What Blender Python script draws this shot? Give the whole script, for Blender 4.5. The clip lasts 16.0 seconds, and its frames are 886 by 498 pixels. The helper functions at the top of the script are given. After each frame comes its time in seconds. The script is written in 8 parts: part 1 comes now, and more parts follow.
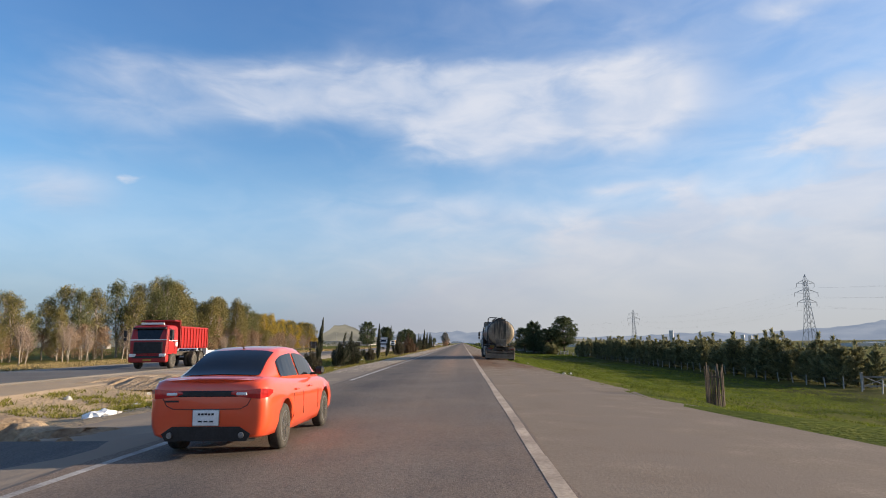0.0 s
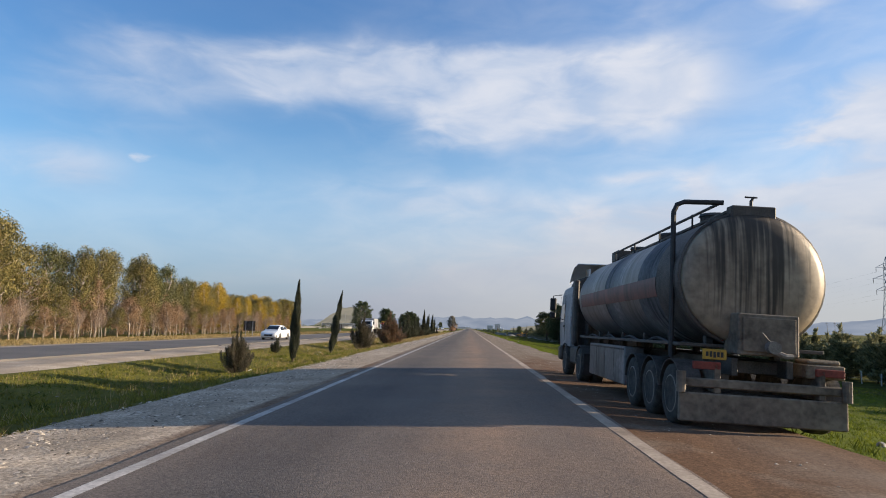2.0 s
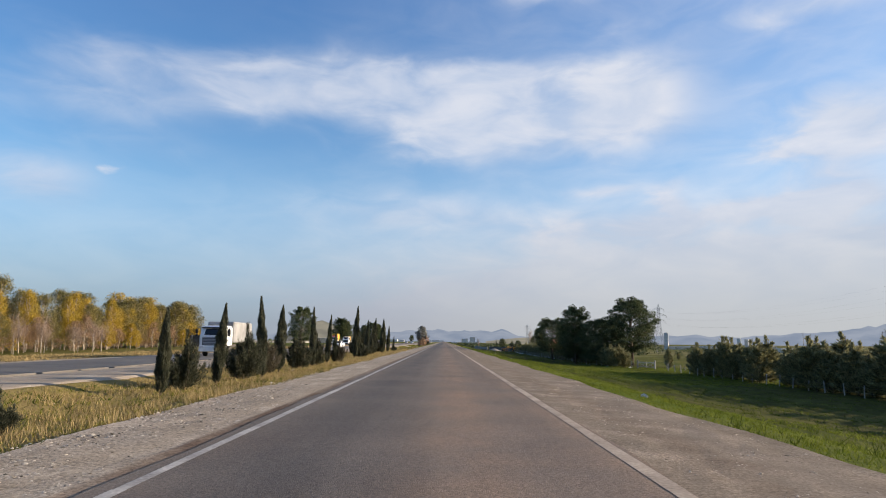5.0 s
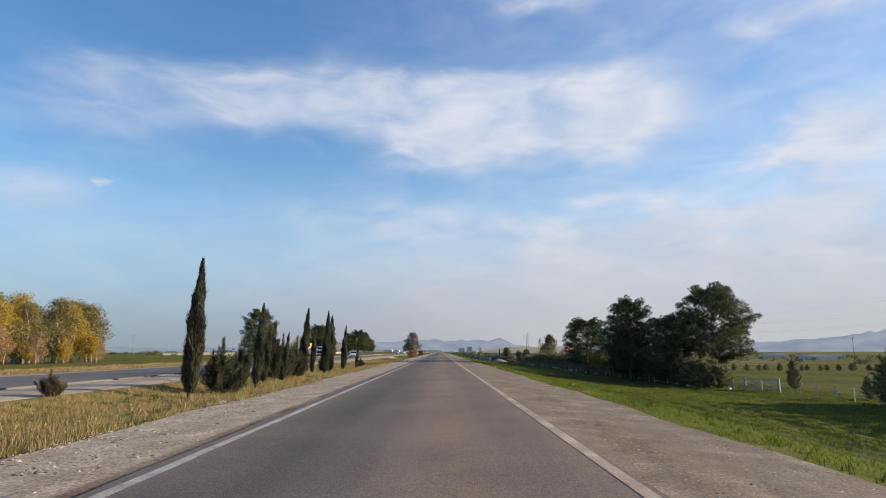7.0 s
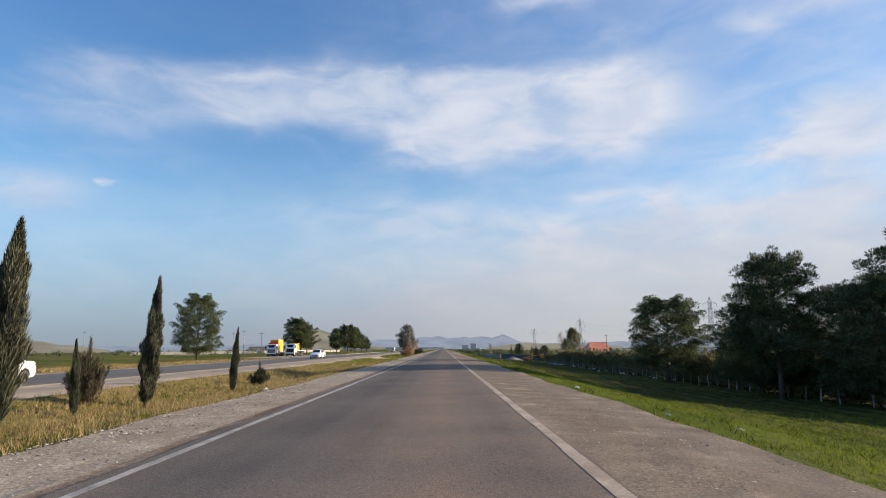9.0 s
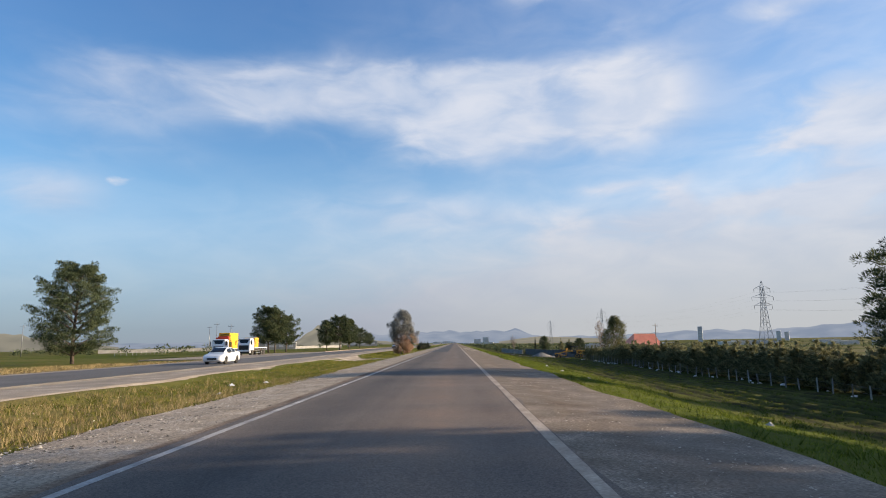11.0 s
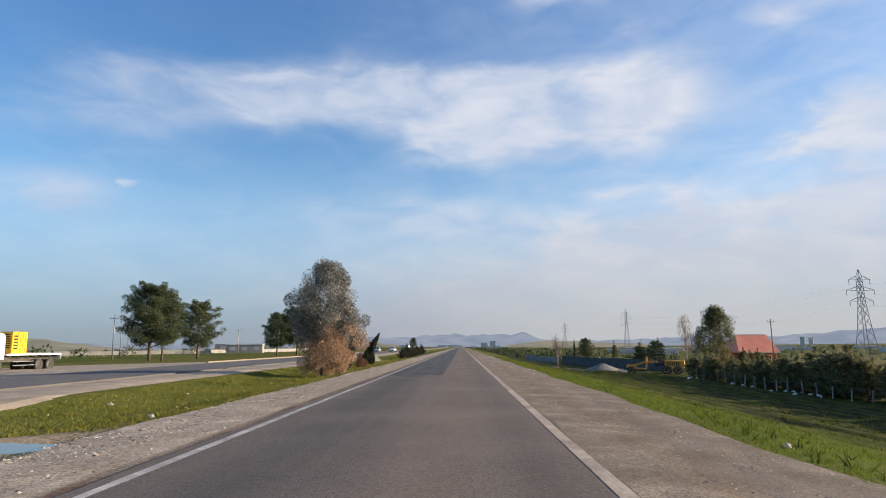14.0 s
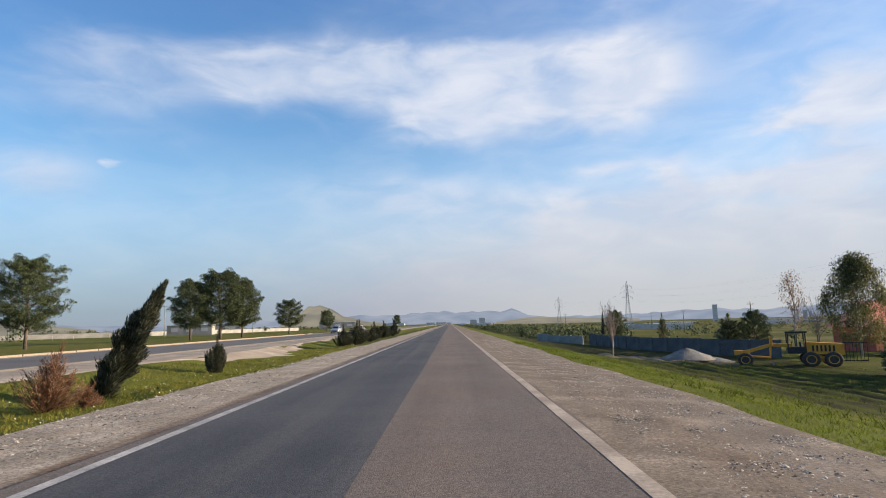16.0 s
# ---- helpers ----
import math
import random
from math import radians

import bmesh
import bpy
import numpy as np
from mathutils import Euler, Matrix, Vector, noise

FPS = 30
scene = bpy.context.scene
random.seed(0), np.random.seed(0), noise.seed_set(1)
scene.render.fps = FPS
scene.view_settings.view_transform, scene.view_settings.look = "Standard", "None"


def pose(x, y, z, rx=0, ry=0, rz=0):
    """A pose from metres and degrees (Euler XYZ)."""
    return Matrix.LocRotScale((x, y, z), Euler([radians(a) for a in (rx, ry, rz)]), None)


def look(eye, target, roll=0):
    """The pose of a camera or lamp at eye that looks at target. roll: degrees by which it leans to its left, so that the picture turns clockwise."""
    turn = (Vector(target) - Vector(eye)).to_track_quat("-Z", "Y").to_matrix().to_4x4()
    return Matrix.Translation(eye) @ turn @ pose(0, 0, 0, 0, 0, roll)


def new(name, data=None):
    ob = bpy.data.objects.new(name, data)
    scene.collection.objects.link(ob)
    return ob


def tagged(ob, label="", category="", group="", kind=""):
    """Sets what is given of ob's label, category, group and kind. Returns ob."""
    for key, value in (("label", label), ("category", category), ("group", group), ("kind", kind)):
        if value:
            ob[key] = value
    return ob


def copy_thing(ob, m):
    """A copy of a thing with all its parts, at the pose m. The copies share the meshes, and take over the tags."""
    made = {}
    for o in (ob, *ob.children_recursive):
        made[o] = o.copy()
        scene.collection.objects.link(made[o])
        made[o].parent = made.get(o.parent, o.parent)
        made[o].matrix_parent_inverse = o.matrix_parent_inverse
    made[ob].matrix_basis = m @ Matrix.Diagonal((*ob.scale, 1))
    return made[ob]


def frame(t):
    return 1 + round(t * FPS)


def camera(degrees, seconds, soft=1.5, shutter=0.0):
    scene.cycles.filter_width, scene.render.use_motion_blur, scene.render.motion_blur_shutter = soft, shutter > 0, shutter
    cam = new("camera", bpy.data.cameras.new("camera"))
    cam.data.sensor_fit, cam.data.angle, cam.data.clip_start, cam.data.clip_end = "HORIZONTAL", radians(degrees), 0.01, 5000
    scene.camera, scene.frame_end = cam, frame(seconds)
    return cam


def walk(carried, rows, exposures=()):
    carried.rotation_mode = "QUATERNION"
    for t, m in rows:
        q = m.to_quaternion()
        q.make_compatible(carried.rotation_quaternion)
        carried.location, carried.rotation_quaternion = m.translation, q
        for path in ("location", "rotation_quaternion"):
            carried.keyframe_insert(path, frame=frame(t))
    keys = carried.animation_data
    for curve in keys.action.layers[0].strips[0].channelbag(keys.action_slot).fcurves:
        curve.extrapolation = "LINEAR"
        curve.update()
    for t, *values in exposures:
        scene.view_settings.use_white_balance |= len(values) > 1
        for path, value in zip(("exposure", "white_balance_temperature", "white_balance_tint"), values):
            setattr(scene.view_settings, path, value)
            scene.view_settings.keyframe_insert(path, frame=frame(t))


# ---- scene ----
EXPOSURE = 1.0
SUN_POWER = 5.0
CLOUD_LEVEL = 4.1
HAZE_LEVEL = 2.75
SKY_TINT_LOW = (0.70, 0.99, 1.12)
SKY_TINT_HIGH = (0.54, 0.88, 1.19)
CLOUDS = (
    (-32.6, 19.5, 9.4, 3.0, 0.34), (-23.1, 21.0, 8.8, 2.9, 0.38), (-17.5, 21.4, 3.0, 2.2, 0.40), (-10.0, 23.0, 11.0, 3.0, 0.55), (-24.8, 23.7, 15.0, 1.8, 0.22),
    (1.6, 24.3, 9.3, 1.4, 0.55), (10.4, 20.5, 12.2, 3.6, 0.66), (17.3, 22.9, 5.6, 3.4, 0.55), (-1.5, 20.5, 9.0, 3.6, 0.48), (1.6, 16.9, 4.4, 1.6, 0.28),
    (13.0, 19.0, 9.9, 2.3, 0.25), (35.0, 17.1, 5.7, 3.2, 0.62), (31.3, 16.2, 4.9, 2.2, 0.25), (-34.4, 12.8, 4.4, 1.8, 0.58), (-29.2, 13.7, 0.7, 0.3, 0.45),
    (10.7, 30.8, 6.1, 1.0, 0.45), (33.1, 26.4, 7.3, 1.5, 0.45), (-25.9, 15.8, 7.0, 1.2, 0.22), (15.3, 13.7, 3.8, 0.7, 0.45), (21.0, 12.9, 1.7, 1.2, 0.4),
    (32.5, 11.9, 4.3, 1.7, 0.5), (24.4, 10.9, 9.0, 1.3, 0.35), (-7.0, 12.6, 8.9, 2.1, 0.28), (4.2, 11.4, 8.5, 2.1, 0.28), (15.2, 10.0, 6.0, 1.8, 0.3))
PATH = [
    (0, pose(1.84, 0.00, 1.50, 98.68, 0.61, 1.79)),
    (0.5, pose(1.66, 12.10, 1.48, 97.87, 0.24, 1.43)),
    (1, pose(1.25, 24.16, 1.50, 97.63, 0.22, 2.61)),
    (1.5, pose(0.89, 36.07, 1.49, 97.31, -0.19, 2.88)),
    (2, pose(0.60, 47.70, 1.47, 97.30, -0.81, 2.42)),
    (2.5, pose(0.40, 59.33, 1.48, 96.15, -0.92, 1.23)),
    (3, pose(0.35, 70.92, 1.52, 96.78, -1.00, 0.43)),
    (3.5, pose(0.33, 82.50, 1.55, 97.73, -1.06, -0.04)),
    (4, pose(0.33, 94.09, 1.49, 98.46, -1.03, 0.83)),
    (4.5, pose(0.36, 105.68, 1.50, 98.46, -0.75, 0.34)),
    (6, pose(0.54, 140.67, 1.47, 99.03, -0.20, -0.17)),
    (7, pose(0.68, 163.96, 1.46, 99.45, 0.18, -0.29)),
    (7.5, pose(0.78, 175.36, 1.48, 99.61, 0.54, 0.19)),
    (8, pose(0.87, 186.69, 1.50, 99.74, 0.68, -0.70)),
    (8.5, pose(0.93, 197.85, 1.48, 99.35, 0.83, -0.13)),
    (9, pose(1.04, 209.12, 1.46, 99.19, 0.60, 0.01)),
    (10, pose(1.21, 232.49, 1.47, 98.95, 0.76, 0.54)),
    (11.5, pose(1.44, 267.71, 1.49, 98.60, 1.13, 1.22)),
    (12, pose(1.48, 279.55, 1.49, 98.48, 1.41, 0.66)),
    (12.5, pose(1.40, 291.37, 1.48, 98.28, 1.13, 1.09)),
    (13, pose(1.31, 303.21, 1.47, 98.83, 0.90, 1.58)),
    (13.5, pose(1.24, 315.07, 1.53, 98.70, 0.72, 1.48)),
    (14, pose(1.18, 326.95, 1.51, 99.01, 0.63, 1.67)),
    (14.5, pose(1.10, 338.81, 1.49, 98.85, 0.77, 2.28)),
    (15, pose(1.10, 350.59, 1.48, 97.92, 1.33, 2.49)),
    (15.5, pose(1.07, 362.28, 1.48, 97.64, 1.67, 1.83)),
    (16, pose(1.12, 373.91, 1.45, 96.93, 1.42, 0.66)),
]
cam = camera(71.65, 16.0, soft=1.0)
walk(cam, PATH, exposures=((0.0, EXPOSURE), (2.0, EXPOSURE), (2.6, EXPOSURE + 0.16), (3.0, EXPOSURE + 0.20), (3.5, EXPOSURE), (15.0, EXPOSURE), (15.6, EXPOSURE + 0.10), (16.0, EXPOSURE + 0.10)))

# ---- daylight: low afternoon sun from the right, thin cloud ----
SUN_EL = 12.5
SUN_AZ = 82.0                      # degrees from +y towards +x
world = bpy.data.worlds.new("world")
scene.world = world
world.use_nodes = True
wn, wl = world.node_tree.nodes, world.node_tree.links


def wnode(kind, **inputs):
    n = wn.new(kind)
    for k, v in inputs.items():
        key = int(k[1:])
        if isinstance(v, bpy.types.NodeSocket):
            wl.new(v, n.inputs[key])
        else:
            n.inputs[key].default_value = v
    return n


def wmath(op, a, b=0.0, c=0.0):
    n = wnode("ShaderNodeMath", i0=a, i1=b, i2=c)
    n.operation = op
    return n.outputs[0]


def build_sky():
    sky = wn.new("ShaderNodeTexSky")
    sky.sky_type = "NISHITA"
    sky.sun_disc = False
    sky.sun_elevation = radians(SUN_EL)
    sky.sun_rotation = radians(SUN_AZ)
    sky.altitude = 300
    sky.air_density, sky.dust_density, sky.ozone_density = 1.0, 0.6, 2.4
    tc = wn.new("ShaderNodeTexCoord")
    sep = wnode("ShaderNodeSeparateXYZ", i0=tc.outputs["Generated"])
    x, y, z = sep.outputs
    az = wmath("MULTIPLY", wmath("ARCTAN2", x, y), 57.2958)
    el = wmath("MULTIPLY", wmath("ARCSINE", z), 57.2958)
    # ragged edges: shift the direction by stretched noise
    comb = wnode("ShaderNodeCombineXYZ", i0=wmath("MULTIPLY", az, 0.066), i1=wmath("MULTIPLY", el, 0.165), i2=0.0)
    nz = wn.new("ShaderNodeTexNoise")
    wl.new(comb.outputs[0], nz.inputs["Vector"])
    nz.inputs["Scale"].default_value, nz.inputs["Detail"].default_value = 2.2, 7.0
    nz.inputs["Roughness"].default_value, nz.inputs["Distortion"].default_value = 0.52, 0.4
    fine = nz.outputs["Fac"]
    sepc = wnode("ShaderNodeSeparateColor", i0=nz.outputs["Color"])
    az2 = wmath("ADD", az, wmath("MULTIPLY", wmath("SUBTRACT", sepc.outputs[0], 0.5), 8.0))
    el2 = wmath("ADD", el, wmath("MULTIPLY", wmath("SUBTRACT", sepc.outputs[1], 0.5), 2.8))
    pos = wnode("ShaderNodeCombineXYZ", i0=az2, i1=el2, i2=0.0).outputs[0]
    total = None
    for a, e, ra, re, s in CLOUDS:
        sub = wnode("ShaderNodeVectorMath", i0=pos, i1=(a, e, 0))
        sub.operation = "SUBTRACT"
        mul = wnode("ShaderNodeVectorMath", i0=sub.outputs[0], i1=(1 / ra, 1 / re, 0))
        mul.operation = "MULTIPLY"
        ln = wnode("ShaderNodeVectorMath", i0=mul.outputs[0])
        ln.operation = "LENGTH"
        mr = wn.new("ShaderNodeMapRange")
        mr.interpolation_type = "SMOOTHSTEP"
        wl.new(ln.outputs["Value"], mr.inputs[0])
        for k, v in ((1, 1.75), (2, 0.0), (3, 0.0), (4, s)):
            mr.inputs[k].default_value = v
        total = mr.outputs[0] if total is None else wmath("ADD", total, mr.outputs[0])
    # general broken cloud all round, and milky air towards the horizon
    veil = wn.new("ShaderNodeMapRange")
    veil.interpolation_type = "SMOOTHSTEP"
    wl.new(el, veil.inputs[0])
    for k, v in ((1, 19.0), (2, 1.0), (3, 0.04), (4, 0.92)):
        veil.inputs[k].default_value = v
    side = wn.new("ShaderNodeMapRange")
    side.interpolation_type = "SMOOTHSTEP"
    wl.new(az2, side.inputs[0])
    for k, v in ((1, -30.0), (2, 16.0), (3, 0.0), (4, 1.0)):
        side.inputs[k].default_value = v
    milky = wmath("MULTIPLY", veil.outputs[0], wmath("MULTIPLY_ADD", side.outputs[0], 0.24, 0.88))
    grain = wmath("MULTIPLY_ADD", fine, 1.2, 0.40)
    crisp = wn.new("ShaderNodeMapRange")
    crisp.interpolation_type = "SMOOTHSTEP"
    wl.new(wmath("MULTIPLY", total, grain), crisp.inputs[0])
    for k, v in ((1, 0.0), (2, 0.95), (3, 0.0), (4, 0.72)):
        crisp.inputs[k].default_value = v
    thin = wn.new("ShaderNodeMapRange")
    thin.interpolation_type = "SMOOTHSTEP"
    wl.new(az2, thin.inputs[0])
    for k, v in ((1, -25.0), (2, 38.0), (3, 0.0), (4, 0.40)):
        thin.inputs[k].default_value = v
    mask = wmath("ADD", wmath("ADD", crisp.outputs[0], milky), wmath("MULTIPLY", thin.outputs[0], wmath("ADD", fine, 0.4)))
    mask = wmath("MINIMUM", wmath("MAXIMUM", mask, 0.05), 0.97)
    # cloud and haze take on a cooler tone near the ground
    cm = wn.new("ShaderNodeMix")
    cm.data_type = "RGBA"
    low = wn.new("ShaderNodeMapRange")
    wl.new(el, low.inputs[0])
    for k, v in ((1, 1.5), (2, 13.0), (3, 0.0), (4, 1.0)):
        low.inputs[k].default_value = v
    wl.new(low.outputs[0], cm.inputs[0])
    hz = wn.new("ShaderNodeMix")
    hz.data_type = "RGBA"
    wl.new(side.outputs[0], hz.inputs[0])
    hz.inputs[6].default_value = (*[HAZE_LEVEL * v for v in (0.50, 0.57, 0.79)], 1)
    hz.inputs[7].default_value = (*[HAZE_LEVEL * v for v in (0.97, 0.985, 1.035)], 1)
    wl.new(hz.outputs[2], cm.inputs[6])
    tone = wn.new("ShaderNodeMix")
    tone.data_type = "RGBA"
    lit = wn.new("ShaderNodeMapRange")
    wl.new(wmath("ADD", fine, wmath("MULTIPLY", sepc.outputs[2], 0.6)), lit.inputs[0])
    for k, v in ((1, 0.62), (2, 0.98), (3, 0.0), (4, 1.0)):
        lit.inputs[k].default_value = v
    wl.new(lit.outputs[0], tone.inputs[0])
    tone.inputs[6].default_value = (*[CLOUD_LEVEL * v for v in (0.68, 0.78, 0.97)], 1)
    tone.inputs[7].default_value = (*[CLOUD_LEVEL * v for v in (0.90, 0.935, 1.04)], 1)
    wl.new(tone.outputs[2], cm.inputs[7])
    tint = wn.new("ShaderNodeMix")
    tint.data_type, tint.blend_type = "RGBA", "MULTIPLY"
    tint.inputs[0].default_value = 1.0
    wl.new(sky.outputs[0], tint.inputs[6])
    hue = wn.new("ShaderNodeMix")
    hue.data_type = "RGBA"
    rise = wn.new("ShaderNodeMapRange")
    wl.new(el, rise.inputs[0])
    for k, v in ((1, 13.0), (2, 30.0), (3, 0.0), (4, 1.0)):
        rise.inputs[k].default_value = v
    wl.new(rise.outputs[0], hue.inputs[0])
    hue.inputs[6].default_value, hue.inputs[7].default_value = (*SKY_TINT_LOW, 1), (*SKY_TINT_HIGH, 1)
    wl.new(hue.outputs[2], tint.inputs[7])
    mix = wn.new("ShaderNodeMix")
    mix.data_type = "RGBA"
    wl.new(mask, mix.inputs[0])
    wl.new(tint.outputs[2], mix.inputs[6])
    wl.new(cm.outputs[2], mix.inputs[7])
    bg = wn["Background"]
    wl.new(mix.outputs[2], bg.inputs[0])
    bg.inputs[1].default_value = 0.10


build_sky()
sun = new("sun", bpy.data.lights.new("sun", "SUN"))
sun.data.energy, sun.data.angle, sun.data.color = SUN_POWER, radians(0.6), (1.0, 0.82, 0.60)
sdir = Vector((math.sin(radians(SUN_AZ)) * math.cos(radians(SUN_EL)), math.cos(radians(SUN_AZ)) * math.cos(radians(SUN_EL)), math.sin(radians(SUN_EL))))
sun.matrix_world = look(sdir * 200, (0, 0, 0))
scene.view_settings.exposure = EXPOSURE


# ---- materials ----
def mat(name, c1, c2, rough=0.8, scale=4.0, bump=0.3, metal=0.0, fine=40.0, c3=None, island=False, per_object=False, translucent=0.0, coat=0.0, bump_dist=0.02, spec=0.35):
    """Two colours mixed by coarse and fine noise, with relief."""
    m = bpy.data.materials.new(name)
    m.use_nodes = True
    nt = m.node_tree
    n, l = nt.nodes, nt.links
    p = n["Principled BSDF"]
    tc = n.new("ShaderNodeTexCoord")
    a, b = n.new("ShaderNodeTexNoise"), n.new("ShaderNodeTexNoise")
    for node, s in ((a, scale), (b, fine)):
        l.new(tc.outputs["Object"], node.inputs["Vector"])
        node.inputs["Scale"].default_value, node.inputs["Detail"].default_value = s, 6.0
    add = n.new("ShaderNodeMath")
    add.operation = "MULTIPLY_ADD"
    l.new(b.outputs["Fac"], add.inputs[0])
    add.inputs[1].default_value = 0.6
    if island or per_object:
        src = n.new("ShaderNodeNewGeometry").outputs["Random Per Island"] if island else n.new("ShaderNodeObjectInfo").outputs["Random"]
        half = n.new("ShaderNodeMath")
        half.operation = "MULTIPLY_ADD"
        l.new(src, half.inputs[0])
        half.inputs[1].default_value = 0.7
        half.inputs[2].default_value = -0.35
        sm = n.new("ShaderNodeMath")
        sm.operation = "ADD"
        l.new(a.outputs["Fac"], sm.inputs[0])
        l.new(half.outputs[0], sm.inputs[1])
        l.new(sm.outputs[0], add.inputs[2])
    else:
        l.new(a.outputs["Fac"], add.inputs[2])
    ramp = n.new("ShaderNodeValToRGB")
    e = ramp.color_ramp.elements
    e[0].position, e[0].color = 0.55, (*c1, 1)
    e[1].position, e[1].color = 1.02, (*c2, 1)
    if c3:
        k = e.new(0.88)
        k.color = (*c3, 1)
    l.new(add.outputs[0], ramp.inputs[0])
    l.new(ramp.outputs[0], p.inputs["Base Color"])
    p.inputs["Roughness"].default_value, p.inputs["Metallic"].default_value = rough, metal
    p.inputs["Specular IOR Level"].default_value = spec
    p.inputs["Coat Weight"].default_value = coat
    if bump:
        bp = n.new("ShaderNodeBump")
        bp.inputs["Strength"].default_value, bp.inputs["Distance"].default_value = bump, bump_dist
        l.new(b.outputs["Fac"], bp.inputs["Height"])
        l.new(bp.outputs[0], p.inputs["Normal"])
    if translucent:
        tr = n.new("ShaderNodeBsdfTranslucent")
        l.new(ramp.outputs[0], tr.inputs[0])
        mx = n.new("ShaderNodeMixShader")
        mx.inputs[0].default_value = translucent
        l.new(p.outputs[0], mx.inputs[1])
        l.new(tr.outputs[0], mx.inputs[2])
        l.new(mx.outputs[0], n["Material Output"].inputs[0])
    return m


def nodes_of(m):
    return m.node_tree.nodes, m.node_tree.links


def tint_by_attribute(m, attr, colour, patchy=3.0):
    """Mixes in another ground colour where a mesh attribute says so, in a patchy way."""
    n, l = nodes_of(m)
    p = n["Principled BSDF"]
    old = p.inputs["Base Color"].links[0].from_socket
    at = n.new("ShaderNodeAttribute")
    at.attribute_name = attr
    tc = n.new("ShaderNodeTexCoord")
    nz = n.new("ShaderNodeTexNoise")
    l.new(tc.outputs["Object"], nz.inputs["Vector"])
    nz.inputs["Scale"].default_value, nz.inputs["Detail"].default_value = patchy, 7
    f = n.new("ShaderNodeMath")
    f.operation = "MULTIPLY_ADD"
    l.new(nz.outputs["Fac"], f.inputs[0])
    f.inputs[1].default_value, f.inputs[2].default_value = 1.2, -0.6
    g = n.new("ShaderNodeMath")
    g.operation, g.use_clamp = "MULTIPLY_ADD", True
    l.new(f.outputs[0], g.inputs[0])
    w = n.new("ShaderNodeMath")
    w.operation = "MULTIPLY"
    l.new(at.outputs["Fac"], w.inputs[0])
    w.inputs[1].default_value = 2.0
    l.new(w.outputs[0], g.inputs[1])
    l.new(at.outputs["Fac"], g.inputs[2])
    mx = n.new("ShaderNodeMix")
    mx.data_type = "RGBA"
    l.new(g.outputs[0], mx.inputs[0])
    l.new(old, mx.inputs[6])
    mx.inputs[7].default_value = (*colour, 1)
    l.new(mx.outputs[2], p.inputs["Base Color"])


M_ASPHALT = mat("asphalt", (0.098, 0.081, 0.070), (0.168, 0.140, 0.118), 0.85, 0.35, 0.35, fine=60, c3=(0.130, 0.113, 0.100), spec=0.16)
def speckle(m, scale, amount, bump=0.0, dist=0.01, less=""):
    """Single stones: each cell of a Voronoi pattern gets its own brightness and a rounded height."""
    n, l = nodes_of(m)
    p = n["Principled BSDF"]
    old = p.inputs["Base Color"].links[0].from_socket
    tc = n.new("ShaderNodeTexCoord")
    vo = n.new("ShaderNodeTexVoronoi")
    vo.inputs["Scale"].default_value = scale
    l.new(tc.outputs["Object"], vo.inputs["Vector"])
    hs = n.new("ShaderNodeSeparateColor")
    l.new(vo.outputs["Color"], hs.inputs[0])
    f = n.new("ShaderNodeMath")
    f.operation = "MULTIPLY_ADD"
    l.new(hs.outputs[0], f.inputs[0])
    f.inputs[1].default_value, f.inputs[2].default_value = 2 * amount, 1 - amount
    out = f.outputs[0]
    if less:
        at = n.new("ShaderNodeAttribute")
        at.attribute_name = less
        fade = n.new("ShaderNodeMix")
        l.new(at.outputs["Fac"], fade.inputs[0])
        l.new(out, fade.inputs[2])
        fade.inputs[3].default_value = 1.0
        out = fade.outputs[0]
    mx = n.new("ShaderNodeVectorMath")
    mx.operation = "SCALE"
    l.new(old, mx.inputs[0])
    l.new(out, mx.inputs["Scale"])
    l.new(mx.outputs[0], p.inputs["Base Color"])
    if bump:
        b = n.new("ShaderNodeBump")
        b.invert = True
        b.inputs["Strength"].default_value, b.inputs["Distance"].default_value = bump, dist
        l.new(vo.outputs["Distance"], b.inputs["Height"])
        if p.inputs["Normal"].links:
            l.new(p.inputs["Normal"].links[0].from_socket, b.inputs["Normal"])
        l.new(b.outputs[0], p.inputs["Normal"])


def streaks(m, colour, amount):
    """Long faint stains drawn out along the road."""
    n, l = nodes_of(m)
    p = n["Principled BSDF"]
    old = p.inputs["Base Color"].links[0].from_socket
    tc = n.new("ShaderNodeTexCoord")
    mp = n.new("ShaderNodeMapping")
    mp.inputs["Scale"].default_value = (1.6, 0.045, 1.0)
    l.new(tc.outputs["Object"], mp.inputs[0])
    nz = n.new("ShaderNodeTexNoise")
    nz.inputs["Scale"].default_value, nz.inputs["Detail"].default_value = 1.0, 8
    l.new(mp.outputs[0], nz.inputs["Vector"])
    r = n.new("ShaderNodeMapRange")
    l.new(nz.outputs["Fac"], r.inputs[0])
    for k, v in ((1, 0.42), (2, 0.68), (3, 0.0), (4, amount)):
        r.inputs[k].default_value = v
    mx = n.new("ShaderNodeMix")
    mx.data_type = "RGBA"
    l.new(r.outputs[0], mx.inputs[0])
    l.new(old, mx.inputs[6])
    mx.inputs[7].default_value = (*colour, 1)
    l.new(mx.outputs[2], p.inputs["Base Color"])


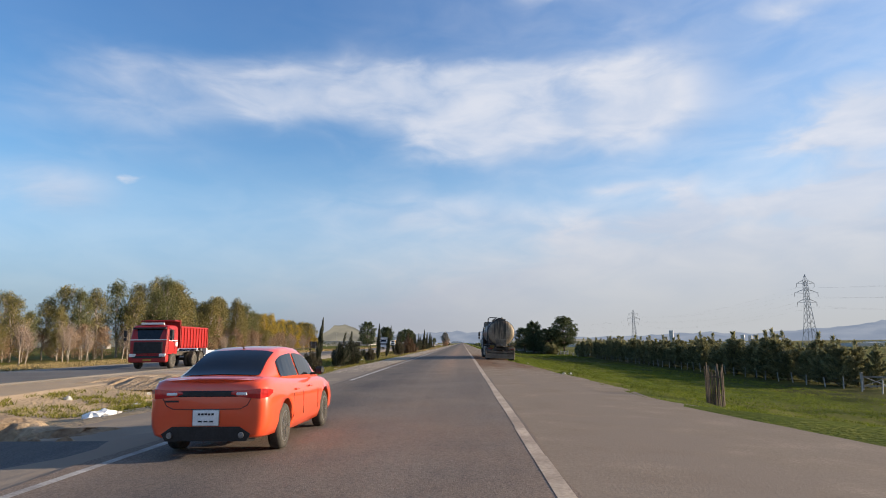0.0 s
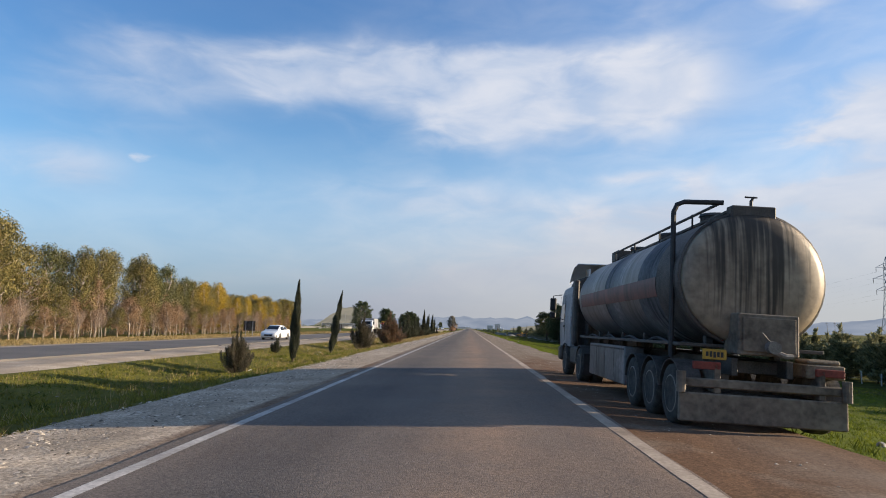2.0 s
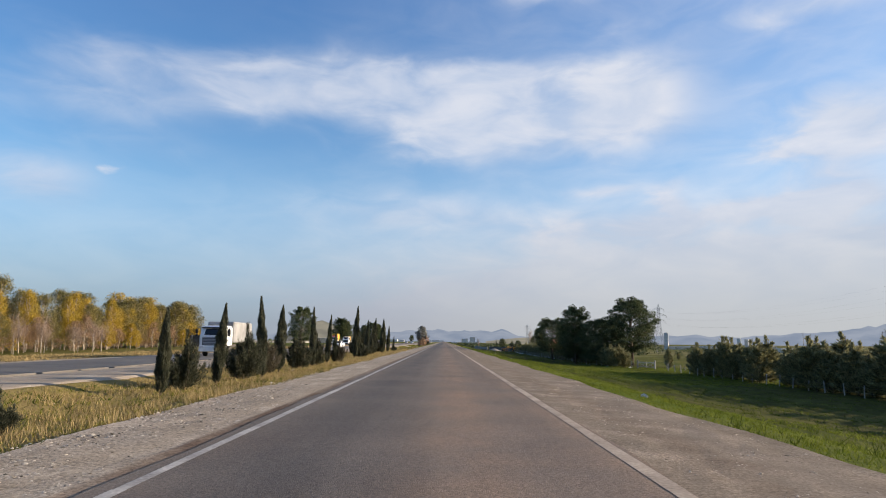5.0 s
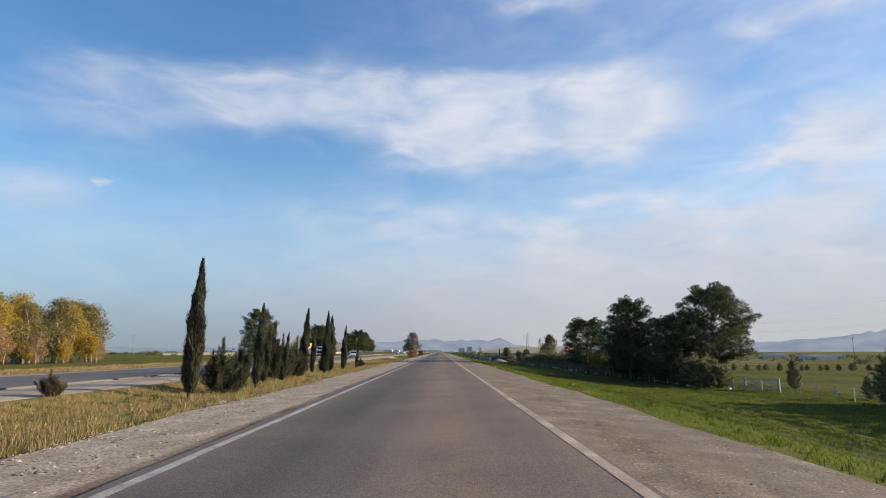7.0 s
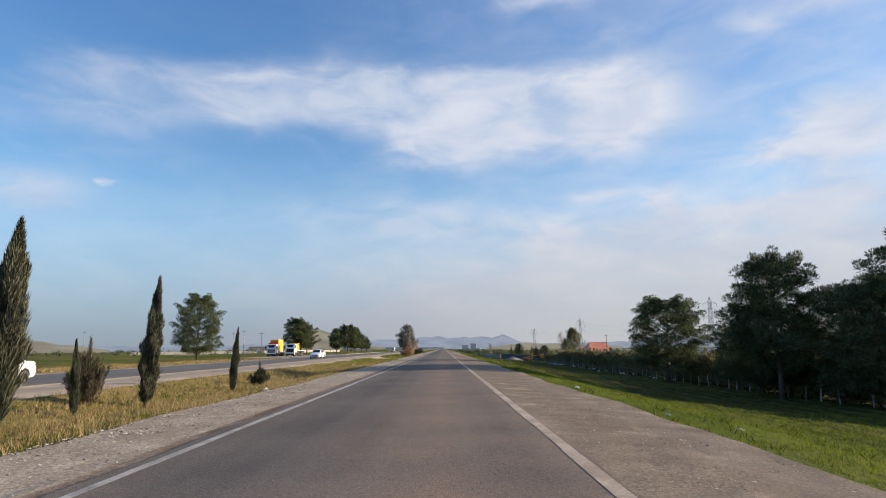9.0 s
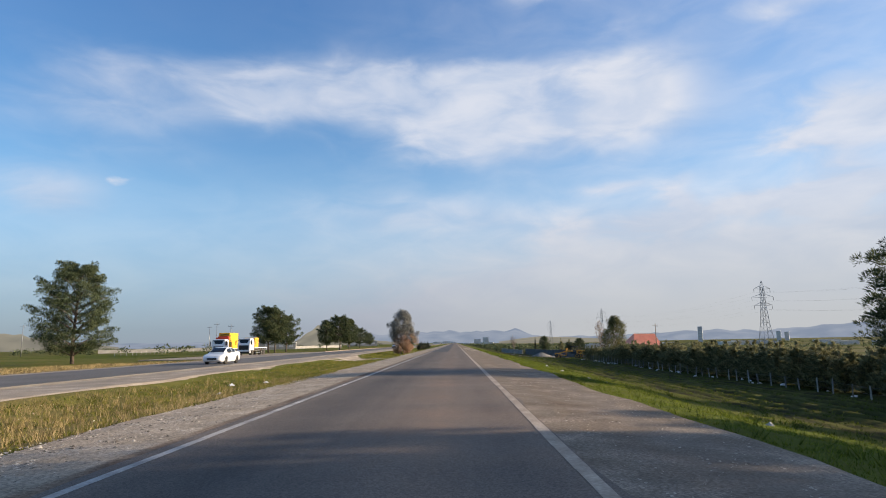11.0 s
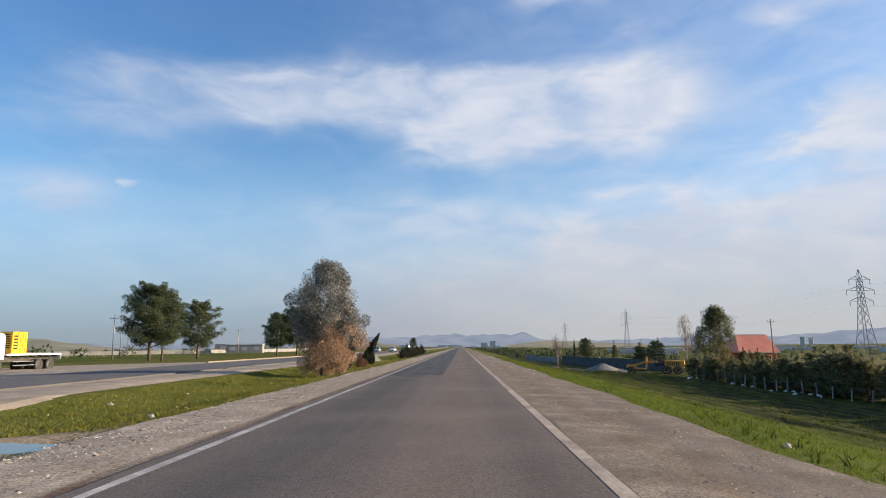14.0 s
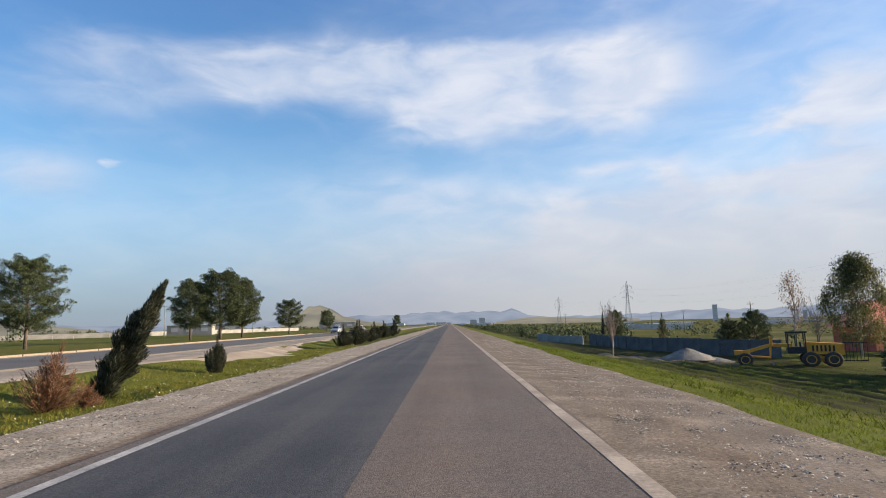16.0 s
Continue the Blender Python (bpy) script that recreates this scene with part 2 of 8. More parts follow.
streaks(M_ASPHALT, (0.165, 0.140, 0.120), 0.7)
tint_by_attribute(M_ASPHALT, "dust", (0.25, 0.172, 0.120), 0.5)
tint_by_attribute(M_ASPHALT, "track", (0.066, 0.061, 0.060), 0.3)
speckle(M_ASPHALT, 55, 0.30, 0.25, 0.006)
M_PATCH = mat("new_asphalt", (0.046, 0.046, 0.050), (0.082, 0.080, 0.082), 0.8, 0.3, 0.3, fine=70, spec=0.2)
streaks(M_PATCH, (0.110, 0.103, 0.098), 0.6)
speckle(M_PATCH, 55, 0.30, 0.25, 0.006)
M_OPP = mat("old_asphalt", (0.082, 0.075, 0.070), (0.130, 0.118, 0.108), 0.85, 0.25, 0.3, fine=50)
M_LINE = mat("worn_paint", (0.20, 0.18, 0.165), (0.54, 0.50, 0.46), 0.7, 1.6, 0.2, fine=20, c3=(0.40, 0.37, 0.335))
M_LINE_D = mat("dusty_paint", (0.22, 0.165, 0.12), (0.50, 0.40, 0.30), 0.75, 1.2, 0.2, fine=18, c3=(0.40, 0.315, 0.235))
M_GRAVEL = mat("gravel", (0.15, 0.122, 0.092), (0.36, 0.295, 0.23), 0.95, 0.9, 0.45, fine=26, c3=(0.245, 0.202, 0.158), bump_dist=0.012, spec=0.06)
tint_by_attribute(M_GRAVEL, "mud", (0.13, 0.075, 0.045), 0.8)
tint_by_attribute(M_GRAVEL, "sealed", (0.195, 0.158, 0.128), 0.7)
speckle(M_GRAVEL, 34, 0.28, 0.05, 0.008, "sealed")
M_GRAVEL_L = mat("stony_gravel", (0.27, 0.217, 0.158), (0.57, 0.47, 0.36), 0.95, 0.8, 0.5, fine=30, c3=(0.42, 0.342, 0.258), bump_dist=0.014, spec=0.06)
tint_by_attribute(M_GRAVEL_L, "mud", (0.15, 0.095, 0.062), 0.8)
tint_by_attribute(M_GRAVEL_L, "sealed", (0.235, 0.195, 0.158), 0.7)
speckle(M_GRAVEL_L, 26, 0.38, 0.08, 0.010, "sealed")
M_STRIP = mat("pale_gravel", (0.25, 0.205, 0.158), (0.46, 0.385, 0.305), 0.95, 0.6, 0.7, fine=14, c3=(0.35, 0.29, 0.228), bump_dist=0.03, spec=0.06)
tint_by_attribute(M_STRIP, "sand", (0.38, 0.285, 0.19), 0.6)
M_PEBBLE = mat("pebbles", (0.15, 0.122, 0.094), (0.50, 0.425, 0.335), 0.95, 3, 0.3, island=True, spec=0.08)
M_PEBBLE_L = mat("pale_pebbles", (0.11, 0.092, 0.072), (0.60, 0.515, 0.415), 0.95, 3, 0.3, island=True, spec=0.08)
M_GROUND = mat("grass_ground", (0.050, 0.055, 0.012), (0.140, 0.134, 0.027), 0.95, 0.35, 1.0, fine=7, c3=(0.080, 0.092, 0.018), bump_dist=0.10, spec=0.03)
tint_by_attribute(M_GROUND, "lush", (0.072, 0.100, 0.010), 1.2)
tint_by_attribute(M_GROUND, "dry", (0.235, 0.175, 0.070), 0.8)
# dark earth tone, which also carries painted furrow and hedge shade
tint_by_attribute(M_GROUND, "soil_shade", (0.034, 0.033, 0.015), 0.6)
tint_by_attribute(M_GROUND, "sand", (0.36, 0.27, 0.178), 0.6)
M_GRASS = mat("grass_blades", (0.118, 0.118, 0.017), (0.235, 0.215, 0.044), 0.7, 0.5, 0, fine=3, island=True, translucent=0.35, spec=0.12)
M_SLOPE = mat("slope_grass", (0.036, 0.054, 0.008), (0.110, 0.132, 0.020), 0.75, 0.3, 0, fine=2, island=True, translucent=0.3, spec=0.12)
M_DRY = mat("dry_grass", (0.155, 0.115, 0.046), (0.43, 0.325, 0.16), 0.8, 0.5, 0, fine=3, island=True, translucent=0.3, spec=0.12)
M_LUSH = mat("lush_grass", (0.068, 0.094, 0.010), (0.170, 0.198, 0.026), 0.7, 0.4, 0, fine=3, island=True, translucent=0.35, spec=0.12)
M_BARK = mat("bark", (0.055, 0.040, 0.030), (0.14, 0.105, 0.08), 0.9, 3, 0.8, fine=25)
M_PALEBARK = mat("pale_bark", (0.22, 0.18, 0.145), (0.46, 0.40, 0.34), 0.85, 2, 0.5, fine=14)
M_CYP = mat("cypress_leaf", (0.027, 0.032, 0.021), (0.112, 0.114, 0.076), 0.75, 0.8, 0, fine=4, island=True, translucent=0.15, spec=0.12)
M_CYP_B = mat("browned_leaf", (0.042, 0.039, 0.027), (0.145, 0.124, 0.084), 0.8, 0.6, 0, fine=3, island=True, translucent=0.15, spec=0.12)
M_RUST = mat("dead_needles", (0.105, 0.050, 0.028), (0.31, 0.165, 0.090), 0.85, 0.8, 0, fine=3, island=True, translucent=0.2)
M_PINE = mat("pine_needles", (0.028, 0.042, 0.022), (0.125, 0.145, 0.072), 0.75, 0.6, 0, fine=3, island=True, translucent=0.24, spec=0.12)
M_PINE2 = mat("young_pine_needles", (0.104, 0.106, 0.054), (0.330, 0.305, 0.155), 0.75, 0.5, 0, fine=3, island=True, translucent=0.32, spec=0.12)
M_EUC = mat("eucalyptus_leaf", (0.082, 0.078, 0.029), (0.260, 0.215, 0.082), 0.65, 0.35, 0, fine=2, island=True, translucent=0.25, spec=0.12)
M_EUC_D = mat("eucalyptus_leaf_dark", (0.050, 0.060, 0.024), (0.180, 0.172, 0.070), 0.65, 0.35, 0, fine=2, island=True, translucent=0.25, spec=0.12)
M_YEL = mat("autumn_leaf", (0.22, 0.150, 0.022), (0.48, 0.345, 0.055), 0.7, 0.4, 0, fine=2, island=True, translucent=0.35, spec=0.12)
M_TAN = mat("withered_leaf", (0.145, 0.092, 0.056), (0.38, 0.255, 0.158), 0.8, 0.4, 0, fine=2, island=True, translucent=0.25, spec=0.12)
M_COPPER = mat("copper_leaf", (0.17, 0.092, 0.050), (0.58, 0.39, 0.26), 0.75, 0.7, 0, fine=3, island=True, translucent=0.3)
M_SILVER = mat("silver_leaf", (0.045, 0.046, 0.036), (0.29, 0.28, 0.245), 0.5, 0.7, 0, fine=3, island=True, translucent=0.2, spec=0.6)
M_TWIG = mat("bare_twigs", (0.15, 0.105, 0.08), (0.32, 0.25, 0.20), 0.9, 1, 0)


def paint(name, c, rough=0.35, coat=0.6, wear=0.85):
    return mat(name, tuple(v * wear for v in c), c, rough, 1.5, 0.03, fine=9, coat=coat, spec=0.5)


M_ORANGE = paint("orange_paint", (0.72, 0.080, 0.024), 0.28, 1.0, 0.93)
M_WHITE = paint("white_paint", (0.74, 0.75, 0.76))
M_REDP = paint("red_truck_paint", (0.36, 0.010, 0.009), 0.45, 0.15, 0.7)
M_YELP = paint("yellow_paint", (0.80, 0.44, 0.015), 0.45, 0.2, 0.85)
M_GRADER = paint("faded_yellow_paint", (0.66, 0.31, 0.025), 0.6, 0.0, 0.6)
M_GREENP = paint("green_tarp", (0.05, 0.24, 0.15), 0.6, 0.0)
M_GREYP = paint("silver_grey_paint", (0.30, 0.31, 0.33), 0.35, 0.5)
M_BLACK = mat("black_plastic", (0.012, 0.012, 0.013), (0.028, 0.028, 0.030), 0.55, 6, 0.1)
M_RUBBER = mat("rubber", (0.020, 0.019, 0.018), (0.068, 0.060, 0.050), 0.85, 8, 0.3)
M_RIM = mat("rim_metal", (0.16, 0.16, 0.165), (0.34, 0.34, 0.35), 0.35, 5, 0.1, metal=0.8)
M_DUSTRIM = mat("dusty_rim", (0.12, 0.105, 0.09), (0.26, 0.235, 0.205), 0.7, 5, 0.2, metal=0.2)
M_STEEL = mat("dirty_steel", (0.035, 0.032, 0.030), (0.12, 0.105, 0.092), 0.65, 2.2, 0.4, metal=0.4)
M_CHROME = mat("chrome", (0.5, 0.5, 0.5), (0.7, 0.7, 0.7), 0.15, 5, 0, metal=1.0)
M_LAMP_RED = mat("red_lens", (0.34, 0.008, 0.008), (0.55, 0.02, 0.018), 0.2, 9, 0, coat=1.0)
M_LAMP_CLEAR = mat("clear_lens", (0.55, 0.56, 0.58), (0.8, 0.8, 0.8), 0.15, 9, 0, coat=1.0)
M_PLATE = mat("plate_white", (0.62, 0.62, 0.62), (0.78, 0.78, 0.78), 0.5, 9, 0)
M_PLATE_Y = mat("plate_yellow", (0.26, 0.15, 0.02), (0.46, 0.28, 0.04), 0.5, 9, 0)
M_DARKGLASS = mat("tinted_glass", (0.008, 0.009, 0.011), (0.014, 0.015, 0.018), 0.05, 3, 0, spec=0.40)
M_TANKSIDE = mat("grimy_tank_paint", (0.14, 0.135, 0.135), (0.36, 0.355, 0.36), 0.5, 0.8, 0.15, fine=10, c3=(0.29, 0.29, 0.295))
M_TANK = mat("tar_grimed_tank", (0.060, 0.056, 0.056), (0.21, 0.20, 0.20), 0.45, 0.7, 0.15, fine=9, c3=(0.135, 0.13, 0.13))
M_BUMPER = mat("dusty_brown_steel", (0.060, 0.048, 0.037), (0.215, 0.172, 0.128), 0.7, 1.8, 0.4, fine=12, metal=0.1)
M_LAMP_DIRTY = mat("dusty_red_lens", (0.10, 0.022, 0.016), (0.24, 0.045, 0.03), 0.6, 7, 0.1)
M_TANKRED = mat("grimy_red_band", (0.080, 0.034, 0.034), (0.19, 0.062, 0.056), 0.5, 1.2, 0.1, fine=8)
M_CONCRETE = mat("concrete", (0.26, 0.25, 0.235), (0.42, 0.405, 0.38), 0.9, 0.8, 0.4, fine=14)
M_PLASTER = mat("plaster", (0.42, 0.39, 0.35), (0.58, 0.55, 0.50), 0.9, 0.6, 0.2, fine=9)
M_ROOFRED = mat("red_roof_sheet", (0.70, 0.24, 0.145), (0.84, 0.33, 0.21), 0.7, 0.5, 0.1, fine=6)
M_REDWALL = mat("red_wall", (0.36, 0.085, 0.055), (0.48, 0.14, 0.09), 0.85, 0.6, 0.2)
M_WALLBLUE = mat("blue_grey_wall", (0.056, 0.055, 0.058), (0.118, 0.114, 0.114), 0.85, 0.5, 0.3, fine=6)
M_WOOD = mat("weathered_wood", (0.10, 0.075, 0.05), (0.26, 0.205, 0.145), 0.9, 3, 0.5, fine=22)
M_POST = mat("fence_post", (0.22, 0.205, 0.185), (0.42, 0.40, 0.37), 0.9, 2, 0.3, per_object=True)
M_GALV = mat("galvanised_steel", (0.16, 0.165, 0.175), (0.28, 0.285, 0.295), 0.5, 1.5, 0, metal=0.5)
M_WHITEROOF = mat("pale_sheet", (0.45, 0.46, 0.47), (0.66, 0.67, 0.68), 0.7, 0.1, 0)
# wall tone lightened to paint in the haze of distance
M_FARWALL = mat("far_wall", (0.56, 0.53, 0.50), (0.66, 0.63, 0.60), 0.9, 0.05, 0)
M_KERB = mat("dusty_kerb", (0.17, 0.13, 0.09), (0.36, 0.29, 0.21), 0.9, 0.5, 0.4, fine=8)
M_OLDWALL = mat("old_wall", (0.19, 0.182, 0.168), (0.32, 0.305, 0.28), 0.9, 0.4, 0.3, fine=6)
M_STONE = mat("stone", (0.26, 0.245, 0.225), (0.50, 0.48, 0.45), 0.9, 4, 0.5)
M_BAG = mat("plastic_bag", (0.60, 0.60, 0.60), (0.82, 0.82, 0.82), 0.4, 4, 0.4)
M_PILE = mat("gravel_pile", (0.085, 0.080, 0.074), (0.22, 0.21, 0.195), 0.95, 1.2, 1.0, fine=14, bump_dist=0.06)
M_WATER = mat("puddle_water", (0.05, 0.045, 0.04), (0.08, 0.072, 0.06), 0.04, 2, 0.0, spec=0.6)
M_BRICKRED = paint("crane_red", (0.62, 0.06, 0.025), 0.5, 0.1)
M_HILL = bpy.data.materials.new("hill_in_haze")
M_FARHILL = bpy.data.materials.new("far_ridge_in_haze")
# window tone paled likewise, distance haze is in the colour
M_FARWIN = mat("far_window", (0.38, 0.37, 0.37), (0.45, 0.44, 0.44), 0.6, 0.05, 0)
M_FLOWER = mat("pale_blossom", (0.42, 0.40, 0.25), (0.62, 0.60, 0.42), 0.8, 1, 0, island=True)


def tank_end_material():
    """Pale dished steel with dark tar that has run down from the top hatch."""
    m = mat("tar_streaked_end", (0.15, 0.112, 0.078), (0.34, 0.27, 0.19), 0.55, 1.0, 0.1, fine=8)
    n, l = nodes_of(m)
    p = n["Principled BSDF"]
    old = p.inputs["Base Color"].links[0].from_socket
    tc = n.new("ShaderNodeTexCoord")
    mp = n.new("ShaderNodeMapping")
    mp.inputs["Scale"].default_value = (8.5, 1.0, 0.30)
    l.new(tc.outputs["Object"], mp.inputs[0])
    nz = n.new("ShaderNodeTexNoise")
    nz.inputs["Scale"].default_value, nz.inputs["Detail"].default_value = 1.6, 6
    l.new(mp.outputs[0], nz.inputs["Vector"])
    sep = n.new("ShaderNodeSeparateXYZ")
    l.new(tc.outputs["Object"], sep.inputs[0])
    up = n.new("ShaderNodeMapRange")
    l.new(sep.outputs[2], up.inputs[0])
    for k, v in ((1, 1.3), (2, 3.8), (3, -0.10), (4, 0.22)):
        up.inputs[k].default_value = v
    mid = n.new("ShaderNodeMath")
    mid.operation = "MULTIPLY_ADD"
    ab = n.new("ShaderNodeMath")
    ab.operation = "ABSOLUTE"
    l.new(sep.outputs[0], ab.inputs[0])
    l.new(ab.outputs[0], mid.inputs[0])
    mid.inputs[1].default_value, mid.inputs[2].default_value = -0.30, 0.12
    s1, s2 = n.new("ShaderNodeMath"), n.new("ShaderNodeMath")
    l.new(nz.outputs["Fac"], s1.inputs[0]), l.new(up.outputs[0], s1.inputs[1])
    l.new(s1.outputs[0], s2.inputs[0]), l.new(mid.outputs[0], s2.inputs[1])
    r = n.new("ShaderNodeMapRange")
    r.interpolation_type = "SMOOTHSTEP"
    l.new(s2.outputs[0], r.inputs[0])
    for k, v in ((1, 0.44), (2, 0.74), (3, 0.0), (4, 0.93)):
        r.inputs[k].default_value = v
    mx = n.new("ShaderNodeMix")
    mx.data_type = "RGBA"
    l.new(r.outputs[0], mx.inputs[0])
    l.new(old, mx.inputs[6])
    mx.inputs[7].default_value = (0.022, 0.017, 0.013, 1)
    l.new(mx.outputs[2], p.inputs["Base Color"])
    return m


M_TANKEND = tank_end_material()


def runs(m, colour, amount):
    """Thin dark runs down a side."""
    n, l = nodes_of(m)
    p = n["Principled BSDF"]
    old = p.inputs["Base Color"].links[0].from_socket
    tc, mp, nz = n.new("ShaderNodeTexCoord"), n.new("ShaderNodeMapping"), n.new("ShaderNodeTexNoise")
    mp.inputs["Scale"].default_value = (0.3, 3.2, 0.35)
    l.new(tc.outputs["Object"], mp.inputs[0])
    l.new(mp.outputs[0], nz.inputs["Vector"])
    nz.inputs["Scale"].default_value, nz.inputs["Detail"].default_value = 1.5, 6
    r = n.new("ShaderNodeMapRange")
    l.new(nz.outputs["Fac"], r.inputs[0])
    for k, v in ((1, 0.50), (2, 0.68), (3, 0.0), (4, amount)):
        r.inputs[k].default_value = v
    mx = n.new("ShaderNodeMix")
    mx.data_type = "RGBA"
    l.new(r.outputs[0], mx.inputs[0])
    l.new(old, mx.inputs[6])
    mx.inputs[7].default_value = (*colour, 1)
    l.new(mx.outputs[2], p.inputs["Base Color"])


runs(M_TANK, (0.022, 0.019, 0.017), 0.85)
runs(M_TANKRED, (0.025, 0.019, 0.017), 0.7)


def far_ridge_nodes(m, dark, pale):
    """A plain backdrop that glows by itself, distance haze put into its colour."""
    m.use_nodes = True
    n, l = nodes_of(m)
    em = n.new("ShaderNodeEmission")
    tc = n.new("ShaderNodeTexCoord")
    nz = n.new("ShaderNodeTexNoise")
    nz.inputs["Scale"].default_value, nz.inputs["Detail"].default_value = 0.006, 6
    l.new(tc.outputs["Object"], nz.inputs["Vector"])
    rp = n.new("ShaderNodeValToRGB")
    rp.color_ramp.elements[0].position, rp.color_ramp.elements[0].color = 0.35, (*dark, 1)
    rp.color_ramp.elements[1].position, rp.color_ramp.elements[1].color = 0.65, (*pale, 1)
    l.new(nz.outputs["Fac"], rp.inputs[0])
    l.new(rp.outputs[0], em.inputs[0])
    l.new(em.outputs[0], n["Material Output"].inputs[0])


# self-lit ridge and hills, air haze mixed into both tones
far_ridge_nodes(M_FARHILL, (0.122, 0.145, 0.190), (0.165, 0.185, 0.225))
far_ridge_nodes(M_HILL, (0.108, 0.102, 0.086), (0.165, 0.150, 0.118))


# ---- mesh helpers ----
def to_object(name, bm, material, parent=None, label="", smooth=False):
    me = bpy.data.meshes.new(name)
    bm.normal_update()
    bm.to_mesh(me)
    bm.free()
    for m in material if isinstance(material, (list, tuple)) else [material]:
        me.materials.append(m)
    if smooth:
        me.polygons.foreach_set("use_smooth", [True] * len(me.polygons))
    ob = new(name, me)
    if parent is not None:
        ob.parent = parent
    if label:
        tagged(ob, label)
    return ob


def part(name, bm, material, parent, label="", smooth=False):
    return to_object(name, bm, material, parent, label, smooth)


def thing(name, m, label, category, group=""):
    ob = new(name)
    ob.empty_display_size = 0.3
    ob.matrix_world = m
    return tagged(ob, label, category, group)


def structure(name, bm, material, smooth=False):
    return tagged(to_object(name, bm, material, None, "", smooth), kind="structure")


def box(bm, x0, x1, y0, y1, z0, z1, bevel=0.015, taper=0.0):
    vs = [bm.verts.new((x, y, z)) for z in (z0, z1) for y in (y0, y1) for x in (x0, x1)]
    if taper:
        cx, cy = (x0 + x1) / 2, (y0 + y1) / 2
        for v in vs[4:]:
            v.co.x, v.co.y = cx + (v.co.x - cx) * (1 - taper), cy + (v.co.y - cy) * (1 - taper)
    fs = [bm.faces.new([vs[i] for i in q]) for q in ((0, 2, 3, 1), (4, 5, 7, 6), (0, 1, 5, 4), (2, 6, 7, 3), (0, 4, 6, 2), (1, 3, 7, 5))]
    if bevel:
        es = list({e for f in fs for e in f.edges})
        bmesh.ops.bevel(bm, geom=es, offset=bevel, segments=1, affect="EDGES", clamp_overlap=True)


def new_box(*a, **k):
    bm = bmesh.new()
    box(bm, *a, **k)
    return bm


def ring_loft(bm, rings, cap=True, closed=True):
    rows = [[bm.verts.new(p) for p in r] for r in rings]
    n = len(rows[0])
    for a, b in zip(rows, rows[1:]):
        for i in range(n if closed else n - 1):
            bm.faces.new((a[i], a[(i + 1) % n], b[(i + 1) % n], b[i]))
    if cap and closed:
        bm.faces.new(rows[0][::-1])
        bm.faces.new(rows[-1])


def tube(bm, pts, r0, r1=None, n=8, cap=True):
    r1 = r0 if r1 is None else r1
    pts = [Vector(p) for p in pts]
    rings = []
    for i, p in enumerate(pts):
        d = (pts[min(i + 1, len(pts) - 1)] - pts[max(i - 1, 0)]).normalized()
        u = d.orthogonal().normalized() if i == 0 else (u - d * u.dot(d)).normalized()
        w = d.cross(u)
        r = r0 + (r1 - r0) * i / max(1, len(pts) - 1)
        rings.append([p + (u * math.cos(2 * math.pi * k / n) + w * math.sin(2 * math.pi * k / n)) * r for k in range(n)])
    ring_loft(bm, rings, cap)


def lathe_x(bm, cx, cy, cz, profile, n=24):
    """A turned body on an axle along x: profile of (x, radius)."""
    rings = [[(cx + x, cy + r * math.cos(2 * math.pi * k / n), cz + r * math.sin(2 * math.pi * k / n)) for k in range(n)] for x, r in profile]
    ring_loft(bm, rings)


def patch(bm, rows):
    ring_loft(bm, rows, cap=False, closed=False)


def quads(name, v, material, parent=None, tri=False):
    """One mesh out of loose small faces, given as an array (n, 4 or 3, 3)."""
    k = 3 if tri else 4
    v = np.asarray(v, dtype=np.float32).reshape(-1, k, 3)
    n = len(v)
    me = bpy.data.meshes.new(name)
    me.vertices.add(n * k), me.loops.add(n * k), me.polygons.add(n)
    me.vertices.foreach_set("co", v.ravel())
    me.loops.foreach_set("vertex_index", np.arange(n * k, dtype=np.int32))
    me.polygons.foreach_set("loop_start", np.arange(0, n * k, k, dtype=np.int32))
    me.update(calc_edges=True)
    me.materials.append(material)
    ob = new(name, me)
    if parent is not None:
        ob.parent = parent
    return ob


def unit(a):
    return a / np.maximum(np.linalg.norm(a, axis=1, keepdims=True), 1e-9)


def sprays(rng, c, d, length, width):
    """Diamond leaves at c along d."""
    d = unit(d)
    s = unit(np.cross(d, rng.normal(size=d.shape)))
    length, width = np.reshape(length, (-1, 1)), np.reshape(width, (-1, 1))
    return np.stack([c, c + d * length * 0.45 + s * width / 2, c + d * length, c + d * length * 0.45 - s * width / 2], 1)


def smoothstep(a, b, x):
    t = np.clip((x - a) / (b - a), 0, 1)
    return t * t * (3 - 2 * t)


def wave_noise(x, y, seed, scale):
    """Cheap smooth noise for arrays, about -1 to 1."""
    r = np.random.default_rng(seed)
    out = 0
    for i in range(6):
        a, k, ph = r.uniform(0, 6.28), r.uniform(0.6, 1.9) / scale, r.uniform(0, 6.28)
        out = out + np.sin((x * math.cos(a) + y * math.sin(a)) * k * 6.28 + ph)
    return out / 3.2


# ---- ground ----
def flare(y):
    """How much further the sealed lay-by reaches at the start of the stretch."""
    return 5.5 * (1 - smoothstep(6, 20, y)) + 1.6 * (1 - smoothstep(20, 60, y)) + 0.12 * np.sin(y * 0.31) + 0.08 * np.sin(y * 0.83 + 1)


def left_edge(y):
    return -5.75 + 0.15 * np.sin(y * 0.27) + 0.1 * np.sin(y * 0.71 + 2)


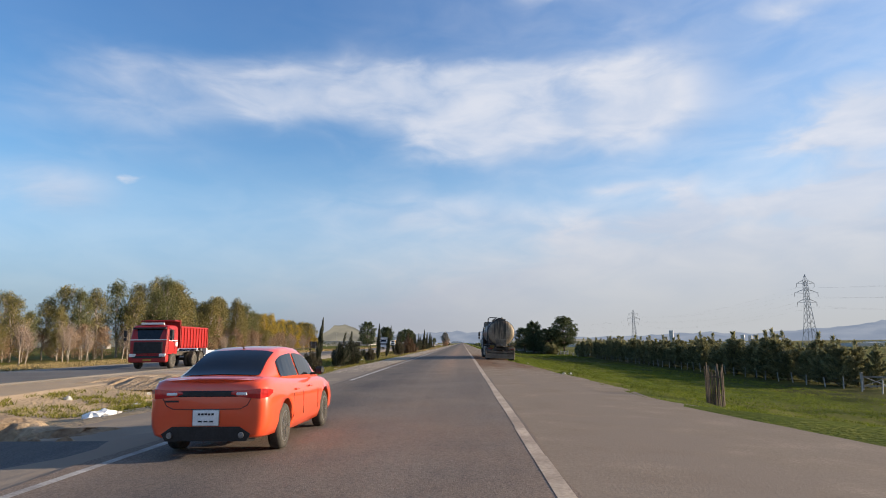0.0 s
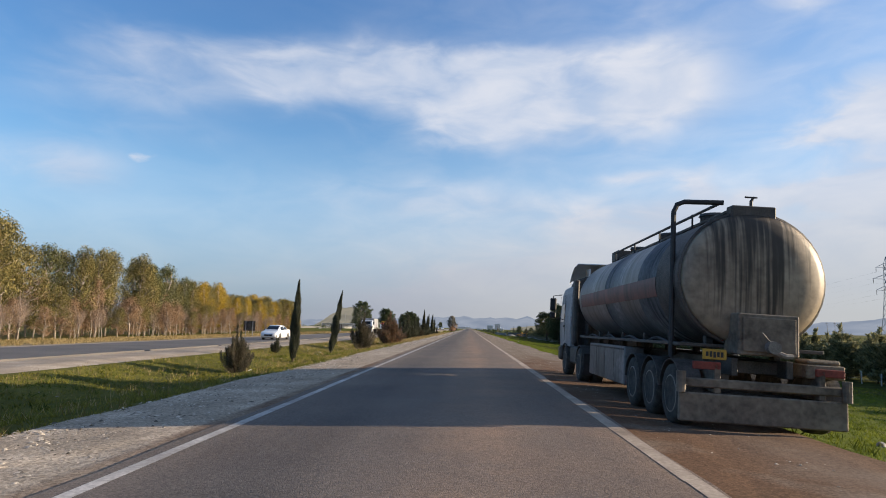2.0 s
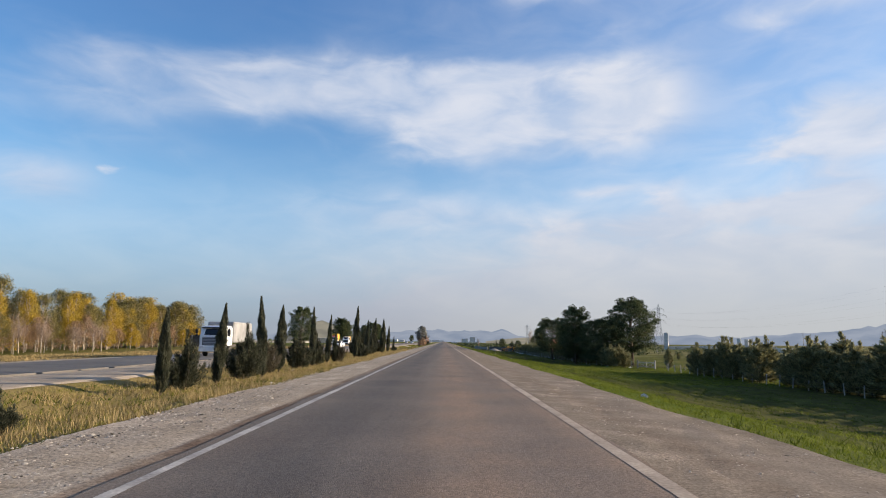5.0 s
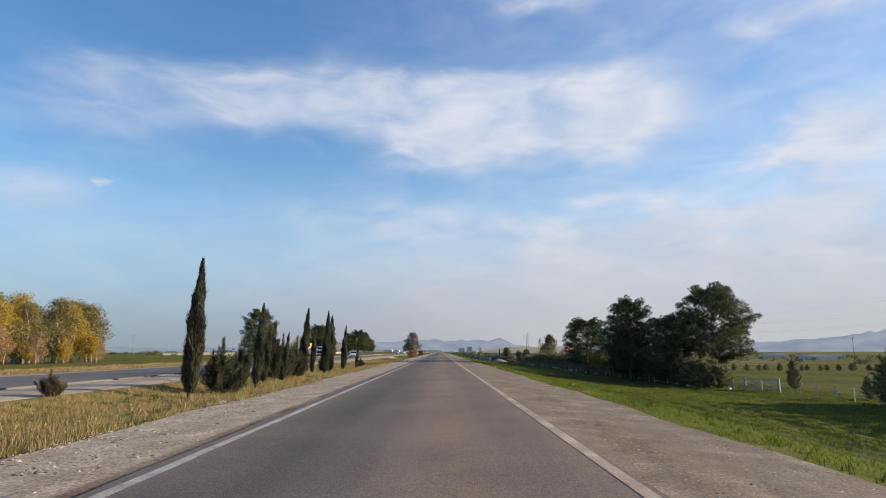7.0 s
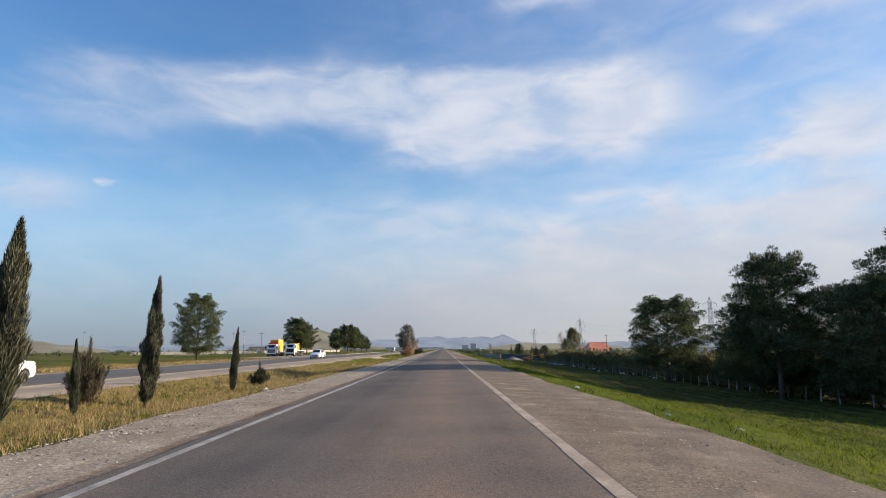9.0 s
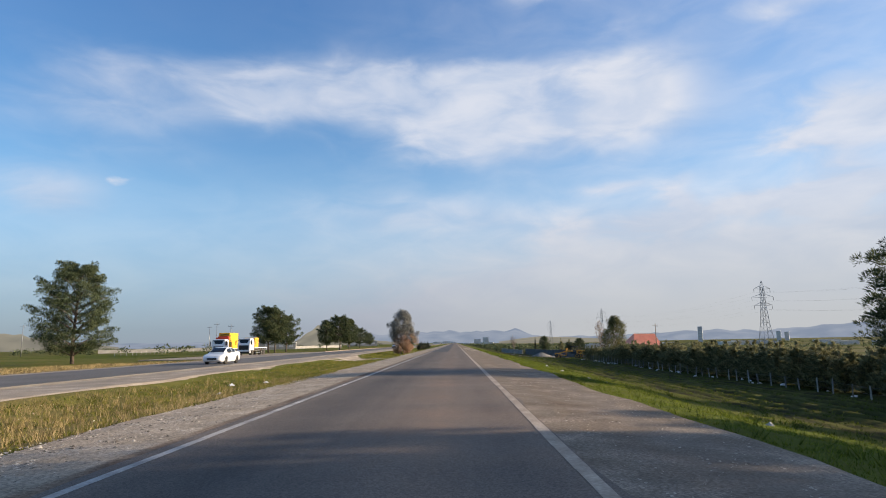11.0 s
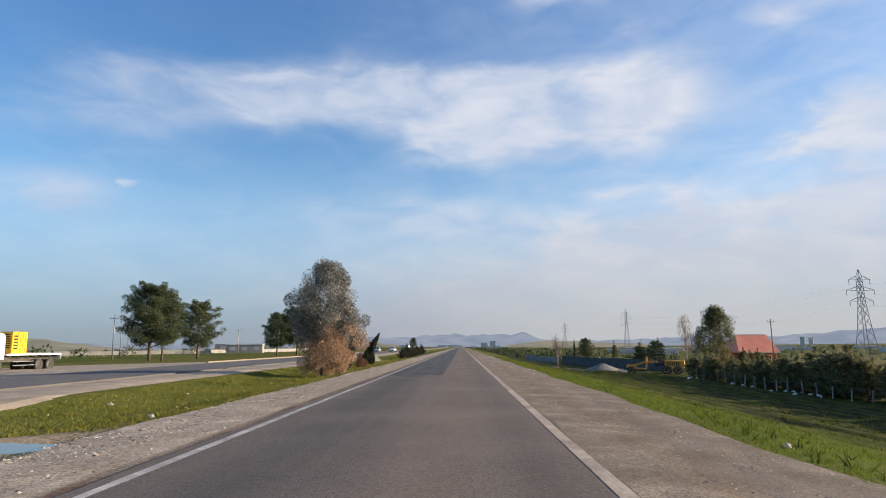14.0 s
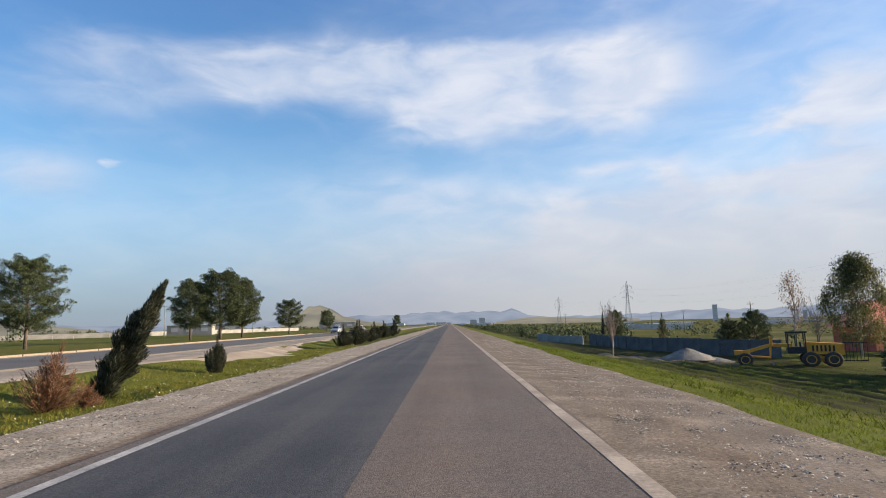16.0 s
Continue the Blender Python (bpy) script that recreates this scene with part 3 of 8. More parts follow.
def strip_edge(y):
    """Edge between the median grass and the pale strip by the other carriageway."""
    return -12.9 + 0.5 * np.sin(y * 0.045 + 1) + 0.2 * np.sin(y * 0.4) + 3.4 * np.exp(-((y - 337) / 9.0) ** 2) + 3.0 * np.exp(-((y - 418) / 8.0) ** 2)


RIGHT_X = (0, 6.0, 8, 11, 15, 22, 30, 45, 100, 300, 900, 6000)
RIGHT_Z = (-0.4, -0.24, -0.52, -1.2, -2.1, -3.0, -3.5, -3.75, -4.6, -7.5, -9, -9)
LEFT_X = (0, 5.5, 7, 8.6, 10, 12.0, 13.4, 16, 26, 30, 45, 100, 400, 6000)
LEFT_Z = (-0.4, -0.13, -0.32, -0.52, -0.58, -0.38, -0.10, -0.4, -0.4, -0.14, -0.45, -0.5, -1.0, -2)


def ground_z(x, y):
    x, y = np.asarray(x, float), np.asarray(y, float)
    zr = np.interp(np.maximum(x - flare(y) * (x > 4), 0), RIGHT_X, RIGHT_Z)
    zl = np.interp(-x, LEFT_X, LEFT_Z)
    z = np.where(x > 0, zr, zl)
    amp = np.where(x > 0, smoothstep(6.2, 9, x - flare(y)), smoothstep(5.8, 7, -x) * (1 - smoothstep(12, 13, -x)) + smoothstep(30, 36, -x))
    z = z + amp * (0.07 * wave_noise(x, y, 3, 5) + 0.035 * wave_noise(x, y, 4, 1.6))
    dip = np.exp(-(((x + 8.2) / 3.4) ** 2 + ((y - 339.4) / 2.6) ** 2) ** 2)
    z = z * (1 - dip) - 0.42 * dip
    z = z - 0.40 * np.exp(-((x - 12.0 - 0.17 * (y - 15)) / 0.55) ** 2) * smoothstep(9, 13, y) * (1 - smoothstep(24, 30, y))
    furrow = smoothstep(12 + 4 * smoothstep(200, 240, y), 15 + 4 * smoothstep(200, 240, y), x) * (1 - smoothstep(33, 36, x)) * smoothstep(60, 260, y) * (0.5 + 0.5 * np.sin(y * 0.05 + x * 0.2))
    z = z + furrow * 0.20 * np.sin(x * 3.1 + 1.3 * wave_noise(x, y, 6, 30))
    return z


def gz(x, y):
    return float(ground_z(x, y))


def build_ground():
    xs = np.concatenate([-np.geomspace(4900, 62, 26), np.arange(-60, -26, 2.0), np.arange(-26, -14, 2.0), np.arange(-14, -5, 0.4), np.arange(-5, 6, 1.5), np.arange(6, 16, 0.5), np.arange(16, 36, 0.45), np.arange(36, 60, 1.6), np.geomspace(60, 4900, 28)])
    ys = np.concatenate([-np.geomspace(1500, 44, 8), np.arange(-40, 460, 1.5), np.arange(460, 800, 8.0), np.geomspace(800, 4900, 24)])
    X, Y = np.meshgrid(xs, ys)
    Z = ground_z(X, Y)
    nx, ny = len(xs), len(ys)
    idx = np.arange(nx * ny).reshape(ny, nx)
    f = np.stack([idx[:-1, :-1], idx[:-1, 1:], idx[1:, 1:], idx[1:, :-1]], -1).reshape(-1, 4)
    me = bpy.data.meshes.new("ground")
    me.from_pydata(np.stack([X, Y, Z], -1).reshape(-1, 3).tolist(), [], f.tolist())
    x, y = X.ravel(), Y.ravel()
    fl = flare(y)
    n1, n2 = wave_noise(x, y, 11, 14), wave_noise(x, y, 12, 40)
    median = (x < -5) & (x > -14)
    dry = np.where(median, smoothstep(70, 130, y) * (1 - smoothstep(255, 300, y)) * 0.75 + 0.20, 0.10 + 0.15 * n2)
    dry = np.where((x < -26), 0.35 + 0.25 * n1 * (y < 300), dry)
    dry = np.where(x < -70, 0.12 + 0.3 * (n2 > 0.2), dry)
    # verge green; on the slope, open sun and hedge shade put into the colour
    lush = np.where(x > 5, 0.95 * (1 - smoothstep(8.5, 16.0 - 3.0 * (y < 60), x - fl)) + (0.16 + 0.62 * (1 - smoothstep(105, 165, y)) + 0.65 * smoothstep(180, 203, y) * (1 - smoothstep(238, 258, y))) * smoothstep(9, 15, x) * (x < 60), 0.1)
    lush = np.where((x > 5) & (x < 60), lush * (0.5 + 0.5 * smoothstep(35, 80, y)), lush)
    lush = np.where(median, smoothstep(255, 290, y) * 0.7 + 0.1, lush)
    lush = np.where((x < -34) & (x > -160), smoothstep(270, 320, y) * 0.9, lush)
    # dark earth, plus shade of furrows and hedge put into the ground colour
    soil_shade = np.where((x > 13 + 4 * smoothstep(200, 240, y)) & (x < 40), 0.10 + 0.40 * smoothstep(110, 165, y) * (1 - 0.9 * smoothstep(180, 203, y) * (1 - smoothstep(238, 258, y))) + 0.30 * smoothstep(205, 290, y) - 0.50 * np.sin(x * 3.1 + 1.3 * wave_noise(x, y, 6, 30)) * smoothstep(120, 300, y), 0.05 + 0.1 * np.maximum(n1, 0))
    soil_shade = np.where((x > 33) & (x < 50) & (y < 432), 0.6, soil_shade)
    soil_shade = np.where((x > 14) & (x < 40) & (y > 440) & (y < 520), 0.75, soil_shade)
    soil_shade = np.maximum(soil_shade, 0.95 * np.exp(-((x - 12.0 - 0.17 * (y - 15)) / 0.6) ** 2) * smoothstep(9, 13, y) * (1 - smoothstep(24, 30, y)))
    sand = np.where((x < -3) & (x > -17), 1.0 - smoothstep(24, 38, y + 3 * n1), 0.0)
    sand = np.where((x > 75) & (y > 380), 0.02 + 0.22 * (wave_noise(x * 0.25, y, 15, 120) > 0.35), sand)
    sand = np.where((x > 18) & (x < 32) & (y > 438) & (y < 447), 0.55, sand)
    sand = np.where((x < -5) & (x > -13), np.maximum(sand, 0.9 * np.exp(-(((x + 8.8) / 4.0) ** 2 + ((y - 339.0) / 3.2) ** 2) ** 2)), sand)
    sand = np.where((x < -26) & (x > -34), 0.55 + 0.3 * n1, sand)
    for nm, a in (("dry", dry), ("lush", lush), ("soil_shade", soil_shade), ("sand", sand)):
        at = me.attributes.new(nm, "FLOAT", "POINT")
        at.data.foreach_set("value", np.clip(a, 0, 1).astype(np.float32))
    me.polygons.foreach_set("use_smooth", [True] * len(me.polygons))
    me.materials.append(M_GROUND)
    return tagged(new("ground", me), kind="structure")


build_ground()


def long_strip(name, edges, y0, y1, step, material, attrs=None, thick=0.35):
    """A slab that runs along y: edges is a function of y giving the cross-section (x, z) from left to right."""
    ys = np.concatenate([np.arange(y0, min(y1, 520), step), np.geomspace(max(y0, 520), y1, 30) if y1 > 520 else [y1]])
    rows = [edges(float(y)) for y in ys]
    n = len(rows[0])
    verts, faces = [], []
    for y, r in zip(ys, rows):
        verts += [(x, y, z) for x, z in r]
        verts += [(r[0][0], y, r[0][1] - thick), (r[-1][0], y, r[-1][1] - thick)]
    k = n + 2
    for i in range(len(ys) - 1):
        for j in range(n - 1):
            faces.append((i * k + j, i * k + j + 1, (i + 1) * k + j + 1, (i + 1) * k + j))
        faces.append((i * k + n, i * k, (i + 1) * k, (i + 1) * k + n))
        faces.append((i * k + n - 1, i * k + n + 1, (i + 1) * k + n + 1, (i + 1) * k + n - 1))
    faces.append(tuple([n] + list(range(n)) + [n + 1])[::-1])
    me = bpy.data.meshes.new(name)
    me.from_pydata(verts, [], faces)
    for nm, fn in (attrs or {}).items():
        at = me.attributes.new(nm, "FLOAT", "POINT")
        a = np.array(verts)
        at.data.foreach_set("value", np.clip(fn(a[:, 0], a[:, 1]), 0, 1).astype(np.float32))
    me.materials.append(material)
    return tagged(new(name, me), kind="structure")


def bumpy(x, y):
    return float(0.009 * wave_noise(np.float64(x), np.float64(y), 51, 1.7) + 0.005 * wave_noise(np.float64(x), np.float64(y), 52, 0.55))


ROAD_XS = [-3.12, -2.6, -2.0, -1.4, -0.8, -0.2, 0.4, 1.0, 1.6, 2.2, 2.7, 2.98]
long_strip("road", lambda y: [(x + (0.05 * math.sin(y * 1.3) + 0.03 * math.sin(y * 3.7) if abs(x) > 2.9 else 0), -0.004 * abs(x)) for x in ROAD_XS], -80, 2600, 2.0, M_ASPHALT, {
    "dust": lambda x, y: (0.72 * np.exp(-((x - 0.9) / 0.75) ** 2) + 0.55 * np.exp(-((x - 2.6) / 0.7) ** 2)) * smoothstep(20, 45, y) * (1 - 0.35 * smoothstep(95, 210, y) - 0.40 * smoothstep(240, 340, y)) + 0.25 * (1 - smoothstep(10, 26, y)) + 0.12,
    "track": lambda x, y: 0.58 * np.exp(-((x + 1.5) / 0.8) ** 2) + 0.20 * np.exp(-((x - 2.1) / 0.45) ** 2)})
long_strip("road_shoulder_left", lambda y: [(x, -0.032 - 0.022 * (-3.1 - x) + bumpy(x, y) * min(1, max(0, (-3.1 - x) * 2))) for x in [float(left_edge(y)), -5.3, -4.9, -4.5, -4.1, -3.75, -3.5, -3.36, -3.22, -3.05]], -60, 2600, 0.8, M_GRAVEL_L, {
    "mud": lambda x, y: 0.08 + 0.08 * np.sin(y * 0.2) + (0.75 + 0.2 * np.sin(y * 0.9) * np.sin(y * 0.37)) * smoothstep(-3.48, -3.32, x),
    "sealed": lambda x, y: 0.9 * (1 - smoothstep(30, 44, y)) + 0.12})
long_strip("road_shoulder_right", lambda y: [(x, -0.045 - 0.045 * (x - 3.1) + bumpy(x, y) * min(1, max(0, (x - 3.1) * 2)) * (0.3 if y < 22 else 1)) for x in np.linspace(2.93, 6.15 + float(flare(y)), 12)], -60, 2600, 0.8, M_GRAVEL, {
    "mud": lambda x, y: 0.80 * smoothstep(34, 46, y) * (1 - smoothstep(70, 92, y)) + 0.16 + 0.16 * np.exp(-((x - 4.2) / 0.6) ** 2),
    "sealed": lambda x, y: 0.72 * (1 - smoothstep(26, 40, y)) + 0.35 * np.exp(-((x - 5.0) / 0.8) ** 2)})
long_strip("opposite_road", lambda y: [(x, 0.02 - 0.003 * abs(x + 21.5)) for x in (-25.6, -23.5, -21.5, -19.5, -17.4)], -80, 2600, 4.0, M_OPP)
long_strip("opposite_strip", lambda y: [(x, -0.07 + 0.5 * bumpy(x, y) if k < 4 else gz(x, y) + (0.035 if k == 4 else -0.08)) for k, x in enumerate(np.linspace(-17.42, float(strip_edge(y)), 6))], -60, 2600, 1.2, M_STRIP, {"sand": lambda x, y: 1.0 - smoothstep(24, 40, y)})
long_strip("opposite_shoulder", lambda y: [(x, -0.07 - 0.01 * (-25.6 - x)) for x in np.linspace(-29.0 - 19.0 * float(smoothstep(338, 352, y) * (1 - smoothstep(398, 410, y))), -25.58, 8)], 20, 2600, 2.0, M_STRIP)


def marking(name, x, y0, y1, material, seed, gaps=(), half=0.075):
    rng = random.Random(seed)
    bm = bmesh.new()
    y = y0
    while y < y1:
        ln = rng.uniform(1.2, 4.0) if y < 500 else 40
        keep = not any(a < y < b for a, b in gaps)
        if keep:
            a, b = x - half + rng.uniform(-0.012, 0.012), x + half + rng.uniform(-0.012, 0.012)
            z = -0.004 * abs(x) + 0.005
            vs = [bm.verts.new(p) for p in ((a, y, z), (b, y, z), (b, y + ln, z), (a, y + ln, z))]
            bm.faces.new(vs)
        y += ln
    return structure(name, bm, material)


marking("road_marking_left", -2.84, -60, 2400, M_LINE, 1, ((13.5, 24),))
marking("road_marking_right", 2.84, -60, 2400, M_LINE_D, 2, half=0.095)
marking("road_marking_opposite", -18.0, -60, 900, M_LINE, 3)
bm = bmesh.new()
ring_loft(bm, [[(-2.72, 360, 0.0), (0.15, 360.4, 0.004)], [(-2.72, 395, 0.0), (0.2, 395, 0.004)], [(-2.72, 460, 0.0), (0.15, 460, 0.004)], [(-2.72, 800, 0.0), (0.1, 800, 0.004)]], cap=False, closed=False)
structure("road_repair_patch", bm, M_PATCH)


long_strip("side_road_apron", lambda y: [(x, -0.045 + 0.3 * bumpy(x, y)) for x in np.linspace(-16.9, -3.15, 12)], -60, 10.3, 1.6, M_PATCH)


def rough_bank(name, pts, width, height, material, seed):
    """A low broken bank of earth along a line."""
    rr = np.random.default_rng(seed)
    rows = []
    for i, (x, y) in enumerate(pts):
        k = (0.92 + 0.20 * math.sin(i * 0.75 + seed) + 0.12 * math.sin(i * 1.9) + 0.06 * rr.normal()) * math.sin(math.pi * (i + 0.02) / (len(pts) - 0.96)) ** 0.6
        rows.append([(x + rr.normal(0, 0.06), y + width * o, -0.30 if o in (-0.5, 0.5) else -0.10 + height * h * k + rr.normal(0, 0.03)) for o, h in ((-0.5, 0), (-0.32, 0.45), (-0.22, 0.95), (0.0, 1.0), (0.25, 0.6), (0.5, 0))])
    bm = bmesh.new()
    patch(bm, rows)
    return structure(name, bm, material)


M_EARTH = mat("sandy_earth", (0.15, 0.10, 0.063), (0.42, 0.305, 0.20), 0.95, 0.9, 1.0, fine=9, c3=(0.30, 0.22, 0.14), bump_dist=0.06)
rough_bank("earth_bank", [(-17 + 0.16 * k, 10.9 + 0.008 * k + 0.2 * math.sin(k * 0.5)) for k in range(78)], 1.3, 0.42, M_EARTH, 3)
rough_bank("earth_mound", [(-15.5 + 0.2 * k, 29.0 + 0.06 * k + 0.4 * math.sin(k * 0.25)) for k in range(42)], 8.5, 0.24, M_EARTH, 4)


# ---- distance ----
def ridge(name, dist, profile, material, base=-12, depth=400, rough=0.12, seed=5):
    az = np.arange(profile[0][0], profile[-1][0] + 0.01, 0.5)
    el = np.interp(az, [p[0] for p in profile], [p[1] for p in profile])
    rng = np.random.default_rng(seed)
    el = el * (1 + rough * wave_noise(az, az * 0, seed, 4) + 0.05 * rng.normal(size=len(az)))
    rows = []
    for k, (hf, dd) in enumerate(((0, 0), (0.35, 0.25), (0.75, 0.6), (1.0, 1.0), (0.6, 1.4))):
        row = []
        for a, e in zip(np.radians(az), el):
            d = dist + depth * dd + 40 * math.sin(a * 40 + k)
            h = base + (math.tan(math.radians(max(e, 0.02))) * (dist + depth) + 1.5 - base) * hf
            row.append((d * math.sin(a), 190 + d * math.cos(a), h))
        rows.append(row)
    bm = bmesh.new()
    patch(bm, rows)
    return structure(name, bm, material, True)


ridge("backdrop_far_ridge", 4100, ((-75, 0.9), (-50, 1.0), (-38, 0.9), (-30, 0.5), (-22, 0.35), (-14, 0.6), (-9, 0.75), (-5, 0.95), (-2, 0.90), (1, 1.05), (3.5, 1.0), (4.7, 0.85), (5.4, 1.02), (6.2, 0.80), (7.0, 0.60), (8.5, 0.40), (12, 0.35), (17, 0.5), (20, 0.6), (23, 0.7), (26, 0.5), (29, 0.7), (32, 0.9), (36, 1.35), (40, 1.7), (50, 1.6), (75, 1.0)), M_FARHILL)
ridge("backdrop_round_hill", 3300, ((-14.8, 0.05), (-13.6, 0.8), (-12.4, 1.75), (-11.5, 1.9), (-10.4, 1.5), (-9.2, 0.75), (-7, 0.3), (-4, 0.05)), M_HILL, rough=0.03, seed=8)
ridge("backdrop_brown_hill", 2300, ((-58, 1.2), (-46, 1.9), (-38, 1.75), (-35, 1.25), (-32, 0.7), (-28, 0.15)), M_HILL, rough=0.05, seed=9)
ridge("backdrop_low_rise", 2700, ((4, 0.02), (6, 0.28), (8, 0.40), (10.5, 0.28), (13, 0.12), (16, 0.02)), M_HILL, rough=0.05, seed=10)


# ---- vegetation ----
PROTO = {}


def put(key, builder, x, y, h, spin=0.0, lean=(0, 0), label="", wide=1.0, group="", sink=0.05, z=None):
    """Stands a plant at its place, of height h: the first of its kind is built, the others are copies."""
    base = gz(x, y) if z is None else z
    first = key not in PROTO
    if first:
        PROTO[key] = builder()
    ob, h0 = PROTO[key]
    s = h / h0
    m = pose(x, y, base - sink, lean[0], lean[1], 0) @ pose(0, 0, 0, 0, 0, spin) @ Matrix.Diagonal((s * wide, s * wide, s, 1))
    if first:
        ob.matrix_basis = m
    else:
        c = ob.copy()
        made = {ob: c}
        scene.collection.objects.link(c)
        for o in ob.children_recursive:
            k = o.copy()
            scene.collection.objects.link(k)
            made[o] = k
            k.parent = made.get(o.parent, o.parent)
        c.matrix_basis = m
        ob = c
    if label:
        ob["label"] = label
    if group:
        ob["group"] = group
    return ob


def trunk_part(parent, rng, h, r, material, bend=0.15, limbs=(), n=8):
    bm = bmesh.new()
    pts = [(bend * math.sin(k * 0.9 + rng.random()) * k / 6, bend * math.cos(k * 1.1) * k / 6, h * k / 6) for k in range(7)]
    tube(bm, pts, r, r * 0.25, n)
    for p, q, a in limbs:
        mid = (Vector(p) + Vector(q)) / 2 + Vector((0, 0, 0.08 * (Vector(q) - Vector(p)).length))
        tube(bm, (p, mid, q), a, a * 0.3, 5)
    return part("trunk", bm, material, parent, smooth=True)


def cypress(seed, ragged=0.25, material=None, width=0.056, density=17000):
    """A narrow upright column, 6 m high."""
    def make():
        rng = np.random.default_rng(seed)
        ob = thing("cypress_tree", Matrix(), "slim dark green cypress in the grassy median", "tree")
        trunk_part(ob, random.Random(seed), 5.0, 0.09, M_BARK, 0.1)
        n = density
        t = rng.beta(1.15, 1.25, n)
        prof = np.interp(t, (0, 0.05, 0.2, 0.45, 0.7, 0.88, 1.0), (0.35, 0.66, 0.95, 1.0, 0.66, 0.30, 0.015)) * width * 6
        ang = rng.uniform(0, 2 * np.pi, n)
        lobes = 1 + ragged * np.sin(ang * 3 + t * 14 + seed) + 0.6 * ragged * np.sin(ang * 2 - t * 31)
        rad = prof * lobes * np.sqrt(rng.uniform(0.18, 1.0, n))
        z = 0.25 + t * 5.5
        c = np.stack([rad * np.cos(ang), rad * np.sin(ang), z], 1)
        d = np.stack([np.cos(ang) * 0.34 * (1 - 0.7 * t), np.sin(ang) * 0.34 * (1 - 0.7 * t), np.ones(n)], 1) + rng.normal(0, 0.20, (n, 3)) * (1 - 0.5 * t)[:, None]
        quads("crown", sprays(rng, c, d, rng.uniform(0.14, 0.42, n) * (1 - 0.3 * t), rng.uniform(0.014, 0.034, n)), material or M_CYP, ob)
        return ob, 6.05
    return make


def bushy_cypress(seed, material=None, dead=0.0, spread=0.30, name="juniper_bush", label="unclipped dark juniper bush in the grassy median", n=24000, thin=1.0):
    """A broad, feathery bush: many upswept plumes from one base, 3 m high."""
    def make():
        rng = np.random.default_rng(seed)
        ob = thing(name, Matrix(), label, "bush")
        r = random.Random(seed)
        bm = bmesh.new()
        plumes = []
        for k in range(60):
            a = r.uniform(0, 6.28)
            u = 0.0 if k == 0 else 0.12 + 0.88 * r.random() ** 0.8
            z0 = 0.0 if k == 0 else 2.3 * (1 - u) * r.uniform(0.45, 1.0)
            top = Vector((math.cos(a) * u * spread * 4.0, math.sin(a) * u * spread * 4.0, 2.8 if k == 0 else z0 + 0.40 + 0.85 * u * r.uniform(0.6, 1.15)))
            start = Vector((math.cos(a) * u * 0.10, math.sin(a) * u * 0.10, 0.02 + z0))
            if k % 3 == 0:
                tube(bm, (start * 0.3, start.lerp(top, 0.5) - Vector((0, 0, 0.1)), top), 0.035, 0.008, 5)
            plumes.append((start, top))
        part("stem", bm, M_BARK, ob, smooth=True)
        which = np.where(rng.random(n) < 0.04, 0, rng.integers(0, len(plumes), n))
        t = rng.beta(1.3, 1.1, n)
        s0 = np.array([tuple(p[0]) for p in plumes])[which]
        s1 = np.array([tuple(p[1]) for p in plumes])[which]
        axis = s0 + (s1 - s0) * t[:, None]
        axis[:, 2] -= 0.25 * np.sin(np.pi * t)
        rad = 0.30 * np.where(which == 0, 0.5, 1.0) * thin * (1.02 - t) ** 0.9 * np.sqrt(rng.uniform(0.02, 1, n))
        ang = rng.uniform(0, 2 * np.pi, n)
        c = axis + np.stack([rad * np.cos(ang), rad * np.sin(ang), rng.normal(0, 0.05, n)], 1)
        c[:, 2] = np.maximum(c[:, 2], 0.02)
        d = unit(s1 - s0) * 0.8 + np.stack([np.cos(ang), np.sin(ang), np.full(n, 0.25)], 1) * 0.5 + rng.normal(0, 0.22, (n, 3))
        q = sprays(rng, c, d, rng.uniform(0.08, 0.24, n), rng.uniform(0.012, 0.026, n))
        if dead:
            sel = rng.random(n) < dead
            quads("dead_foliage", q[sel], M_RUST, ob)
            q = q[~sel]
        quads("crown", q, material or M_CYP, ob)
        return ob, 3.05
    return make


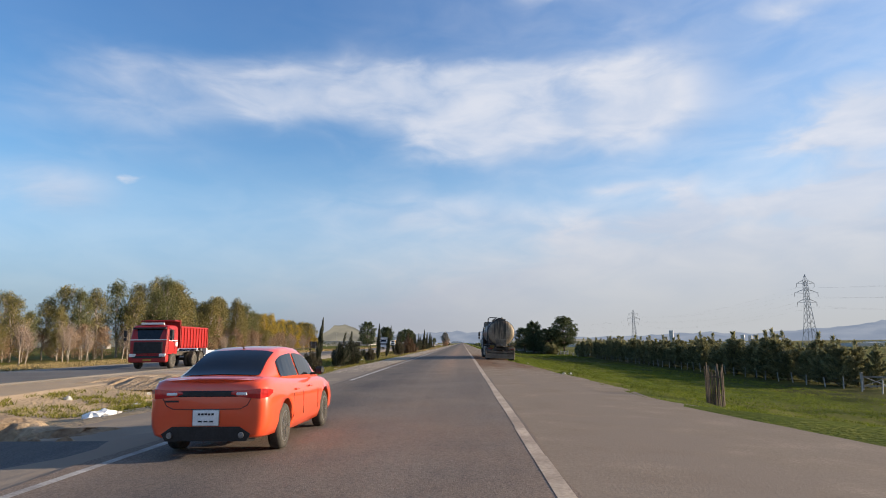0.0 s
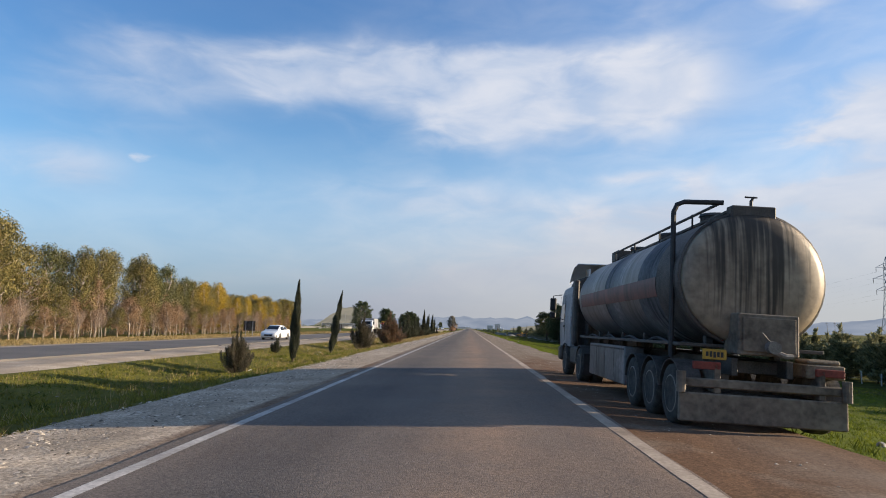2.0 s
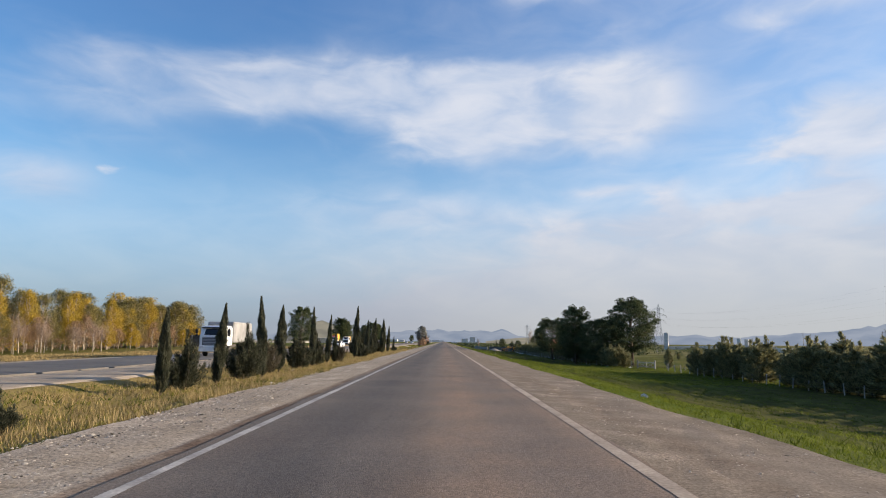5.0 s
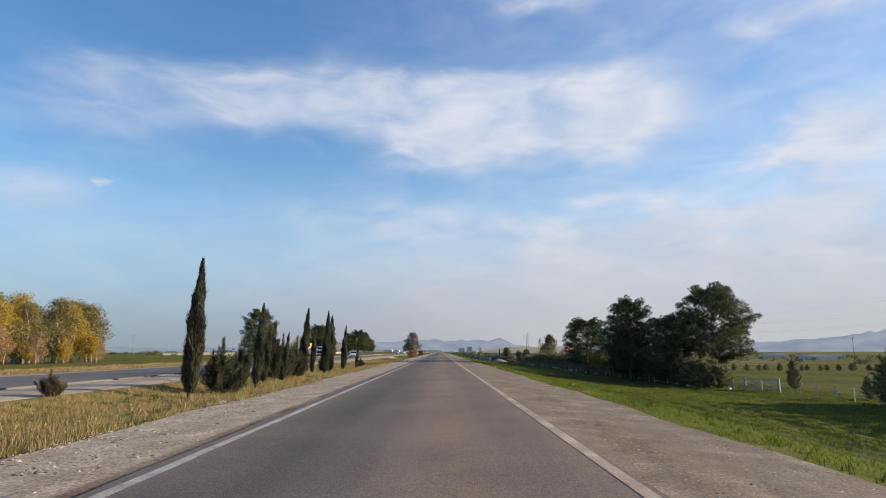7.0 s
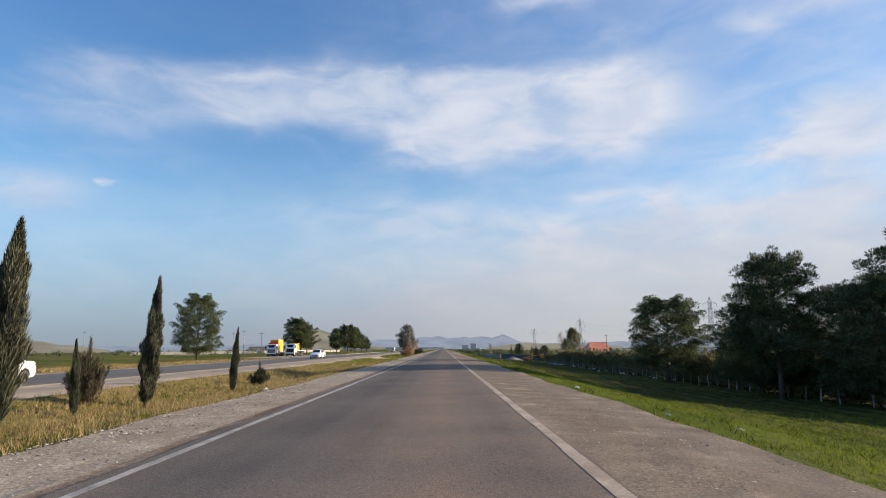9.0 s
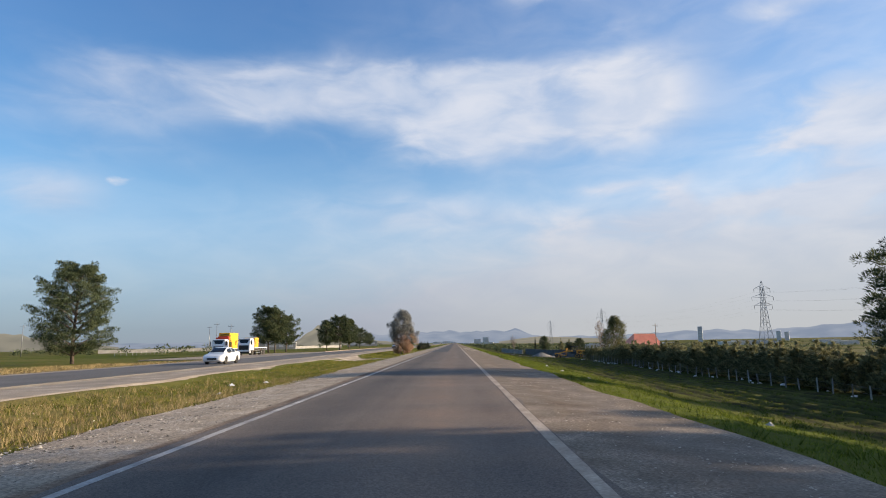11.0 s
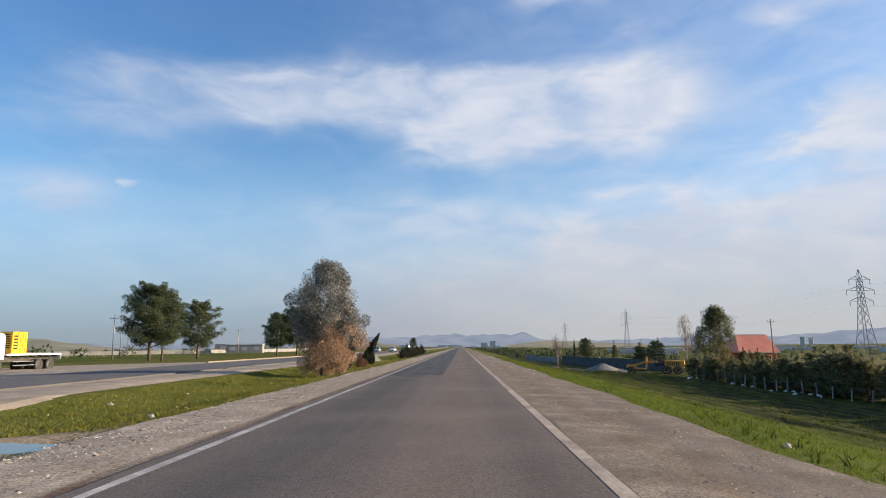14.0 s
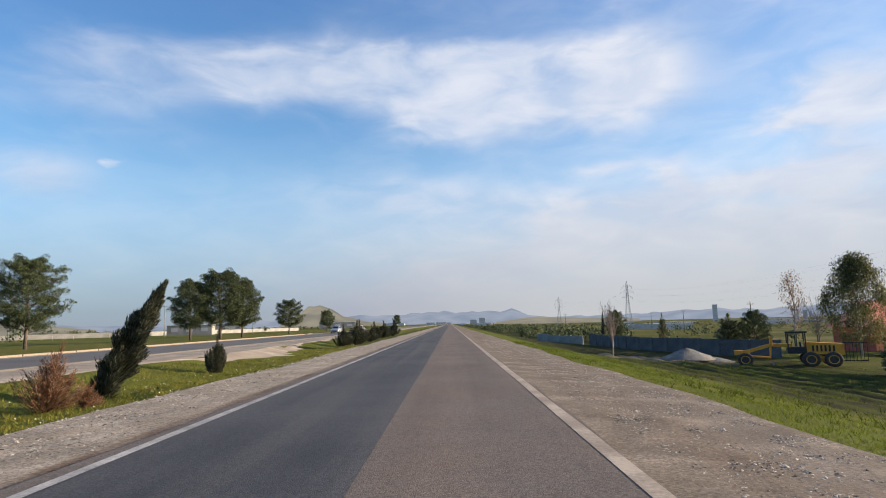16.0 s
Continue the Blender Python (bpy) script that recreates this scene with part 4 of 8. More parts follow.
def pine(seed, bare=0.22, wide=0.38, boughs=40, name="pine_tree", label="dark green umbrella-crowned pine", material=None):
    """A pine of 12 m: boughs in uneven tiers carry rounded pads of needles that close into a domed crown."""
    def make():
        rng = np.random.default_rng(seed)
        r = random.Random(seed)
        ob = thing(name, Matrix(), label, "tree")
        limbs, centres, sizes = [], [], []
        for k in range(boughs):
            t = bare + (1 - bare) * (k + r.uniform(0.1, 0.9)) / boughs
            a = k * 2.4 + r.uniform(-0.5, 0.5)
            s = (t - bare) / (1 - bare)
            reach = 12 * wide * float(np.interp(s, (0, 0.10, 0.35, 0.60, 0.80, 0.93, 1.0), (0.62, 0.90, 1.0, 0.96, 0.80, 0.56, 0.30))) * r.uniform(0.74, 1.06)
            reach *= 1 + 0.10 * math.sin(a * 2 + seed)
            root = Vector((0, 0, max(11.0 * t - 0.30 * reach, 0.9)))
            tip = Vector((math.cos(a) * reach, math.sin(a) * reach, 11.0 * t + reach * (0.04 + 0.16 * s)))
            limbs.append((tuple(root), tuple(root.lerp(tip, 0.85)), 0.08))
            side = Vector((-math.sin(a), math.cos(a), 0))
            for j in range(15):
                f = 0.30 + 0.70 * (j + r.random()) / 15
                spread = reach * 0.42 * math.sin(math.pi * min(0.25 + 0.62 * f, 0.9))
                p = root.lerp(tip, f) + side * r.uniform(-spread, spread) + Vector((0, 0, r.uniform(-0.35, 0.45) + 0.25 * f))
                centres.append(tuple(p))
                sizes.append(r.uniform(0.36, 0.64) * (1.0 - 0.20 * f))
        for k in range(24):
            a = r.uniform(0, 6.28)
            u = r.random() ** 0.5
            centres.append((1.7 * u * math.cos(a), 1.7 * u * math.sin(a), r.uniform(10.3, 11.3) - 0.5 * u))
            sizes.append(0.42)
        trunk_part(ob, r, 11.0, 0.24, M_BARK, 0.30, limbs)
        per = 96
        c = np.repeat(np.array(centres), per, 0)
        s = np.repeat(np.array(sizes), per)[:, None]
        u = unit(rng.normal(size=c.shape) + np.array([0, 0, 0.35]))
        off = u * np.cbrt(rng.uniform(0.10, 1, (len(c), 1))) * s * np.array([1.0, 1.0, 0.72])
        d = u * np.array([1, 1, 0.7]) + np.array([0, 0, 0.55]) + rng.normal(0, 0.22, c.shape)
        quads("crown", sprays(rng, c + off, d, rng.uniform(0.20, 0.38, len(c)), rng.uniform(0.032, 0.064, len(c))), material or M_PINE, ob)
        return ob, 11.9
    return make


def young_pine(seed):
    def make():
        rng = np.random.default_rng(seed)
        r = random.Random(seed)
        ob = thing("young_pine", Matrix(), "young planted pine in a dense row behind a fence", "tree", "young pines along the fence")
        trunk_part(ob, r, 4.8, 0.06, M_BARK, 0.12, n=6)
        # shoots: upswept branches that end in points, the leader highest
        shoots = []
        for k in range(44):
            t = 0.90 * (k / 44) ** 1.25
            a = k * 2.4 + r.uniform(-0.5, 0.5)
            reach = float(np.interp(t, (0, 0.15, 0.4, 0.7, 1), (1.05, 1.2, 1.05, 0.62, 0.14))) * r.uniform(0.6, 1.15)
            z = 0.10 + 4.25 * t
            shoots.append((0, 0, z, math.cos(a) * reach, math.sin(a) * reach, z + reach * r.uniform(0.45, 1.0) + 0.15))
        shoots.append((0, 0, 3.6, r.uniform(-0.1, 0.1), r.uniform(-0.1, 0.1), 5.0))
        sh = np.array(shoots)
        n = 5200
        w = rng.integers(0, len(sh), n)
        f = rng.beta(1.6, 1.0, n)[:, None]
        s0, s1 = sh[w, :3], sh[w, 3:]
        c = s0 + (s1 - s0) * f + rng.normal(0, 0.10, (n, 3)) * (1.15 - f)
        d = unit(s1 - s0) * 0.9 + rng.normal(0, 0.42, (n, 3)) + np.array([0, 0, 0.35])
        quads("crown", sprays(rng, c, d, rng.uniform(0.20, 0.44, n), rng.uniform(0.05, 0.11, n)), M_PINE2, ob)
        return ob, 5.1
    return make


def gum(seed, material, name="eucalyptus_tree", label="tall eucalyptus with pale trunk beside the far road", skirt=None, slim=0.16, per=80, clumps=100, bare=0.16, droop=1.0, trunk=None, size=1.0):
    """A tall tree of 13 m with hanging leaf bunches."""
    def make():
        rng = np.random.default_rng(seed)
        r = random.Random(seed)
        ob = thing(name, Matrix(), label, "tree")
        limbs, centres, sizes = [], [], []
        for k in range(clumps):
            t = bare + (1 - bare) * r.random() ** 0.9
            reach = 13 * slim * np.interp(t, (bare, 0.45, 0.7, 0.9, 1.0), (0.7, 1.0, 0.9, 0.6, 0.2)) * (0.2 + 0.8 * r.random() ** 0.6)
            a = r.uniform(0, 6.28)
            reach *= 1 + 0.35 * math.sin(a + seed) * math.sin(t * 8 + seed)
            c = (math.cos(a) * reach, math.sin(a) * reach, 13 * t * 0.96)
            centres.append(c), sizes.append(r.uniform(0.6, 1.2))
            if k % 3 == 0:
                limbs.append(((0, 0, max(2.0, 13 * t - 2.2)), c, 0.06))
        trunk_part(ob, r, 12.0, 0.17, trunk or M_PALEBARK, 0.5, limbs)
        c = np.repeat(np.array(centres), per, 0)
        s = np.repeat(np.array(sizes), per)[:, None]
        off = unit(rng.normal(size=c.shape)) * np.cbrt(rng.uniform(0.05, 1, (len(c), 1))) * s * np.array([0.8, 0.8, 1.05])
        p = c + off
        d = rng.normal(0, 0.55, c.shape) + np.array([0, 0, -0.9 * droop]) + unit(off) * 0.5
        q = sprays(rng, p, d, size * rng.uniform(0.18, 0.42, len(p)), size * rng.uniform(0.05, 0.13, len(p)))
        if skirt:
            low = p[:, 2] < 13 * (0.36 + 0.12 * np.sin(np.arctan2(p[:, 1], p[:, 0]) * 2 + seed)) + rng.normal(0, 0.5, len(p))
            quads("withered_foliage", q[low], skirt, ob)
            q = q[~low]
        quads("crown", q, material, ob)
        return ob, 13.0
    return make


def bare_tree(seed, h0=5.0, name="bare_tree", label="leafless pale sapling beyond the far road", trunk=None, spread=0.55):
    def make():
        r = random.Random(seed)
        ob = thing(name, Matrix(), label, "tree")
        bm = bmesh.new()
        tube(bm, ((0, 0, 0), (0.05, 0, h0 * 0.3), (0, 0.05, h0 * 0.6)), 0.07, 0.035, 6)
        part("trunk", bm, trunk or M_PALEBARK, ob, smooth=True)
        bm = bmesh.new()
        for k in range(46):
            z = r.uniform(h0 * 0.25, h0 * 0.6)
            a, u = r.uniform(0, 6.28), r.uniform(0.25, 1.0)
            e = Vector((math.cos(a) * u * spread * h0 * 0.42, math.sin(a) * u * spread * h0 * 0.42, z + r.uniform(0.25, 0.42) * h0))
            s = Vector((0, 0, z))
            tube(bm, (s, s.lerp(e, 0.5) + Vector((0, 0, -0.05 * h0)), e), 0.022, 0.006, 4)
            for _ in range(4):
                q = s.lerp(e, r.uniform(0.4, 0.95))
                tube(bm, (q, q + Vector((r.uniform(-0.3, 0.3), r.uniform(-0.3, 0.3), r.uniform(0.15, 0.5)))), 0.010, 0.004, 3)
        part("branchwork", bm, M_TWIG, ob)
        return ob, h0
    return make


def blade_field(name, label, pts, rng, h, w, material, lean=0.35, count=4):
    """Loose grass: each point becomes a tuft of narrow blades."""
    n = len(pts)
    c = np.repeat(pts, count, 0) + np.concatenate([rng.normal(0, 0.05, (n * count, 2)), np.zeros((n * count, 1))], 1)
    hh = np.repeat(rng.uniform(0.5, 1.2, n) * h, count) * rng.uniform(0.6, 1.1, n * count)
    d = np.stack([rng.normal(0, lean, n * count), rng.normal(0, lean, n * count), np.ones(n * count)], 1)
    s = unit(np.cross(d, rng.normal(size=d.shape))) * (w / 2)
    tip = c + d * hh[:, None]
    c = c - np.array([0, 0, 0.03])
    ob = quads(name, np.stack([c - s, c + s, tip], 1), material, tri=True)
    return tagged(ob, label, "grass", kind="stuff")


def scatter(rng, n, x0, x1, y0, y1, keep=None):
    x = x0 + (x1 - x0) * rng.random(n)
    y = rng.uniform(y0, y1, n)
    if keep is not None:
        k = keep(x, y)
        x, y = x[k], y[k]
    return np.stack([x, y, ground_z(x, y)], 1)


rng = np.random.default_rng(21)
in_median = lambda x, y: (x < left_edge(y) + 0.12) & (x > strip_edge(y) - 0.1) & (((x + 8.8) / 3.6) ** 2 + ((y - 339.0) / 2.8) ** 2 > 1)
density_dry = lambda x, y: smoothstep(85, 140, y) * (1 - smoothstep(262, 300, y)) * 0.72 + 0.10 * (1 - smoothstep(290, 330, y))
clump = lambda x, y: wave_noise(x, y, 31, 3.0) + 0.6 * wave_noise(x, y, 32, 1.1)
blade_field("median_dry_grass", "tall straw-coloured dry grass on the median", scatter(rng, 90000, -13.3, -5.3, 24, 430, lambda x, y: in_median(x, y) & (rng.random(len(x)) < density_dry(x, y)) & (clump(x, y) > -0.35)), rng, 0.27, 0.017, M_DRY)
blade_field("median_green_grass", "short green grass and weeds on the median", scatter(rng, 95000, -13.3, -5.3, 26, 430, lambda x, y: in_median(x, y) & (rng.random(len(x)) < 1.0 - 0.55 * density_dry(x, y)) & (clump(x, y) < 0.75)), rng, 0.12, 0.022, M_GRASS, 0.7)
on_verge = lambda x, y: x > 6.05 + flare(y)
blade_field("verge_grass", "bright lush green grass on the roadside verge", scatter(rng, 170000, 6.0, 17.5, -5, 430, lambda x, y: on_verge(x, y) & (clump(x, y) > -0.55) & (rng.random(len(x)) < (1.25 - 0.115 * (x - 6 - flare(y))) * (0.4 + 0.6 * smoothstep(35, 80, y)))), rng, 0.085, 0.022, M_LUSH, 0.7)
# darker blades here stand for hedge shade, brighter ones below for open sun
blade_field("slope_grass", "rough green grass on the lower slope", scatter(rng, 52000, 14.5, 40.0, 130, 440, lambda x, y: (clump(x * 0.6, y * 0.25) > -0.2) & ((np.sin(x * 3.1 + 1.3 * wave_noise(x, y, 6, 30)) > -0.25) | (y < 110))), rng, 0.15, 0.035, M_SLOPE, 0.7)
blade_field("slope_meadow", "lush green grass on the lower slope", scatter(rng, 45000, 11.0, 38.0, 10, 150, lambda x, y: (clump(x * 0.6, y * 0.25) > -0.5)), rng, 0.13, 0.035, M_LUSH, 0.7)
blade_field("field_grass", "green grass in a sunlit tone in the open field beside the gate", scatter(rng, 26000, 12.0, 50.0, 192, 252), rng, 0.13, 0.04, M_LUSH, 0.7)
blade_field("far_side_grass", "pale rough grass beyond the far road", scatter(rng, 20000, -46, -29.2, 30, 330), rng, 0.24, 0.06, M_DRY, 0.5)


patchy = lambda x, y: wave_noise(x, y, 35, 6.0) + 0.5 * wave_noise(x, y, 36, 2.0)
blade_field("dirt_edge_grass", "thin green grass along the bare dirt", scatter(rng, 2600, -13.0, -6.3, 18.2, 24.0, lambda x, y: clump(x, y) > -0.2), rng, 0.14, 0.03, M_GRASS, 0.7)
blade_field("median_weed_patches", "low dark green weeds in patches on the median", scatter(rng, 26000, -12.8, -5.6, 60, 430, lambda x, y: in_median(x, y) & (patchy(x, y) > 0.45)), rng, 0.15, 0.03, M_SLOPE, 0.8)
blade_field("verge_tufts", "taller dark tufts of grass on the verge", scatter(rng, 30000, 6.2, 30.0, 20, 430, lambda x, y: on_verge(x, y) & (patchy(x, y * 0.5) > 0.35)), rng, 0.22, 0.035, M_SLOPE, 0.6)


def weed_blossom():
    p = scatter(rng, 9000, -12.5, -6.0, 185, 430, lambda x, y: in_median(x, y) & (clump(x, y) > 0.5) & (rng.random(len(x)) < 0.25 + 0.75 * smoothstep(340, 375, y)))
    p[:, 2] += rng.uniform(0.06, 0.18, len(p))
    d = unit(rng.normal(size=p.shape))
    return tagged(quads("median_weeds", sprays(rng, p, d, np.full(len(p), 0.045), np.full(len(p), 0.036)), M_FLOWER), "small pale flowering weeds on the median", "weeds", kind="stuff")


weed_blossom()


def pebbles(name, label, n, x0, x1, y0, y1, zf, size, keep=None, material=M_PEBBLE):
    x, y = rng.uniform(x0, x1, n), rng.uniform(y0, y1, n)
    if keep is not None:
        k = keep(x, y)
        x, y = x[k], y[k]
    z = zf(x, y)
    s = size * rng.uniform(0.4, 1.5, len(x)) * rng.choice((0.7, 1.0, 1.4), len(x), p=(0.70, 0.28, 0.02))
    a = rng.uniform(0, 6.28, len(x))
    base = np.array([[1, 0, 0], [0, 1, 0], [-1, 0, 0], [0, -1, 0], [0, 0, 0.45]])
    tri = ((0, 1, 4), (1, 2, 4), (2, 3, 4), (3, 0, 4))
    ca, sa = np.cos(a), np.sin(a)
    v = []
    for b in base:
        w = b + rng.normal(0, 0.16, (len(x), 3))
        v.append(np.stack([x + s * (w[:, 0] * ca - w[:, 1] * sa), y + s * (w[:, 0] * sa + w[:, 1] * ca), z - 0.006 + s * w[:, 2]], 1))
    v = np.stack(v, 1)
    verts = v.reshape(-1, 3)
    off = (np.arange(len(x)) * 5)[:, None, None]
    f = (off + np.array(tri)[None]).reshape(-1, 3)
    me = bpy.data.meshes.new(name)
    me.vertices.add(len(verts)), me.loops.add(f.size), me.polygons.add(len(f))
    me.vertices.foreach_set("co", verts.astype(np.float32).ravel())
    me.loops.foreach_set("vertex_index", f.ravel().astype(np.int32))
    me.polygons.foreach_set("loop_start", np.arange(0, f.size, 3, dtype=np.int32))
    me.update(calc_edges=True)
    me.materials.append(material)
    return tagged(new(name, me), label, "gravel", kind="stuff")


def relief(x, y):
    return 0.009 * wave_noise(x, y, 51, 1.7) + 0.005 * wave_noise(x, y, 52, 0.55)


def shoulder_left_z(x, y):
    return -0.032 - 0.022 * (-3.1 - x) + relief(x, y) * np.minimum(1, (-3.1 - x) * 2)


def shoulder_right_z(x, y):
    return -0.045 - 0.045 * (x - 3.1) + relief(x, y) * np.minimum(1, (x - 3.1) * 2)


pebbles("shoulder_pebbles", "loose grey gravel on the road shoulder", 100000, -5.9, -3.45, 34, 420, shoulder_left_z, 0.031, lambda x, y: rng.random(len(x)) < 0.30 + 0.70 * (x < -4.3), M_PEBBLE_L)
pebbles("shoulder_pebbles", "loose brown gravel on the road shoulder", 80000, 3.3, 6.3, 30, 420, shoulder_right_z, 0.021, lambda x, y: (x < 6.0 + flare(y)) & (wave_noise(x, y, 41, 3) > -0.5) & (rng.random(len(x)) < 0.12 + 0.88 * smoothstep(48, 90, y)))
pebbles("shoulder_pebbles", "pale loose gravel covering the road shoulder", 60000, 3.55, 6.6, 352, 430, shoulder_right_z, 0.020, lambda x, y: (x < 6.1 + flare(y)) & (rng.random(len(x)) < smoothstep(352, 378, y)), M_PEBBLE_L)
pebbles("median_stones", "scattered pale stones in the median grass", 900, -13, -6, 10, 420, ground_z, 0.06)

# -- rows of plants on the median --
COLS = [cypress(1, 0.22), cypress(2, 0.34), cypress(3, 0.26, width=0.085), cypress(4, 0.30, M_CYP_B)]
G = "cypresses on the median"
MEDIAN = (  # kind, x, y, height, lean about y, width
    (1, -9.7, 49.0, 4.0, 6, 0.75), (0, -9.5, 83.0, 4.6, 3, 0.85), (1, -9.6, 93.0, 4.6, 9, 0.8), (3, -9.6, 105.0, 2.9, 8, 0.9), (1, -9.7, 127.2, 3.1, 14, 0.9),
    (0, -9.8, 140.0, 3.0, 2, 1.1), (1, -10.0, 146.0, 3.6, 5, 1.0), (0, -9.6, 152.0, 4.4, -3, 0.9), (2, -10.3, 158.0, 4.2, 2, 0.9), (0, -9.8, 166.0, 4.6, 0, 0.8), (1, -10.0, 173.0, 4.2, 4, 0.8), (2, -9.9, 176.0, 2.6, 3, 0.9),
    (0, -10.1, 191.0, 6.0, 3, 0.95), (0, -9.9, 200.0, 4.7, 3, 0.9), (1, -10.5, 203.6, 3.4, 6, 1.1), (1, -10.2, 207.0, 3.3, 7, 0.85), (1, -10.8, 215.9, 5.4, 5, 0.9), (2, -11.6, 219.0, 2.8, 2, 1.0), (1, -10.9, 220.5, 3.9, 3, 0.8), (0, -9.9, 221.3, 5.7, 3, 0.9), (2, -10.1, 224.6, 5.4, 2, 0.95),
    (1, -9.9, 232.2, 4.7, 3, 0.95), (0, -10.6, 229.0, 2.2, -2, 0.9), (0, -9.6, 240.7, 3.1, 4, 0.85), (1, -8.6, 376.7, 4.3, 5, 0.95), (1, -9.0, 382.7, 4.5, 8, 1.05), (1, -9.5, 392.5, 4.0, 29, 1.6))
for k, x, y, h, ln, wd in MEDIAN:
    put(("cypress", k), COLS[k], x, y, h + 0.3, (y * 37) % 360, (2 * math.sin(y), ln), "leaning dark green cypress on the grassy median" if abs(ln) > 7 else "slim dark green cypress on the grassy median", wd, G)
BUSH = [bushy_cypress(11), bushy_cypress(12, M_CYP_B), bushy_cypress(13, M_CYP_B, 0.5, 0.42, label="half-dead rust-brown juniper bush on the median"), bushy_cypress(14, spread=0.22), bushy_cypress(15, M_RUST, 0.5, 0.30, label="dead rust-brown juniper bush on the median", n=8000, thin=0.8)]
BUSHES = ((1, -8.9, 43.6, 1.9, 0, 1.0), (3, -9.1, 54.5, 3.1, 12, 0.9), (0, -8.4, 56.5, 3.0, 2, 1.0), (0, -9.4, 74.5, 1.7, 0, 0.9), (0, -12.2, 88.5, 1.3, 0, 0.8), (1, -9.0, 73.0, 1.9, 0, 0.8), (1, -8.6, 100.5, 3.2, 4, 0.9),
          (2, -7.9, 115.0, 2.9, 6, 1.05), (2, -8.7, 118.5, 3.8, 4, 0.8), (3, -8.9, 130.5, 1.1, 0, 1.5), (1, -9.0, 122.0, 3.5, 2, 1.1), (4, -8.3, 125.0, 0.8, 0, 1.6), (0, -10.2, 143.0, 2.4, 0, 1.0), (0, -9.6, 149.0, 2.8, 0, 1.0), (1, -10.4, 155.0, 2.6, 0, 1.0), (3, -9.9, 162.0, 3.0, 0, 1.0), (0, -10.2, 169.5, 2.6, 0, 1.0), (1, -9.5, 176.5, 2.2, 0, 1.0), 
          (1, -13.6, 187.0, 1.1, 0, 1.4), (0, -9.9, 194.4, 2.7, 0, 1.1), (3, -12.2, 204.5, 2.9, 4, 0.8), (0, -11.3, 208.6, 4.1, 2, 1.05), (1, -11.6, 212.3, 3.2, 2, 1.0), (0, -11.0, 214.2, 3.1, 3, 0.9), (1, -11.4, 213.0, 2.0, 0, 0.9), (0, -10.8, 225.6, 2.0, 0, 0.7), (1, -11.6, 231.4, 2.3, 0, 0.8), (0, -9.8, 246.0, 1.5, 0, 1.2),
          (4, -9.3, 389.8, 1.75, 14, 1.2), (4, -8.9, 390.8, 0.9, 24, 1.5), (4, -9.4, 374.0, 1.5, 0, 1.0), (3, -9.85, 402.7, 1.9, 4, 0.8), (0, -8.6, 430.0, 2.0, 0, 1.2), (0, -8.4, 437.0, 2.4, 0, 1.2), (1, -8.9, 442.0, 2.6, 0, 1.3), (0, -8.3, 448.0, 1.9, 0, 1.2), (0, -9.0, 456.0, 2.4, 0, 1.4), (0, -9.0, 468.0, 2.6, 0, 1.4), (0, -8.8, 482.0, 2.6, 0, 1.4))
for k, x, y, h, ln, wd in BUSHES:
    put(("bush", k), BUSH[k], x, y, h + (0.25 if h > 1.5 else 0.0), (y * 53) % 360, (0, ln), "", wd, "bushes on the median")

# -- silver tree with copper-brown lower leaves --
put("silver", gum(61, M_SILVER, "silver_leaved_tree", "silver-grey leafy tree with withered copper-brown lower branches on the median", M_COPPER, 0.31, 560, 170, 0.06, 0.9, M_BARK, 0.62), -8.6, 370.4, 8.2, 220, (0, 3), wide=1.03)

# -- pines --
PINES = [pine(71, bare=0.25, wide=0.37), pine(72, bare=0.26, wide=0.39), pine(73, bare=0.29, wide=0.40, boughs=38), pine(74, bare=0.12, wide=0.42)]
PINE_AT = (  # kind, x, y, height, width
    (1, 32.2, 267.0, 13.9, 0.92), (0, 44.6, 263.0, 15.6, 1.22), (3, 37.0, 260.0, 10.6, 1.40), (3, 33.0, 272.0, 9.4, 1.25), (1, 31.1, 292.5, 11.7, 1.24), (3, 40.8, 270.0, 11.0, 1.1), (3, 36.5, 283.0, 8.0, 1.1),
    (3, -50.3, 339.0, 14.0, 1.0), (0, -51.2, 430.0, 13.3, 1.0), (1, -51.8, 450.5, 11.8, 1.0), (2, -50.0, 432.0, 12.2, 0.8), (0, -46.6, 487.0, 11.2, 1.0), (1, -42.2, 490.0, 13.2, 1.05), (0, -39.4, 494.0, 11.6, 1.0),
    (2, -42.5, 541.0, 9.4, 1.05), (2, -52.0, 640.0, 9.0, 1.05), (2, -33.0, 770.0, 8.0, 0.95))
for k, x, y, h, wd in PINE_AT:
    if wd:
        put(("pine", k), PINES[k], x, y, h, (x * 91 + y * 13) % 360, (0, 0), "dark green pine with tiered crown and bare lower trunk" if x < 0 else "large dark spreading pine among the plantation", wd, "pines")

